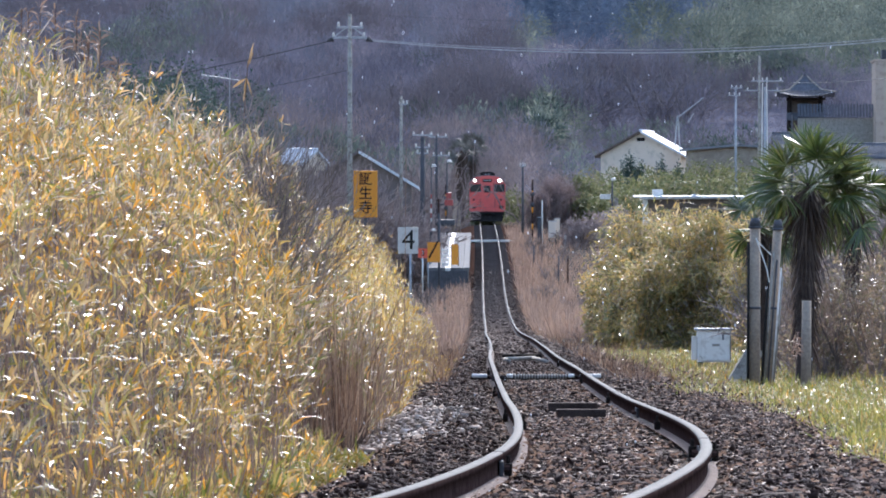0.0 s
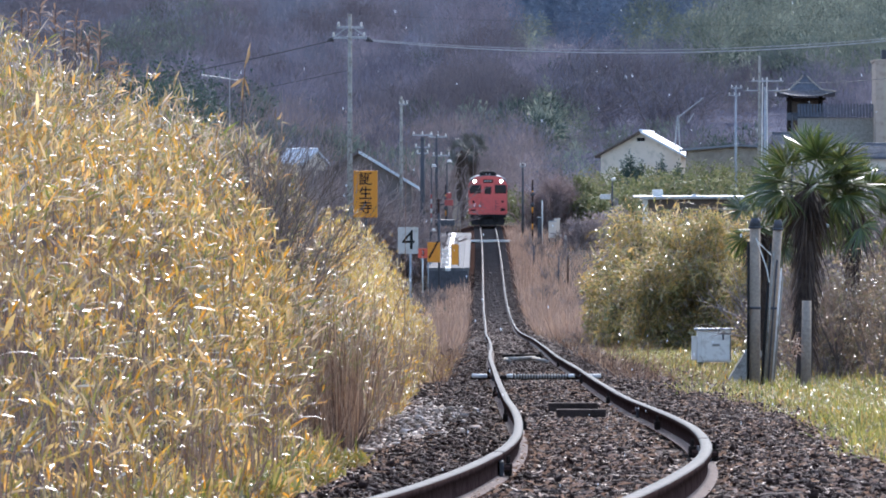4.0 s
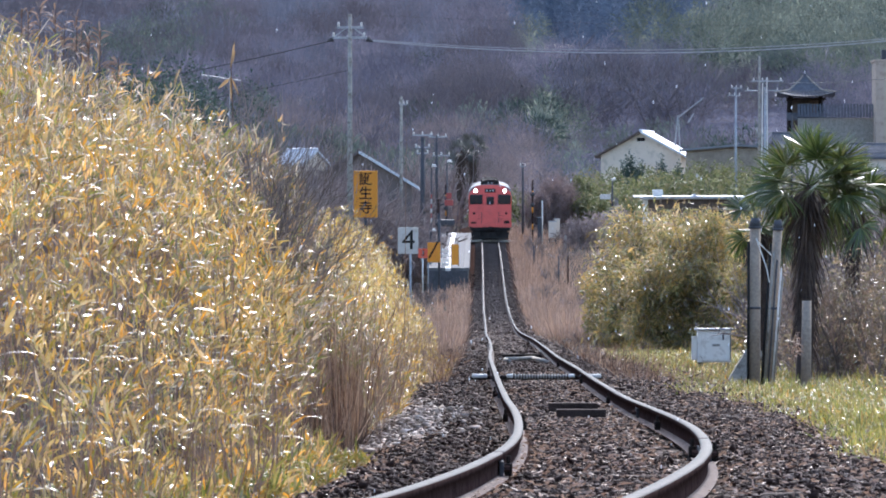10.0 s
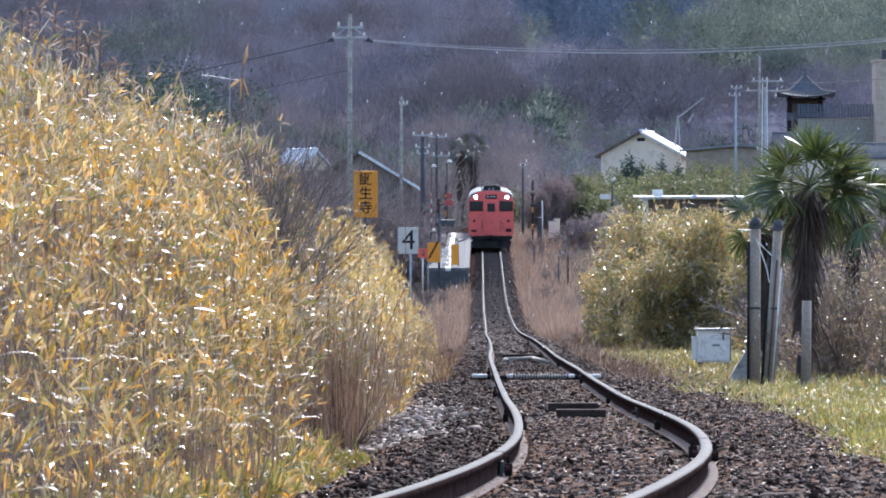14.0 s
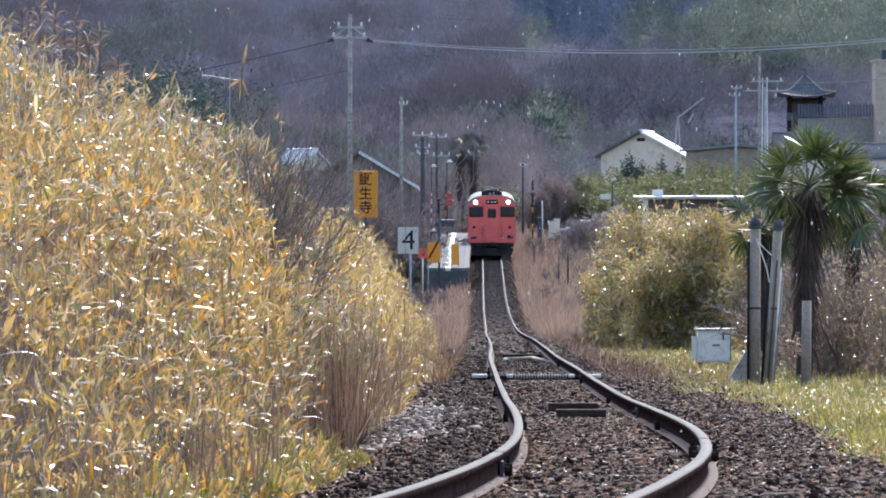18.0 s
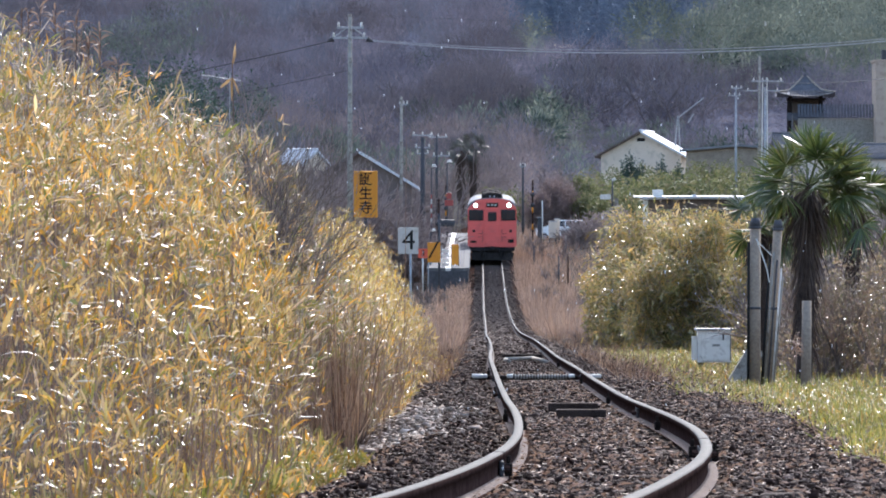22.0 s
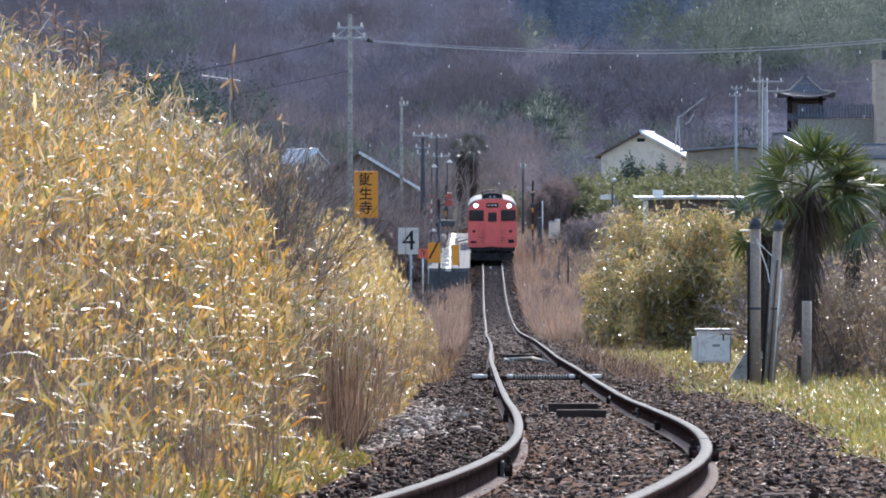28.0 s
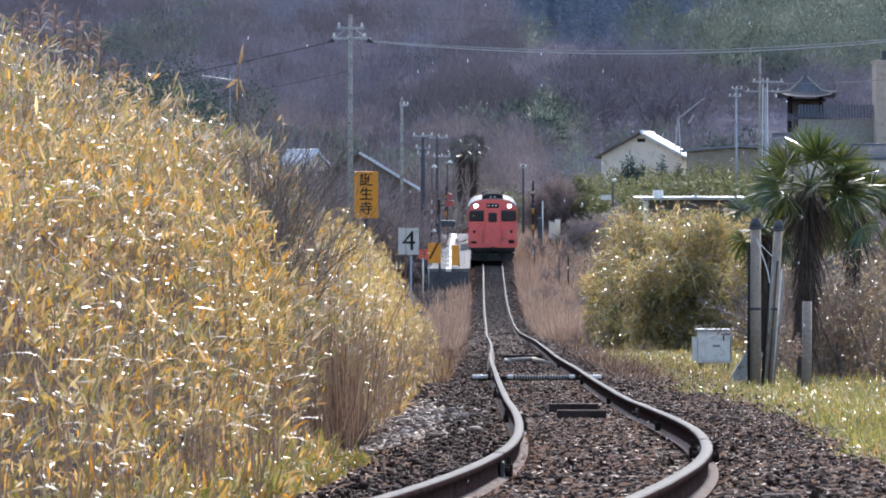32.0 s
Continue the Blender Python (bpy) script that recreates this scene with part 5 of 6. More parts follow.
z = float(ground_z(3.97, 110)) - 0.06
slab = box_part("concrete_slab", None, M["concrete"], (-0.1, -0.15, 0), (0.12, 0.15, 0.62), 0.01)
slab.matrix_basis = pose(3.95, 110, z, 0, 32, 0)
tagged(slab, "pale broken concrete slab leaning against the post", "slab")
z = float(ground_z(3.62, 118)) - 0.05
duct2 = box_part("cable_trough", None, M["darkgrey"], (-0.3, -0.2, 0), (0.2, 0.2, 0.09), 0.01)
duct2.location = (3.75, 116, z)
tagged(duct2, "dark concrete cable trough in the grass", "cable trough")
for x, d, h in ((4.5, 103, 0.62), (4.52, 103.4, 0.75), (5.35, 102, 0.52), (4.47, 103.2, 0.68)):
    rd = thing("reed", pose(x, d, float(ground_z(x, d)) - 0.05), "pale feathery reed plume in the grass", "reed", "reeds in the verge")
    rod_part("culm", rd, M["pinkgrass"], (0, 0, 0), (0.03, 0, h), 0.006, 0.003, 6)
    n = 16
    b = np.stack([np.full(n, 0.025), np.zeros(n), h - rr.uniform(0, 0.18, n)], 1)
    part("plume", blades("plume", b, spread(rr, n, 0.6, 0.5) + [0.3, 0, -0.5], 0.1, 0.014, 0.6, rr), M["pinkgrass"], rd)["kind"] = "stuff"

# ---- signs ----
def lettering(body, size, place, parent, mat, label="", bold=0.013):
    cu = bpy.data.curves.new("lettering", "FONT")
    cu.body, cu.size, cu.align_x, cu.align_y, cu.extrude, cu.offset = body, size, "CENTER", "CENTER", 0.002, size * bold
    tmp = new("lettering_source", cu)
    bpy.context.view_layer.update()
    me = bpy.data.meshes.new_from_object(tmp.evaluated_get(bpy.context.evaluated_depsgraph_get()))
    bpy.data.objects.remove(tmp)
    me.materials.clear()
    ob = part("lettering", me, mat, parent, label)
    ob.matrix_basis = place
    return ob


z = float(ground_z(-1.5, 158))
sg = thing("station_sign", pose(-1.52, 158, 0), "tall yellow station approach sign with black characters", "sign")
box_part("board", sg, M["yellow"], (-0.235, -0.012, 0.62), (0.235, 0.012, 1.54), 0.01)
for k, ch in enumerate("誕生寺"):
    lettering(ch, 0.27, pose(0.0, -0.016, 1.36 - k * 0.28, 90, 0, 0), sg, M["black"], "black painted character")
rod_part("pole", sg, M["darkgrey"], (0.0, 0.04, z - 0.1), (0.0, 0.04, 1.5), 0.03)
z = float(ground_z(-0.73, 168))
sg = thing("stop_marker", pose(-0.73, 168, 0), "white square marker board with black numeral four", "sign")
box_part("board", sg, M["signwhite"], (-0.213, -0.01, -0.1), (0.213, 0.01, 0.455), 0.006)
lettering("4", 0.58, pose(0.01, -0.014, 0.17, 90, 0, 0), sg, M["black"], "black painted numeral", 0.0)
rod_part("pole", sg, M["grey"], (0.05, 0.03, z - 0.1), (0.05, 0.03, 0.44), 0.022)


# ---- station end: markers, fence, level crossing ----
def on(x, d):
    return float(ground_z(x, d)) - 0.1


sg = thing("stop_marker", pose(-1.08, 426, 0), "small red square marker with black numeral three", "sign")
dia = box_part("board", sg, M["markred"], (-0.25, -0.01, -0.25), (0.25, 0.01, 0.25), 0.005)
dia.matrix_basis = pose(0.01, 0, -0.22)
lettering("3", 0.44, pose(0.01, -0.014, -0.22, 90, 0, 0), sg, M["black"])
rod_part("pole", sg, M["white"], (0, 0.05, on(-1.08, 426)), (0, 0.03, -0.1), 0.045)
sg = thing("buffer_sign", pose(-0.49, 428, 0), "orange board with a black diagonal bar", "sign")
box_part("board", sg, M["yellow"], (-0.34, -0.01, -0.7), (0.34, 0.01, 0.36), 0.006)
bar = box_part("bar", sg, M["black"], (-0.05, -0.016, -0.55), (0.05, -0.011, 0.45), 0.002)
bar.matrix_basis = pose(0, 0, 0.0, 0, 28, 0)
rod_part("pole", sg, M["darkgrey"], (0.28, 0.06, on(-0.49, 428)), (0.28, 0.06, 1.9), 0.06)
rod_part("pole", sg, M["grey"], (-0.3, 0.04, on(-0.49, 428)), (-0.3, 0.04, 0.3), 0.04)
# platform end fence and name board
zt = float(line_z(436)) + 0.85
fence = thing("platform_fence", pose(0.65, 436.5, zt), "yellow warning panel at the end of the platform", "fence")
box_part("panel", fence, M["yellow"], (-0.19, -0.03, 0.1), (0.19, 0.03, 1.2), 0.01)
for x in (-0.2, 0.2):
    rod_part("post", fence, M["grey"], (x, 0.04, -0.02), (x, 0.04, 1.25), 0.03, seg=8)
fence = thing("platform_fence", pose(0.18, 437.5, zt), "white platform end railing boards", "fence")
for k in range(4):
    box_part("board", fence, M["white"], (-0.22, -0.02, 0.02 + k * 0.24), (0.14, 0.02, 0.2 + k * 0.24), 0.005)
for x in (-0.2, 0.12):
    rod_part("post", fence, M["white"], (x, 0.04, -0.02), (x, 0.04, 1.0), 0.03, seg=8)
fence = thing("platform_fence", pose(-0.42, 440, zt + 0.1), "blue-white fence panels along the back of the platform", "fence")
for k in range(7):
    box_part("panel", fence, M["white"] if k % 2 else M["grey"], (-0.28, k * 1.9, -0.15 + 0.04 * k), (-0.22, k * 1.9 + 1.8, 1.0 + 0.04 * k), 0.01)
# dark mast with red boxes and a curved lamp
mast = thing("signal_mast", pose(-0.26, 470, on(-0.26, 470)), "rusty dark mast with a red signal box and hooded lamp", "signal")
rod_part("mast", mast, M["rust"], (0, 0, 0), (0, 0, 4.6), 0.09, 0.07)
box_part("red_box", mast, M["redlamp"], (0.35, -0.15, 4.2), (0.85, 0.15, 4.55), 0.03)
box_part("red_cap", mast, M["redlamp"], (0.45, -0.12, 4.6), (0.75, 0.12, 4.95), 0.03)
rod_part("arm", mast, M["darkgrey"], (0, 0, 4.2), (0.6, 0, 4.4), 0.04)
bm = bmesh.new()
block(bm, (-0.2, -0.3, 3.0), (0.95, 0.4, 3.4), 0.14)
part("hood", bm, M["darkgrey"], mast, "dark hooded lamp housing")
for k in range(6):
    box_part("stripe", mast, M["redlamp"] if k % 2 else M["white"], (-0.47, -0.05, 3.2 + k * 0.28), (-0.39, 0.05, 3.46 + k * 0.28), 0.01)
rod_part("stay", mast, M["darkgrey"], (-0.43, 0.03, 0), (-0.43, 0.03, 5.0), 0.03)

# tan boards beyond the crossing
t = thing("board_wall", pose(0.95, 566, 1.4), "tan wooden board fence beyond the crossing", "fence")
for k in range(4):
    box_part("board", t, M["tanwall"], (-0.24 + k * 0.125, -0.02, 0.2), (-0.125 + k * 0.125, 0.02, (1.8, 2.1, 2.0, 1.7)[k]), 0.006)
for x in (-0.22, 0.24):
    rod_part("post", t, M["wood"], (x, 0.05, on(0.95, 566) - 1.4), (x, 0.05, 1.9), 0.04, seg=8)
# white lamps over the platform
for x, d, z in ((-0.72, 500, 5.2), (0.25, 510, 5.6), (-0.75, 478, 1.15)):
    t = thing("platform_lamp", pose(x, d, on(x, d)), "white shaded lamp on a thin dark pole", "lamp", "platform lamps")
    h = z - on(x, d)
    rod_part("pole", t, M["darkgrey"], (0, 0, 0), (0, 0, h), 0.045, seg=8)
    rod_part("arm", t, M["darkgrey"], (0, 0, h - 0.05), (0.16, -0.2, h + 0.02), 0.03, seg=6)
    rod_part("shade", t, M["white"], (0.16, -0.2, h - 0.1), (0.16, -0.2, h + 0.08), 0.2, 0.08, 12, "white enamel shade")

# level crossing: deck, road, warning signals
cz = float(line_z(553))
deck = box_part("crossing_deck", None, M["white"], (1.75, 551.6, cz - 0.12), (4.75, 552.4, cz + 0.03), 0.02)
tagged(deck, "pale level crossing deck between the rails", "crossing deck", kind="structure")
road = part("road", (lambda b: (prism(b, [(-60, -0.08), (60, -0.08), (60, 0.012), (-60, 0.012)], 552.5, 557), b)[1])(bmesh.new()), M["concrete"])
for v in road.data.vertices:
    v.co.z += cz - 0.05
tagged(road, "narrow grey road crossing the railway", "road", kind="structure")


def warning_signal(x, d, h, group="crossing signals"):
    t = thing("crossing_signal", pose(x, d, on(x, d)), "striped level crossing warning signal with two lamps", "crossing signal", group)
    n = 12
    for k in range(n):
        rod_part("band", t, M["rust"] if k % 3 else M["yellow"], (0, 0, h * k / n), (0, 0, h * (k + 1) / n), 0.06, seg=10)
    for z in (h * 0.62, h * 0.78):
        rod_part("hood", t, M["darkgrey"], (0, -0.12, z), (0, 0.08, z), 0.15, seg=14)
        rod_part("lamp", t, M["darkgrey"], (0, -0.14, z), (0, -0.12, z), 0.11, seg=12)
    return t


warning_signal(6.1, 549, 4.5)
warning_signal(0.2, 558, 4.4)
for x, d, w, h, lab in ((7.4, 545, 0.52, 1.1, "pale beige relay cabinet beside the crossing"), (6.55, 546, 0.3, 1.35, "dark grey relay box on a post"), (7.75, 546, 0.34, 1.25, "pale weathered relay cabinet in dry grass")):
    t = thing("relay_cabinet", pose(x, d, on(x, d) + 0.6), lab, "cabinet", "relay cabinets")
    box_part("body", t, M["plaster"] if "pale" in lab else M["darkgrey"], (-w / 2, -0.25, 0), (w / 2, 0.25, h), 0.02)
    box_part("roof", t, M["grey"], (-w / 2 - 0.04, -0.3, h), (w / 2 + 0.04, 0.3, h + 0.06), 0.01)
    box_part("door", t, M["plaster"] if "pale" in lab else M["darkgrey"], (-w / 2 + 0.05, -0.262, 0.08), (w / 2 - 0.05, -0.252, h - 0.1), 0.004)
    for xx in (-w / 2 + 0.06, w / 2 - 0.06):
        rod_part("leg", t, M["darkgrey"], (xx, 0, -0.7), (xx, 0, 0.02), 0.04, seg=8)
for x, d, h, r, m in ((6.75, 548, 3.1, 0.05, "white"), (6.2, 432, 1.75, 0.04, "darkgrey"), (6.7, 432, 1.75, 0.045, "rust"), (5.3, 470, 1.5, 0.04, "darkgrey"), (7.6, 500, 1.6, 0.05, "concrete")):
    t = thing("marker_post", pose(x, d, on(x, d)), "thin trackside post in dry grass", "post", "trackside posts")
    rod_part("shaft", t, M[m], (0, 0, 0), (0, 0, h), r, r * 0.8, 8)
    rod_part("cap", t, M["darkgrey"], (0, 0, h), (0, 0, h + 0.05), r * 1.2, r * 0.6, 8)


# ---- utility poles and wires ----
def utility_pole(x, d, top, r, arms, mat="concrete", lab="grey concrete utility pole with crossarms and insulators"):
    z = on(x, d)
    t = thing("utility_pole", pose(x, d, z), lab, "utility pole", "utility poles")
    h = top - z
    rod_part("shaft", t, M[mat], (0, 0, 0), (0, 0, h), r, r * 0.6, 14)
    for az, x0, x1 in arms:
        arm = box_part("crossarm", t, M["grey"], (x0, -0.06, az - z - 0.05), (x1, 0.06, az - z + 0.05), 0.01)
        for k in range(3):
            xx = x0 + (x1 - x0) * (0.08 + 0.42 * k)
            rod_part("insulator", arm, M["white"], (xx, 0, az - z + 0.05), (xx, 0, az - z + 0.24), 0.06, 0.04, 8)
    return t


big = utility_pole(-4.12, 356, 10.4, 0.15, ((9.35, -0.85, 0.75), (9.8, -0.6, 0.6)))
bz = on(-4.12, 356)
for w in (-1, 1):
    bm = bmesh.new()
    rod(bm, (w * 0.75, 0, 9.3 - bz), (w * 1.05, 0, 9.16 - bz), 0.13, 0.02, 8)
    part("cable_bell", bm, M["darkgrey"], big)
    rod_part("stay", big, M["grey"], (w * 0.75, 0, 9.35 - bz), (0, 0, 9.9 - bz), 0.03, seg=6)
utility_pole(-2.55, 490, 9.3, 0.14, ((8.8, -0.1, 0.4),))
utility_pole(-1.35, 530, 7.4, 0.21, ((7.5, -0.7, 0.7), (6.7, -0.5, 0.5), (6.3, -0.4, 0.4)), "darkgrey", "dark utility pole with several crossarms")
utility_pole(-0.45, 560, 7.9, 0.13, ((7.8, -0.55, 0.75), (6.5, -0.3, 0.95)), "darkgrey", "dark utility pole with several crossarms")
utility_pole(5.7, 575, 6.1, 0.1, ((5.9, -0.2, 0.2),), "darkgrey", "thin dark pole beside the crossing")
utility_pole(22.4, 570, 13.7, 0.13, ((11.9, -0.6, 1.7),), lab="grey concrete utility pole with a long crossarm")
lat = thing("lattice_pole", pose(22.85, 572, on(22.85, 572)), "slim white lattice pole beside a concrete pole", "utility pole", "utility poles")
lh = 12.2 - on(22.85, 572)
for w in (-1, 1):
    for y in (-0.15, 0.15):
        rod_part("leg", lat, M["white"], (w * 0.24, y, 0), (w * 0.15, y, lh), 0.035, seg=6)
for k in range(17):
    z0, w = lh * k / 17, 0.24 - 0.09 * k / 17
    rod_part("brace", lat, M["grey"], (w if k % 2 else -w, -0.16, z0), (-w if k % 2 else w, -0.16, z0 + lh / 17), 0.022, seg=5)
utility_pole(24.0, 660, 13.3, 0.13, ((13.2, -0.4, 0.5), (12.6, -0.6, 0.4)), "grey", "grey utility pole in the village")
utility_pole(25.6, 640, 12.9, 0.12, ((12.6, -1.6, 1.2),), "grey", "grey utility pole in the village")
utility_pole(27.3, 630, 10.5, 0.1, (), "darkgrey", "thin dark utility pole in the village")


def wire(pts, r, name="power_line", label="sagging power line between poles", mat="darkgrey"):
    cu = bpy.data.curves.new(name, "CURVE")
    cu.dimensions, cu.bevel_depth, cu.bevel_resolution = "3D", r, 1
    sp = cu.splines.new("POLY")
    sp.points.add(len(pts) - 1)
    for p, q in zip(sp.points, pts):
        p.co = (*q, 1)
    cu.materials.append(M[mat])
    return tagged(new(name, cu), label, "power line", "power lines")


def sag(a, b, drop, n=24):
    a, b = np.array(a, float), np.array(b, float)
    return [tuple(a + (b - a) * t - np.array([0, 0, 4 * drop * t * (1 - t)])) for t in np.linspace(0, 1, n)]


wire([(x, 356, 9.2 - 2.12 * (t := (x + 3.1) / 22.7) * (1 - t)) for x in np.linspace(-3.1, 28, 30)], 0.03, mat="grey")
wire([(x, 357, 9.3 - 1.9 * (t := (x + 3.4) / 22.7) * (1 - t)) for x in np.linspace(-3.4, 28, 30)], 0.018, mat="grey")
wire(sag((-5.2, 356, 9.15), (-40, 380, 5.5), 1.0), 0.025)
wire(sag((-4.2, 356, 7.9), (-40, 380, 3.8), 0.8), 0.016)
wire(sag((-4.0, 356, 10.4), (33, 400, 11.6), 0.5), 0.007)
wire(sag((24, 660, 13.0), (25.6, 640, 12.7), 0.05), 0.03)
wire(sag((25.6, 640, 12.6), (22.6, 570, 11.8), 0.3), 0.025)
wire(sag((22.6, 570, 11.8), (50, 700, 17), 0.8), 0.025)


# ---- houses ----
def house(name, label, x, d, w, dp, wall, rise, mat_wall, mat_roof, lean=0.0, windows=(), sign=1, zbase=None, over=0.5, tiles=True):
    """A gabled house: w across the picture, ridge along the depth, the gable towards the line."""
    z = (on(x, d) if zbase is None else zbase) - 0.3
    t = thing(name, pose(x, d, z, 0, 0, lean), label, "house")
    bm = bmesh.new()
    h = wall + 0.3
    prism(bm, [(-w / 2, 0), (w / 2, 0), (w / 2, h), (0, h + rise), (-w / 2, h)], 0, dp)
    part("wall", bm, mat_wall, t)
    for s in (-1, 1):
        bm = bmesh.new()
        k = rise / (w / 2)
        xo = w / 2 + over
        prism(bm, [(0, h + rise + 0.02), (s * xo, h - k * over + 0.02), (s * xo, h - k * over + 0.2), (0, h + rise + 0.22)], -over, dp + over)
        r = part("roof", bm, mat_roof, t)
        if tiles:
            for i in range(9):
                f = (i + 0.5) / 9
                rod_part("tile_rib", r, mat_roof, (s * xo * f, -over - 0.02, h + rise + 0.22 - (rise + k * over) * f), (s * xo * f, dp + over, h + rise + 0.22 - (rise + k * over) * f), 0.045, seg=6)
    rod_part("ridge", t, mat_roof, (0, -over, h + rise + 0.22), (0, dp + over, h + rise + 0.22), 0.12, seg=8)
    for (x0, x1, z0, z1) in windows:
        wd = box_part("window", t, M["wood"], (x0 - 0.05, -0.05, z0 + 0.3 - 0.05), (x1 + 0.05, 0.02, z1 + 0.3 + 0.05), 0.01)
        xm = (x0 + x1) / 2
        for a, b in ((x0, xm - 0.02), (xm + 0.02, x1)):
            box_part("pane", wd, M["glass"], (a, -0.06, z0 + 0.3), (b, -0.045, z1 + 0.3), 0.002)
    return t


house("farm_house", "cream plastered house with pale sheet roof and round vent", 17.2, 700, 7.0, 9, 3.6, 1.9, M["plaster"], M["sheetroof"], -8, (), zbase=on(17.2, 700) + 2.0, tiles=False)
box_part("gable_vent", bpy.data.objects["farm_house"], M["black"], (-0.35, -0.05, 5.1), (0.35, 0.02, 5.4), 0.05, "dark gable vent")
house("shed", "long low shed with a flat weathered roof behind shrubs", 25.5, 690, 9, 6, 4.4, 0.35, M["wood"], M["roofgrey"], 0, (), zbase=on(25.5, 690) + 1.6, tiles=False)
house("shed", "low white-roofed outbuilding behind the bamboo bush", 17.5, 560, 6.4, 4, 3.05, 0.03, M["bark"], M["sheetroof"], 0, ((0.6, 2.6, 1.6, 2.4),), zbase=0.4, tiles=False)
shed_top = box_part("roof_sheet", bpy.data.objects["shed.001"], M["sheetroof"], (-4.2, -0.7, 0), (3.5, 4.6, 0.07), 0.01, "sloping white sheet roof")
shed_top.matrix_basis = pose(0, 0, 3.5, 1.2, 0, 0)
box_part("roof_box", bpy.data.objects["shed.001"], M["white"], (-2.9, 0.5, 3.5), (-2.2, 1.2, 4.05), 0.02, "white box on the roof")
box_part("side_panel", bpy.data.objects["shed.001"], M["white"], (-3.6, -0.08, 1.2), (-3.25, -0.03, 3.3), 0.01, "white end panel")
# left slope of the farm house roof coloured dark to paint its unlit side
next(c for c in bpy.data.objects["farm_house"].children if c.name.startswith("roof")).data.materials[0] = M["bark"]
house("house", "grey-roofed village house with pale walls among trees", -10.2, 640, 2.6, 2.6, 2.8, 0.9, M["plaster"], M["sheetroof"], 50, ((-0.9, -0.2, 1.3, 2.2), (0.2, 0.9, 1.3, 2.2)), zbase=4.0, over=0.3)
house("station_building", "dark station building with a long pale roof edge", -5.3, 505, 6.6, 12, 3.6, 2.0, M["oldwall"], M["sheetroof"], 0, (), zbase=0.4, tiles=False)
for c in list(bpy.data.objects["station_building"].children):
    if c.name.startswith("ridge") or (c.name.startswith("roof") and min(v.co.x for v in c.data.vertices) < -1):
        c.data.materials[0] = M["oldwall"]
house("village_house", "tiled grey village house below the temple", 53.0, 850, 5, 11, 5.0, 1.2, M["plaster"], M["tile"], 90, (), zbase=4.7)
house("village_house", "dark tiled house with a low annexe", 39.2, 820, 5, 5.2, 4.0, 1.3, M["plaster"], M["tile"], 90, (), zbase=6.3)
# office block at the edge of the village
t = thing("office_block", pose(50.6, 880, on(50.6, 880)), "plain beige flat-roofed block with a roof tank", "building")
zz = on(50.6, 880)
box_part("wall", t, M["tanwall"], (-3.3, 0, 0), (6, 8, 20.5 - zz), 0.05)
box_part("parapet", t, M["tanwall"], (-3.45, -0.1, 20.5 - zz), (6.1, 8.1, 20.75 - zz), 0.03)
box_part("roof_tank", t, M["darkgrey"], (-2.6, 0.5, 20.75 - zz), (0.5, 3, 21.8 - zz), 0.05)
# temple bell pavilion with curved hipped roof
tx, td, tz = 40.0, 890, on(40.0, 890)
t = thing("temple_pavilion", pose(tx, td, tz), "open temple bell pavilion with curved grey tiled roof", "temple")
ez = 16.8 - tz
bm = bmesh.new()
rings = [(3.2, 0.0, 0.26), (2.5, 0.3, 0.1), (1.8, 0.72, 0.02), (1.15, 1.25, 0), (0.6, 1.85, 0), (0.26, 2.3, 0)]
prev = None
for r, z, up in rings:
    ring = []
    for k in range(16):
        a = k / 16 * 4
        c, f = int(a), a - int(a)
        p = [(-1, -1), (1, -1), (1, 1), (-1, 1)]
        q0, q1 = p[c % 4], p[(c + 1) % 4]
        lift = up * (abs(f - 0.5) * 2) ** 2 * 2
        ring.append(bm.verts.new(((q0[0] + (q1[0] - q0[0]) * f) * r, (q0[1] + (q1[1] - q0[1]) * f) * r, ez + z + lift)))
    if prev:
        for k in range(16):
            bm.faces.new((prev[k], prev[(k + 1) % 16], ring[(k + 1) % 16], ring[k]))
    else:
        bm.faces.new(ring[::-1])
    prev = ring
bm.faces.new(prev)
roof = part("roof", bm, M["tile"], t, "curved grey tiled roof")
rod_part("finial", roof, M["tile"], (0, 0, ez + 2.2), (0, 0, ez + 2.75), 0.2, 0.06, 10)
for a in range(4):
    sx, sy = ((-1, -1), (1, -1), (1, 1), (-1, 1))[a]
    for (r0, h0), (r1, h1) in (((3.2, 0.56), (1.8, 0.78)), ((1.8, 0.78), (0.6, 1.9)), ((0.6, 1.9), (0.26, 2.34))):
        rod_part("hip_ridge", roof, M["concrete"], (sx * r0, sy * r0, ez + h0), (sx * r1, sy * r1, ez + h1), 0.1, seg=6)
    rod_part("column", t, M["darkwood"], (sx * 1.7, sy * 1.7, 0), (sx * 1.7, sy * 1.7, ez + 0.3), 0.22)
for k in range(17):
    x = -2.9 + k * 0.3625
    rod_part("tile_rib", roof, M["tile"], (x, -3.19, ez + 0.06 + 0.3 * (abs(x) / 3.2) ** 2), (x * 0.58, -1.85, ez + 0.74), 0.06, seg=6)
    rod_part("rafter", roof, M["darkwood"], (x, -3.1, ez - 0.06), (x, -1.6, ez - 0.02), 0.05, seg=5)
box_part("beam", t, M["darkwood"], (-2.0, -1.85, ez - 0.35), (2.2, 1.85, ez - 0.1), 0.05)
# added dark block fills the open bay in place of the roof's shade
box_part("inner_wall", t, M["bark"], (-1.5, 0.2, ez - 2.2), (1.5, 1.5, ez - 0.3), 0.03)
box_part("railing", t, M["tile"], (-2.1, -2.05, ez - 2.6), (2.1, -1.9, ez - 1.75), 0.03)
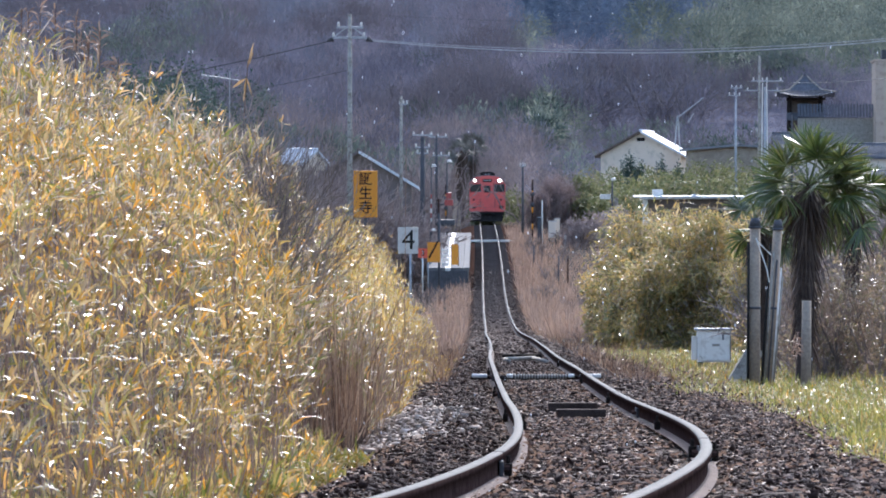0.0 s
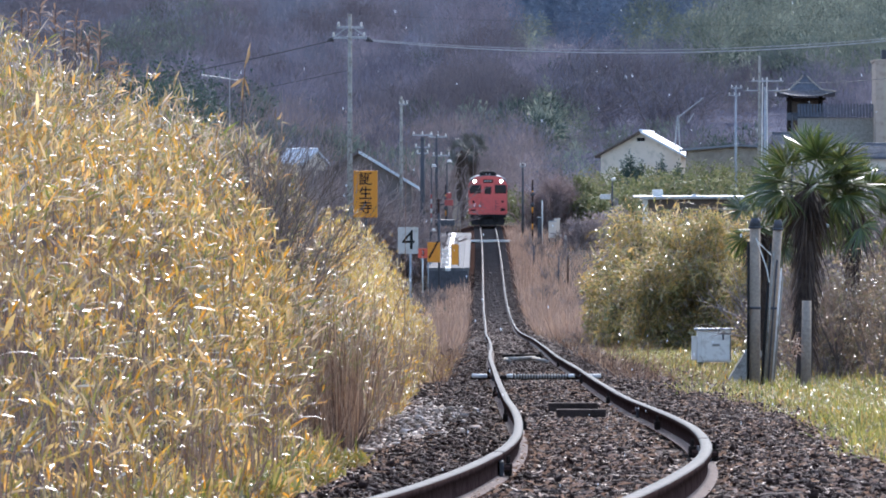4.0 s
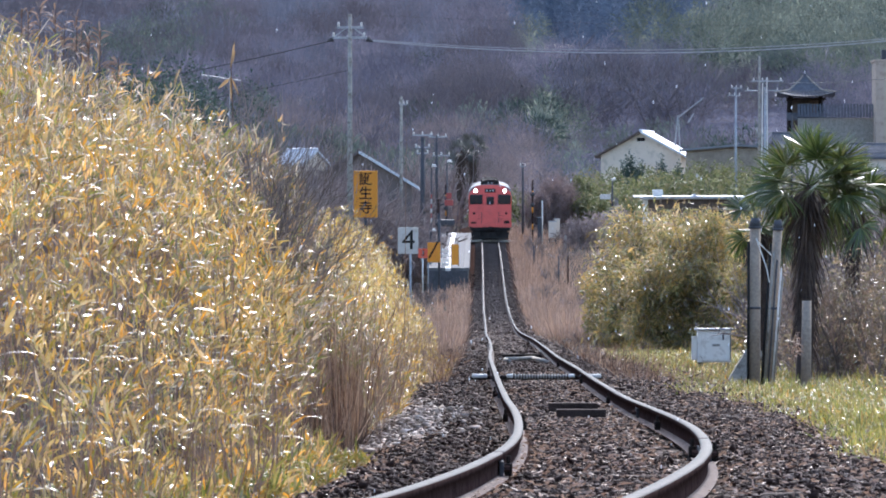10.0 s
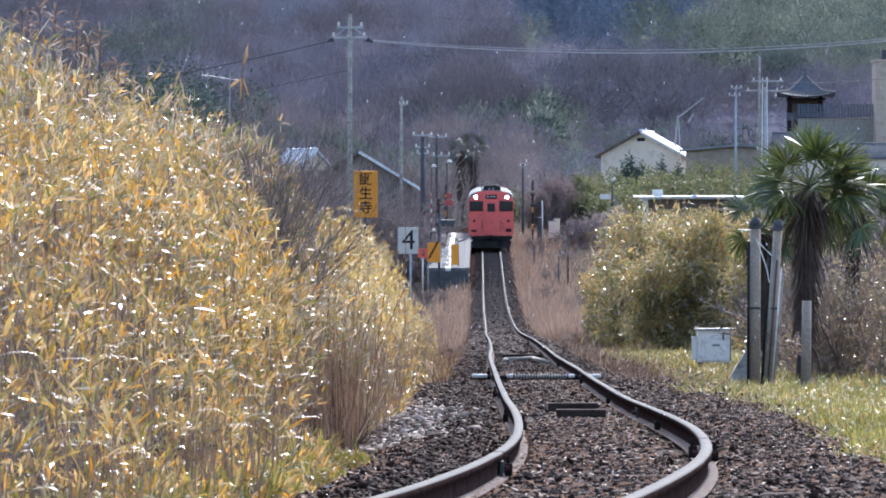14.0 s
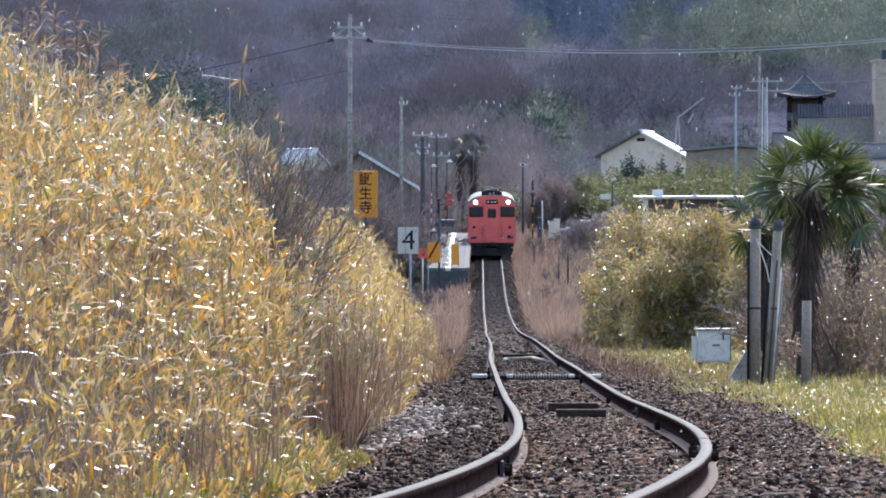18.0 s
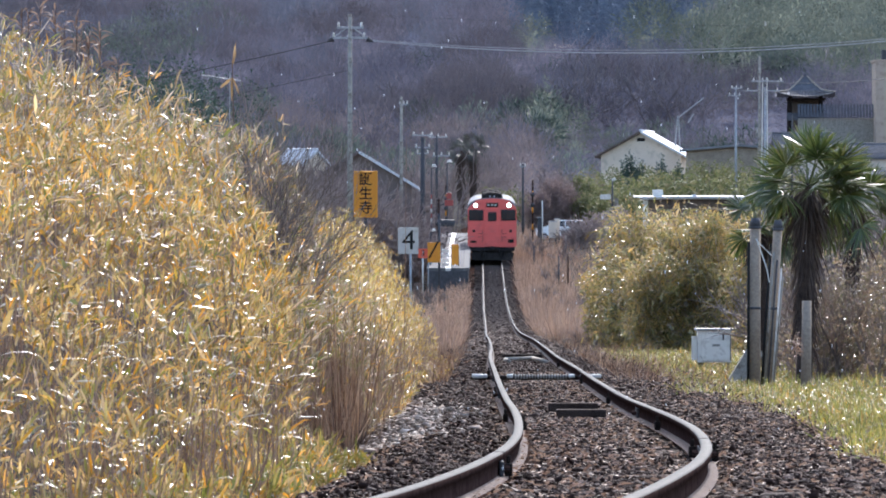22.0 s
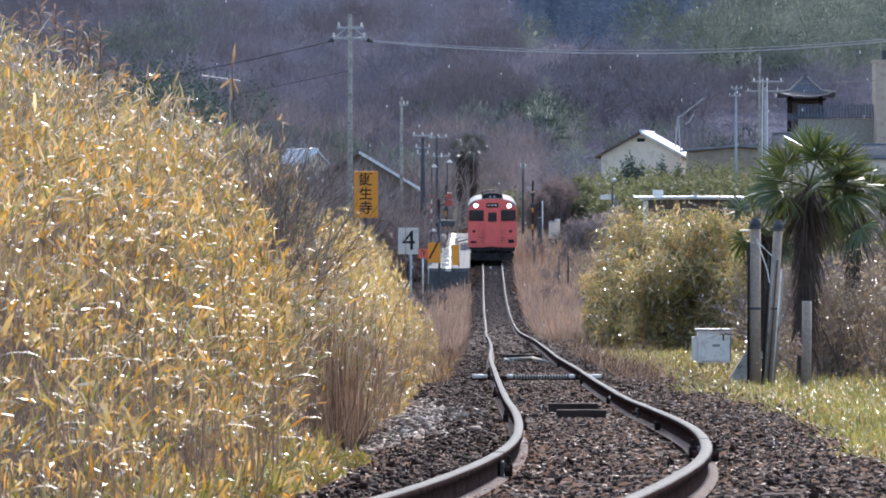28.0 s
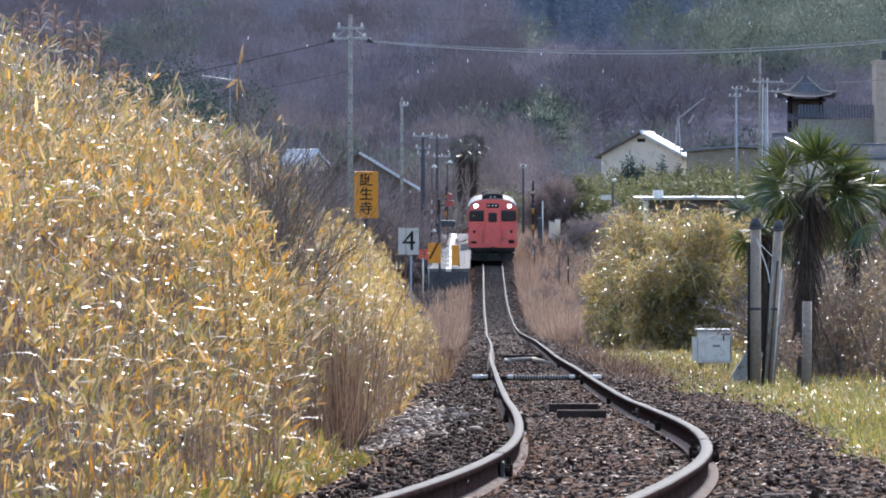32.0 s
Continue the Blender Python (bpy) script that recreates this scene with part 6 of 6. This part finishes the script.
rod_part("bell", t, M["darkgrey"], (0, 0, ez - 2.3), (0, 0, ez - 0.7), 0.75, 0.6, 16)
box_part("stone_base", t, M["bark"], (-1.7, -1.7, -0.5), (1.7, 1.7, ez - 2.1), 0.05)
# boundary wall with tiled top
t = thing("temple_wall", pose(45.2, 885, on(45.2, 885)), "weathered tiled boundary wall of the temple", "wall", kind="structure")
zz = on(45.2, 885)
box_part("wall", t, M["concrete"], (-6.2, 0, 0), (5, 0.4, 14.4 - zz), 0.03)
for k in range(33):
    rod_part("tile", t, M["tile"], (-6.1 + k * 0.34, -0.5, 14.5 - zz), (-6.1 + k * 0.34, 0.3, 15.9 - zz), 0.13, seg=6)
# television aerial over the bank
t = thing("television_aerial", pose(-11.4, 430, on(-11.4, 430)), "thin television aerial on a mast", "aerial")
zz = on(-11.4, 430)
rod_part("mast", t, M["grey"], (0, 0, 0), (0, 0, 9.5 - zz), 0.03, seg=6)
rod_part("boom", t, M["grey"], (-1.5, 0, 9.3 - zz), (0.6, 0, 9.0 - zz), 0.03, seg=6)
for k in range(6):
    rod_part("element", t, M["grey"], (-1.45 + k * 0.3, 0, 9.1 - zz + 0.0), (-1.45 + k * 0.3, 0, 9.5 - zz - 0.03 * k), 0.015, seg=5)
# little pylon frame and pole by the white house
t = thing("steel_frame", pose(20.4, 700, on(20.4, 700)), "slim steel A-frame mast behind the house", "mast")
zz = on(20.4, 700)
for a, b in (((-0.8, 0, 0), (0.0, 0, 11.6 - zz)), ((0.5, 0, 0), (0.05, 0, 11.6 - zz)), ((0, 0, 11.4 - zz), (2.3, 0, 13.2 - zz)), ((0.9, 0, 11.0 - zz), (1.4, 0, 11.8 - zz))):
    rod_part("strut", t, M["grey"], a, b, 0.06, seg=6)

# ---- shrubs and trees in the middle distance ----
mid = np.random.default_rng(77)
def scatter_bushes(n, a0, a1, d0, d1, h0, h1, mat, leaf, count, name, label, seed):
    for k in range(n):
        d = mid.uniform(d0, d1)
        x = mid.uniform(a0, a1) * d
        h = mid.uniform(h0, h1)
        bush(name, label, "shrub" if h < 4 else "tree", x, d, h * mid.uniform(0.9, 1.5), h, h, M[mat], count, leaf, leaf * 0.45, 0.5, 0.7, seed + k, 14, label)


def scatter_bare(n, a0, a1, d0, d1, h0, h1, count, tw, name, label, seed, mat="midtwig"):
    for k in range(n):
        d = mid.uniform(d0, d1)
        h = mid.uniform(h0, h1)
        bare_tree(name, label, mid.uniform(a0, a1) * d, d, h, h * 0.75, count, tw, seed + k, mat, label)


scatter_bushes(12, 0.0175, 0.0225, 590, 660, 2.6, 4.0, "shrub", 0.34, 900, "evergreen_shrub", "yellow-green shrub below the white house", 400)
scatter_bushes(15, 0.0215, 0.037, 600, 672, 3.4, 4.6, "shrub", 0.36, 900, "evergreen_shrub", "dull green shrub among the village houses", 420)
scatter_bushes(5, 0.005, 0.011, 655, 690, 2.0, 3.0, "shrub", 0.34, 700, "evergreen_shrub", "green shrub beyond the crossing", 440)
scatter_bushes(5, 0.036, 0.056, 590, 700, 4, 6, "shrub", 0.4, 900, "evergreen_shrub", "dull green shrub beside the village", 450)
scatter_bare(8, 0.0105, 0.0165, 575, 640, 3.6, 5.4, 380, 0.045, "bare_tree", "leafless brown tree beyond the crossing", 460)
for k, (x, h, w) in enumerate(((6.9, 3.4, 2.2), (7.9, 4.3, 2.4), (8.8, 4.5, 2.2), (9.4, 3.8, 2.0), (8.3, 3.3, 2.6))):
    bush("brown_thicket", "dense mauve-brown leafless thicket beyond the crossing", "shrub", x, 588 + 2 * k, w, 2.0, h, M["brownbrush"], 5200, 0.3, 0.035, 0.9, 0.6, 1700 + k, 16, "thicket beyond the crossing", foot=0.2, lumps=14)
for k, (x, h, w) in enumerate(((10.2, 3.2, 1.5), (10.9, 4.2, 1.7), (11.6, 3.6, 1.8), (10.4, 4.8, 1.4))):
    bush("evergreen_shrub", "yellow-green leafy shrub beside the brown thicket", "shrub", x, 592 + 2 * k, w, 1.6, h, M["shrub"], 2400, 0.22, 0.09, 0.5, 0.7, 1720 + k, 10, "shrubs beside the thicket", foot=0.15, lumps=12)
scatter_bare(16, -0.0145, -0.001, 545, 660, 4.0, 6.8, 380, 0.045, "bare_tree", "leafless brown tree behind the station", 480)
scatter_bare(22, -0.0145, -0.0098, 440, 500, 5.0, 6.8, 900, 0.04, "bare_tree", "leafless brown tree before the station building", 1570, "midtwig")
scatter_bare(24, -0.0105, -0.003, 440, 500, 2.6, 4.6, 600, 0.04, "bare_tree", "leafless brown tree before the station building", 570, "midtwig")
scatter_bare(9, 0.0152, 0.0215, 528, 547, 1.5, 2.3, 320, 0.035, "bare_shrub", "brown brush beside the crossing road", 640)
scatter_bare(11, -0.006, 0.001, 542, 640, 1.6, 2.8, 300, 0.04, "bare_shrub", "brown brush between station and crossing", 620)
scatter_bare(4, -0.026, -0.0205, 430, 560, 4, 6.5, 380, 0.04, "bare_tree", "leafless brown tree beside the station", 500)
scatter_bushes(6, -0.0405, -0.0325, 600, 660, 9.6, 11.2, "cedar", 0.36, 3600, "evergreen_tree", "dark evergreen tree behind the bank", 520)
palm_tree(1.5, 700, 6.2, 0.4, 18, 1.25, 61, 0.1, "darkpalm")
palm_tree(2.65, 702, 6.4, 0.38, 18, 1.2, 62, -0.1, "darkpalm")

for k, px in enumerate((14.0, 15.4, 16.9, 18.3, 19.6)):
    bush("evergreen_shrub", "tall yellow-green shrub before the white house", "shrub", px - 0.8, 676 + 3 * k, 2.6, 2.2, (4.6, 5.0, 4.3, 4.9, 4.4)[k], M["shrub"], 1300, 0.3, 0.13, 0.5, 0.7, 600 + k, 8, "shrubs before the house")

for k, (x, h, w) in enumerate(((15.5, 6.1, 1.5), (16.4, 5.3, 1.6), (18.2, 5.5, 1.1), (19.6, 5.2, 1.3))):
    bush("evergreen_shrub", "dark pointed evergreen shrub before the white house", "shrub", x, 668 + k, w, 1.4, h, M["cedar"], 1800, 0.3, 0.11, 0.8, 0.5, 1740 + k, 10, "dark shrubs before the house", foot=0.1, lumps=12)
# street lamp with a white panel beside the shed
t = thing("street_lamp", pose(11.9, 566, on(11.9, 566)), "dark street lamp with a white panel beside the shed", "lamp")
lz = on(11.9, 566)
rod_part("pole", t, M["darkgrey"], (0, 0, 0), (0, 0, 4.9 - lz), 0.08, 0.06, 8)
rod_part("lamp_head", t, M["white"], (-0.05, -0.15, 4.85 - lz), (0.22, -0.2, 4.95 - lz), 0.1, seg=8)
box_part("panel", t, M["white"], (-0.85, -0.05, 3.5 - lz), (-0.12, 0.03, 3.85 - lz), 0.02, "white panel")
box_part("grey_post", t, M["concrete"], (0.15, -0.05, 0), (0.42, 0.12, 3.6 - lz), 0.02, "pale concrete post")
for k, (x, d, h) in enumerate(((20.6, 664, 5.0), (21.6, 660, 5.5), (22.6, 666, 5.1), (23.6, 662, 5.6), (24.8, 665, 5.0))):
    bush("evergreen_shrub", "olive shrub before the long shed", "shrub", x, d, 2.6, 2.2, h, M["shrub"], 1300, 0.3, 0.13, 0.5, 0.7, 660 + k, 8, "shrubs before the shed")
for k, (x, d, h) in enumerate(((9.3, 541, 1.9), (10.1, 538, 2.4), (10.9, 542, 2.2), (11.9, 540, 2.6), (8.9, 536, 1.2))):
    bush("dry_brush", "dry brown brush beside the crossing road", "shrub", x, d, 1.5, 1.2, h, M["midtwig"], 900, 0.35, 0.06, 0.9, 0.5, 680 + k, 8, "brush beside the crossing road")

# ---- wooded hills ----
hr = np.random.default_rng(99)
KINDS = ("nearwood", "hilltwig", "copse", "farwood", "mauvewood", "grove", "palegrove", "cedar", "farcedar", "clearing")
COVER = {k: ([], [], []) for k in KINDS}
SPRAY = {"nearwood": (0.8, 0.045), "hilltwig": (1.0, 0.055), "copse": (0.9, 0.06), "farwood": (1.2, 0.07), "mauvewood": (1.1, 0.065), "grove": (0.7, 0.13), "palegrove": (0.7, 0.13),
         "cedar": (0.6, 0.16), "farcedar": (0.8, 0.11), "clearing": (0.6, 0.12)}
THIN = {"nearwood": 0.45, "hilltwig": 0.36, "copse": 0.5, "farwood": 0.36, "mauvewood": 0.36, "grove": 0.75, "palegrove": 0.75}


def uneven(v, ways, phase):
    """The swelling of a crown in the directions v."""
    return 1 + 0.17 * np.sin(v @ ways[:3].T * 3.2 + phase[:3]).sum(1) / 1.4 + 0.1 * np.sin(v @ ways[3:].T * 8 + phase[3:]).sum(1) / 1.4


def crown(x, d, h, w, thick, up, kind):
    """One tree: an uneven crown of fine sprays, thinning out towards its rim."""
    gz = float(ground_z(x, d)) - 0.3
    n = int(THIN.get(kind, 1) * thick * w * h * 0.8 / (0.5 * SPRAY[kind][0] * SPRAY[kind][1]))
    ways, phase = unit(hr.normal(size=(6, 3))), hr.uniform(0, 6.28, 6)
    v = unit(hr.normal(size=(n, 3)))
    v[:, 1] = -np.abs(v[:, 1]) * np.sign(hr.uniform(-0.35, 1, n))
    p = v * np.array([[w * 0.46, w * 0.46, h * 0.46]]) * uneven(v, ways, phase)[:, None] * hr.uniform(0.3, 1.0, (n, 1)) ** 0.6
    COVER[kind][0].append(p + np.array([[x, d, gz + h * 0.5]]))
    COVER[kind][1].append(v * 0.7 + hr.normal(0, 0.45, (n, 3)) + [[0, 0, up]])
    lit = 0.95 if "grove" in kind else 0.6
    COVER[kind][2].append(v * lit + hr.normal(0, 0.1, (n, 3)) + [[0, -0.5, 0.45]])


def spire(x, d, h, thick, kind):
    """One pointed conifer."""
    gz = float(ground_z(x, d)) - 0.3
    n = int(thick * h * h * 0.22 / (0.5 * SPRAY[kind][0] * SPRAY[kind][1]))
    t, an = hr.uniform(0.08, 1, n), hr.uniform(0, 6.28, n)
    r = 0.19 * h * (1.05 - t) * hr.uniform(0.3, 1, n)
    v = np.stack([np.cos(an), np.sin(an), np.full(n, 0.3)], 1)
    COVER[kind][0].append(np.stack([x + np.cos(an) * r, d + np.sin(an) * r, gz + h * t], 1))
    COVER[kind][1].append(v * [[1, 1, 0]] + np.stack([np.zeros(n), np.zeros(n), hr.uniform(-0.5, 0.9, n)], 1) + hr.normal(0, 0.5, (n, 3)))
    COVER[kind][2].append(v * 0.55 + hr.normal(0, 0.1, (n, 3)) + [[0, -0.5, 0.4]])


for k in range(2500):
    d = 700 * (1560 / 700) ** hr.uniform(0, 1) ** 0.8
    a = hr.uniform(-0.0595, 0.0595)
    x = a * d
    bend = 0.004 * math.sin(d / 23) + 0.002 * math.sin(d / 9) + hr.normal(0, 0.0018)
    big = hr.uniform(0.75, 1.3)
    stand = math.sin(x / 7 + d / 31) + math.sin(x / 11 - d / 23 + 1) + hr.normal(0, 0.3)
    if 34 < x < 60 and 790 < d < 925:
        continue
    if d < 930 and a > 0.012:
        if d > 735:
            crown(x, d, hr.uniform(1.6, 2.8), 3.2, 0.8, 0.5, "hilltwig")
    elif abs(a - 0.0155) < 0.0034 and 1120 < d < 1190:
        if d > 1140:
            crown(x, d, hr.uniform(1.0, 1.6), 4, 1.2, 0.3, "clearing")
    elif a > 0.031 + bend and d > 1000:
        if hr.uniform() < 0.62:
            crown(x, d, 9 * big, 7 * big, 1.2, 0.15, "grove" if hr.uniform() < 0.35 else "palegrove")
        else:
            crown(x, d, 6 * big, 6, 0.9, 0.1, "cedar")
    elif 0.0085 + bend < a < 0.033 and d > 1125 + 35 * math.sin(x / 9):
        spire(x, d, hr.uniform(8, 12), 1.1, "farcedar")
    elif -0.042 + bend < a < -0.031 + bend / 2 and 1060 < d < 1330:
        crown(x, d, 8.5 * big, 8 * big, 1.1, 0.2, "grove" if hr.uniform() < 0.45 else "copse" if d < 1140 else "hilltwig")
    elif 0.009 < a < 0.0165 and 1110 < d < 1200:
        crown(x, d, 5 * big, 5, 1.0, 0.3, "palegrove")
    elif d > 1040 and 0.0085 < a < 0.033:
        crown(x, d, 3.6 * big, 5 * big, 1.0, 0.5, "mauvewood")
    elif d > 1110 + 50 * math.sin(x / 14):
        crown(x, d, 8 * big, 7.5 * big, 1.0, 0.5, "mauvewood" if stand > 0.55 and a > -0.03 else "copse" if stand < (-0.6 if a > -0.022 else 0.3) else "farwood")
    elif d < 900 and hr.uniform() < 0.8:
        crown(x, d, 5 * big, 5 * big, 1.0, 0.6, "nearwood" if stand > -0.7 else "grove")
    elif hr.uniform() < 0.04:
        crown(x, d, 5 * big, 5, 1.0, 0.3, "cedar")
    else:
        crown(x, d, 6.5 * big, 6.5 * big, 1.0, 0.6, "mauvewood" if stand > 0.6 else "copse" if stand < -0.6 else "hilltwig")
# a broad dark copse stands before the slope
for k in range(34):
    d = hr.uniform(915, 970)
    x = d * (0.0035 + hr.uniform(-0.0085, 0.0085))
    h = 4.0 + 6.0 * math.cos((x / d - 0.0035) / 0.0085 * 1.3) * hr.uniform(0.85, 1.1)
    crown(x, d, h, 5.5, 1.1, 0.6, "copse")
# brown crowns and dull evergreens stand before it
for k in range(16):
    d = hr.uniform(800, 850)
    crown(d * hr.uniform(-0.006, 0.0045), d, hr.uniform(3.4, 5.2), 4.2, 1.0, 0.6, "nearwood" if k % 4 else "hilltwig")
for k in range(26):
    d = hr.uniform(860, 960)
    crown(d * hr.uniform(0.0065, 0.0165), d, hr.uniform(4, 7), 5, 1.1, 0.2, ("cedar", "palegrove", "grove")[k % 3])
# scrub and orchard trees cover the terrace behind the houses
for k in range(150):
    d = hr.uniform(735, 930)
    a = hr.uniform(0.0125, 0.056)
    if not (34 < a * d < 62 and d > 785):
        crown(a * d, d, hr.uniform(2.2, 4.4), 4, 1.0, 0.4, ("hilltwig", "mauvewood", "grove", "copse")[k % 4])
for k in range(16):
    d = hr.uniform(765, 870)
    crown(d * hr.uniform(0.031, 0.0392), d, hr.uniform(3.6, 6.4), 4.5, 1.0, 0.4, ("copse", "cedar", "copse", "hilltwig")[k % 4])
# large leafless trees with open limbs above the white house
for k in range(15):
    d = hr.uniform(945, 1010)
    x = d * hr.uniform(0.0155, 0.0315)
    h = hr.uniform(6, 9)
    crown(x, d, h, h * 0.85, 0.55, 0.6, "hilltwig")
woods = thing("hillside_wood", pose(0, 0, 0), "leafless winter woodland covering the hills", "woods", kind="stuff")
limb_rng = np.random.default_rng(321)
for k in range(30):
    d = limb_rng.uniform(930, 1000)
    x = d * (limb_rng.uniform(0.0145, 0.0325) if k % 3 else limb_rng.uniform(-0.03, 0.03))
    me = tangle("limbs", limb_rng, limb_rng.uniform(8, 11), 6, 40, 0.09)
    me.transform(Matrix.Translation((x, d, float(ground_z(x, d)) - 0.2)))
    me.materials.append(M["limb"])
    part("tree_limbs", me, M["limb"], woods, "bare grey limbs")["kind"] = "stuff"
# the far kinds carry the blue of haze in their base colours
for kind, name, lab in (("nearwood", "brown_tree_cover", "brown leafless trees at the foot of the hills"), ("hilltwig", "tree_cover", "leafless trees with bluish haze in their colour"), ("copse", "copse_cover", "dark brown leafless copse tinted bluer for haze"),
                        ("farwood", "distant_tree_cover", "distant leafless trees with haze painted in as blue-grey"), ("mauvewood", "distant_tree_cover", "mauve-brown leafless trees tinted bluer for haze"),
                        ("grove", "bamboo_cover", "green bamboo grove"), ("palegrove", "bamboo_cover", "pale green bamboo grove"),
                        ("cedar", "evergreen_cover", "dark evergreen trees"), ("farcedar", "conifer_cover", "dark cedar plantation with haze painted in as blue"),
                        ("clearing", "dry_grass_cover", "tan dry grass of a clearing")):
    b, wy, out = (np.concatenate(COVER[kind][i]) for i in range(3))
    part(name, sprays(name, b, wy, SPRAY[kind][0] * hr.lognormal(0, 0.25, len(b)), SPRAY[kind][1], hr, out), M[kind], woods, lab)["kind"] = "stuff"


# ---- snow flurry, falling as one drift ----
fl = np.random.default_rng(123)
n = 2600
d = fl.uniform(16, 60, n)
c = np.stack([fl.uniform(-0.06, 0.06, n) * d, d, fl.uniform(-2, 38, n)], 1)
v = np.array([[1, 0, 0], [-1, 0, 0], [0, 1, 0], [0, -1, 0], [0, 0, 3.2], [0, 0, -3.2]], float)[None] * (0.0007 * d[:, None, None] / 12 * fl.uniform(0.6, 1.5, (n, 1, 1))) + c[:, None]
q = np.array([[4, 0, 2], [4, 2, 1], [4, 1, 3], [4, 3, 0], [5, 2, 0], [5, 1, 2], [5, 3, 1], [5, 0, 3]])
flurry = tagged(part("snow_flurry", np_mesh("snow_flurry", v.reshape(-1, 3), (np.arange(n)[:, None, None] * 6 + q[None]).reshape(-1, 3)), M["snow"]),
                "sparse small white snowflakes drifting down", "snow", kind="stuff")


# ---- what moves ----
def motions():
    rows = []
    for t in [*range(0, 23), 32]:
        f = max(0.0, (22 - t) / 22)
        d = 481 * (1 + 0.352 * f ** 1.5)
        slope = (float(line_z(d + 18)) - float(line_z(d + 2))) / 16
        yaw = -(float(line_x(d + 18)) - float(line_x(d + 2))) / 16
        rows.append((t, pose(float(line_x(d)), d, float(line_z(d)), math.degrees(math.atan(slope)), 0, math.degrees(yaw))))
    walk(train, rows)
    # the car waits, then crosses behind the train
    cx = [(0, 70), (13.0, 52), (14.4, 33), (15.2, 20), (16.0, 11), (16.5, 8.5), (17.0, 8.1), (20.8, 8.1), (21.5, 7.5), (22, 6.4), (22.5, 5.0), (23, 3.27), (23.5, 0.9), (24, -1.3), (24.5, -3.6), (26, -11), (29, -27), (32, -42)]
    walk(car, [(t, pose(x, 554.6, cz - 0.035)) for t, x in cx])
    # the wind in the bamboo
    for k, (ob, o) in enumerate(SWAY):
        rows = []
        for i in range(33):
            a = 0.35 * math.sin(i * 1.9 + k * 0.7) + 0.25 * math.sin(i * 0.83 + k)
            rows.append((i, pose(*o, 0.25 * math.sin(i * 1.3 + k), a, 0)))
        walk(ob, rows)
    walk(flurry, [(t, pose(0.05 * t, 0, -1.05 * t)) for t in range(0, 33, 4)])
    lean = [(0, 3), (2, -1), (4, 2), (6, -5), (9, -4.5), (11, -1), (13, 2.4), (16, -2), (19, 2), (21, -1), (23, -3.6), (26, 0), (28, -3), (30, 1), (32, -0.5)]
    walk(reed, [(t, pose(-2.08, 80, 0.3, 0, a, 0)) for t, a in lean])


motions()
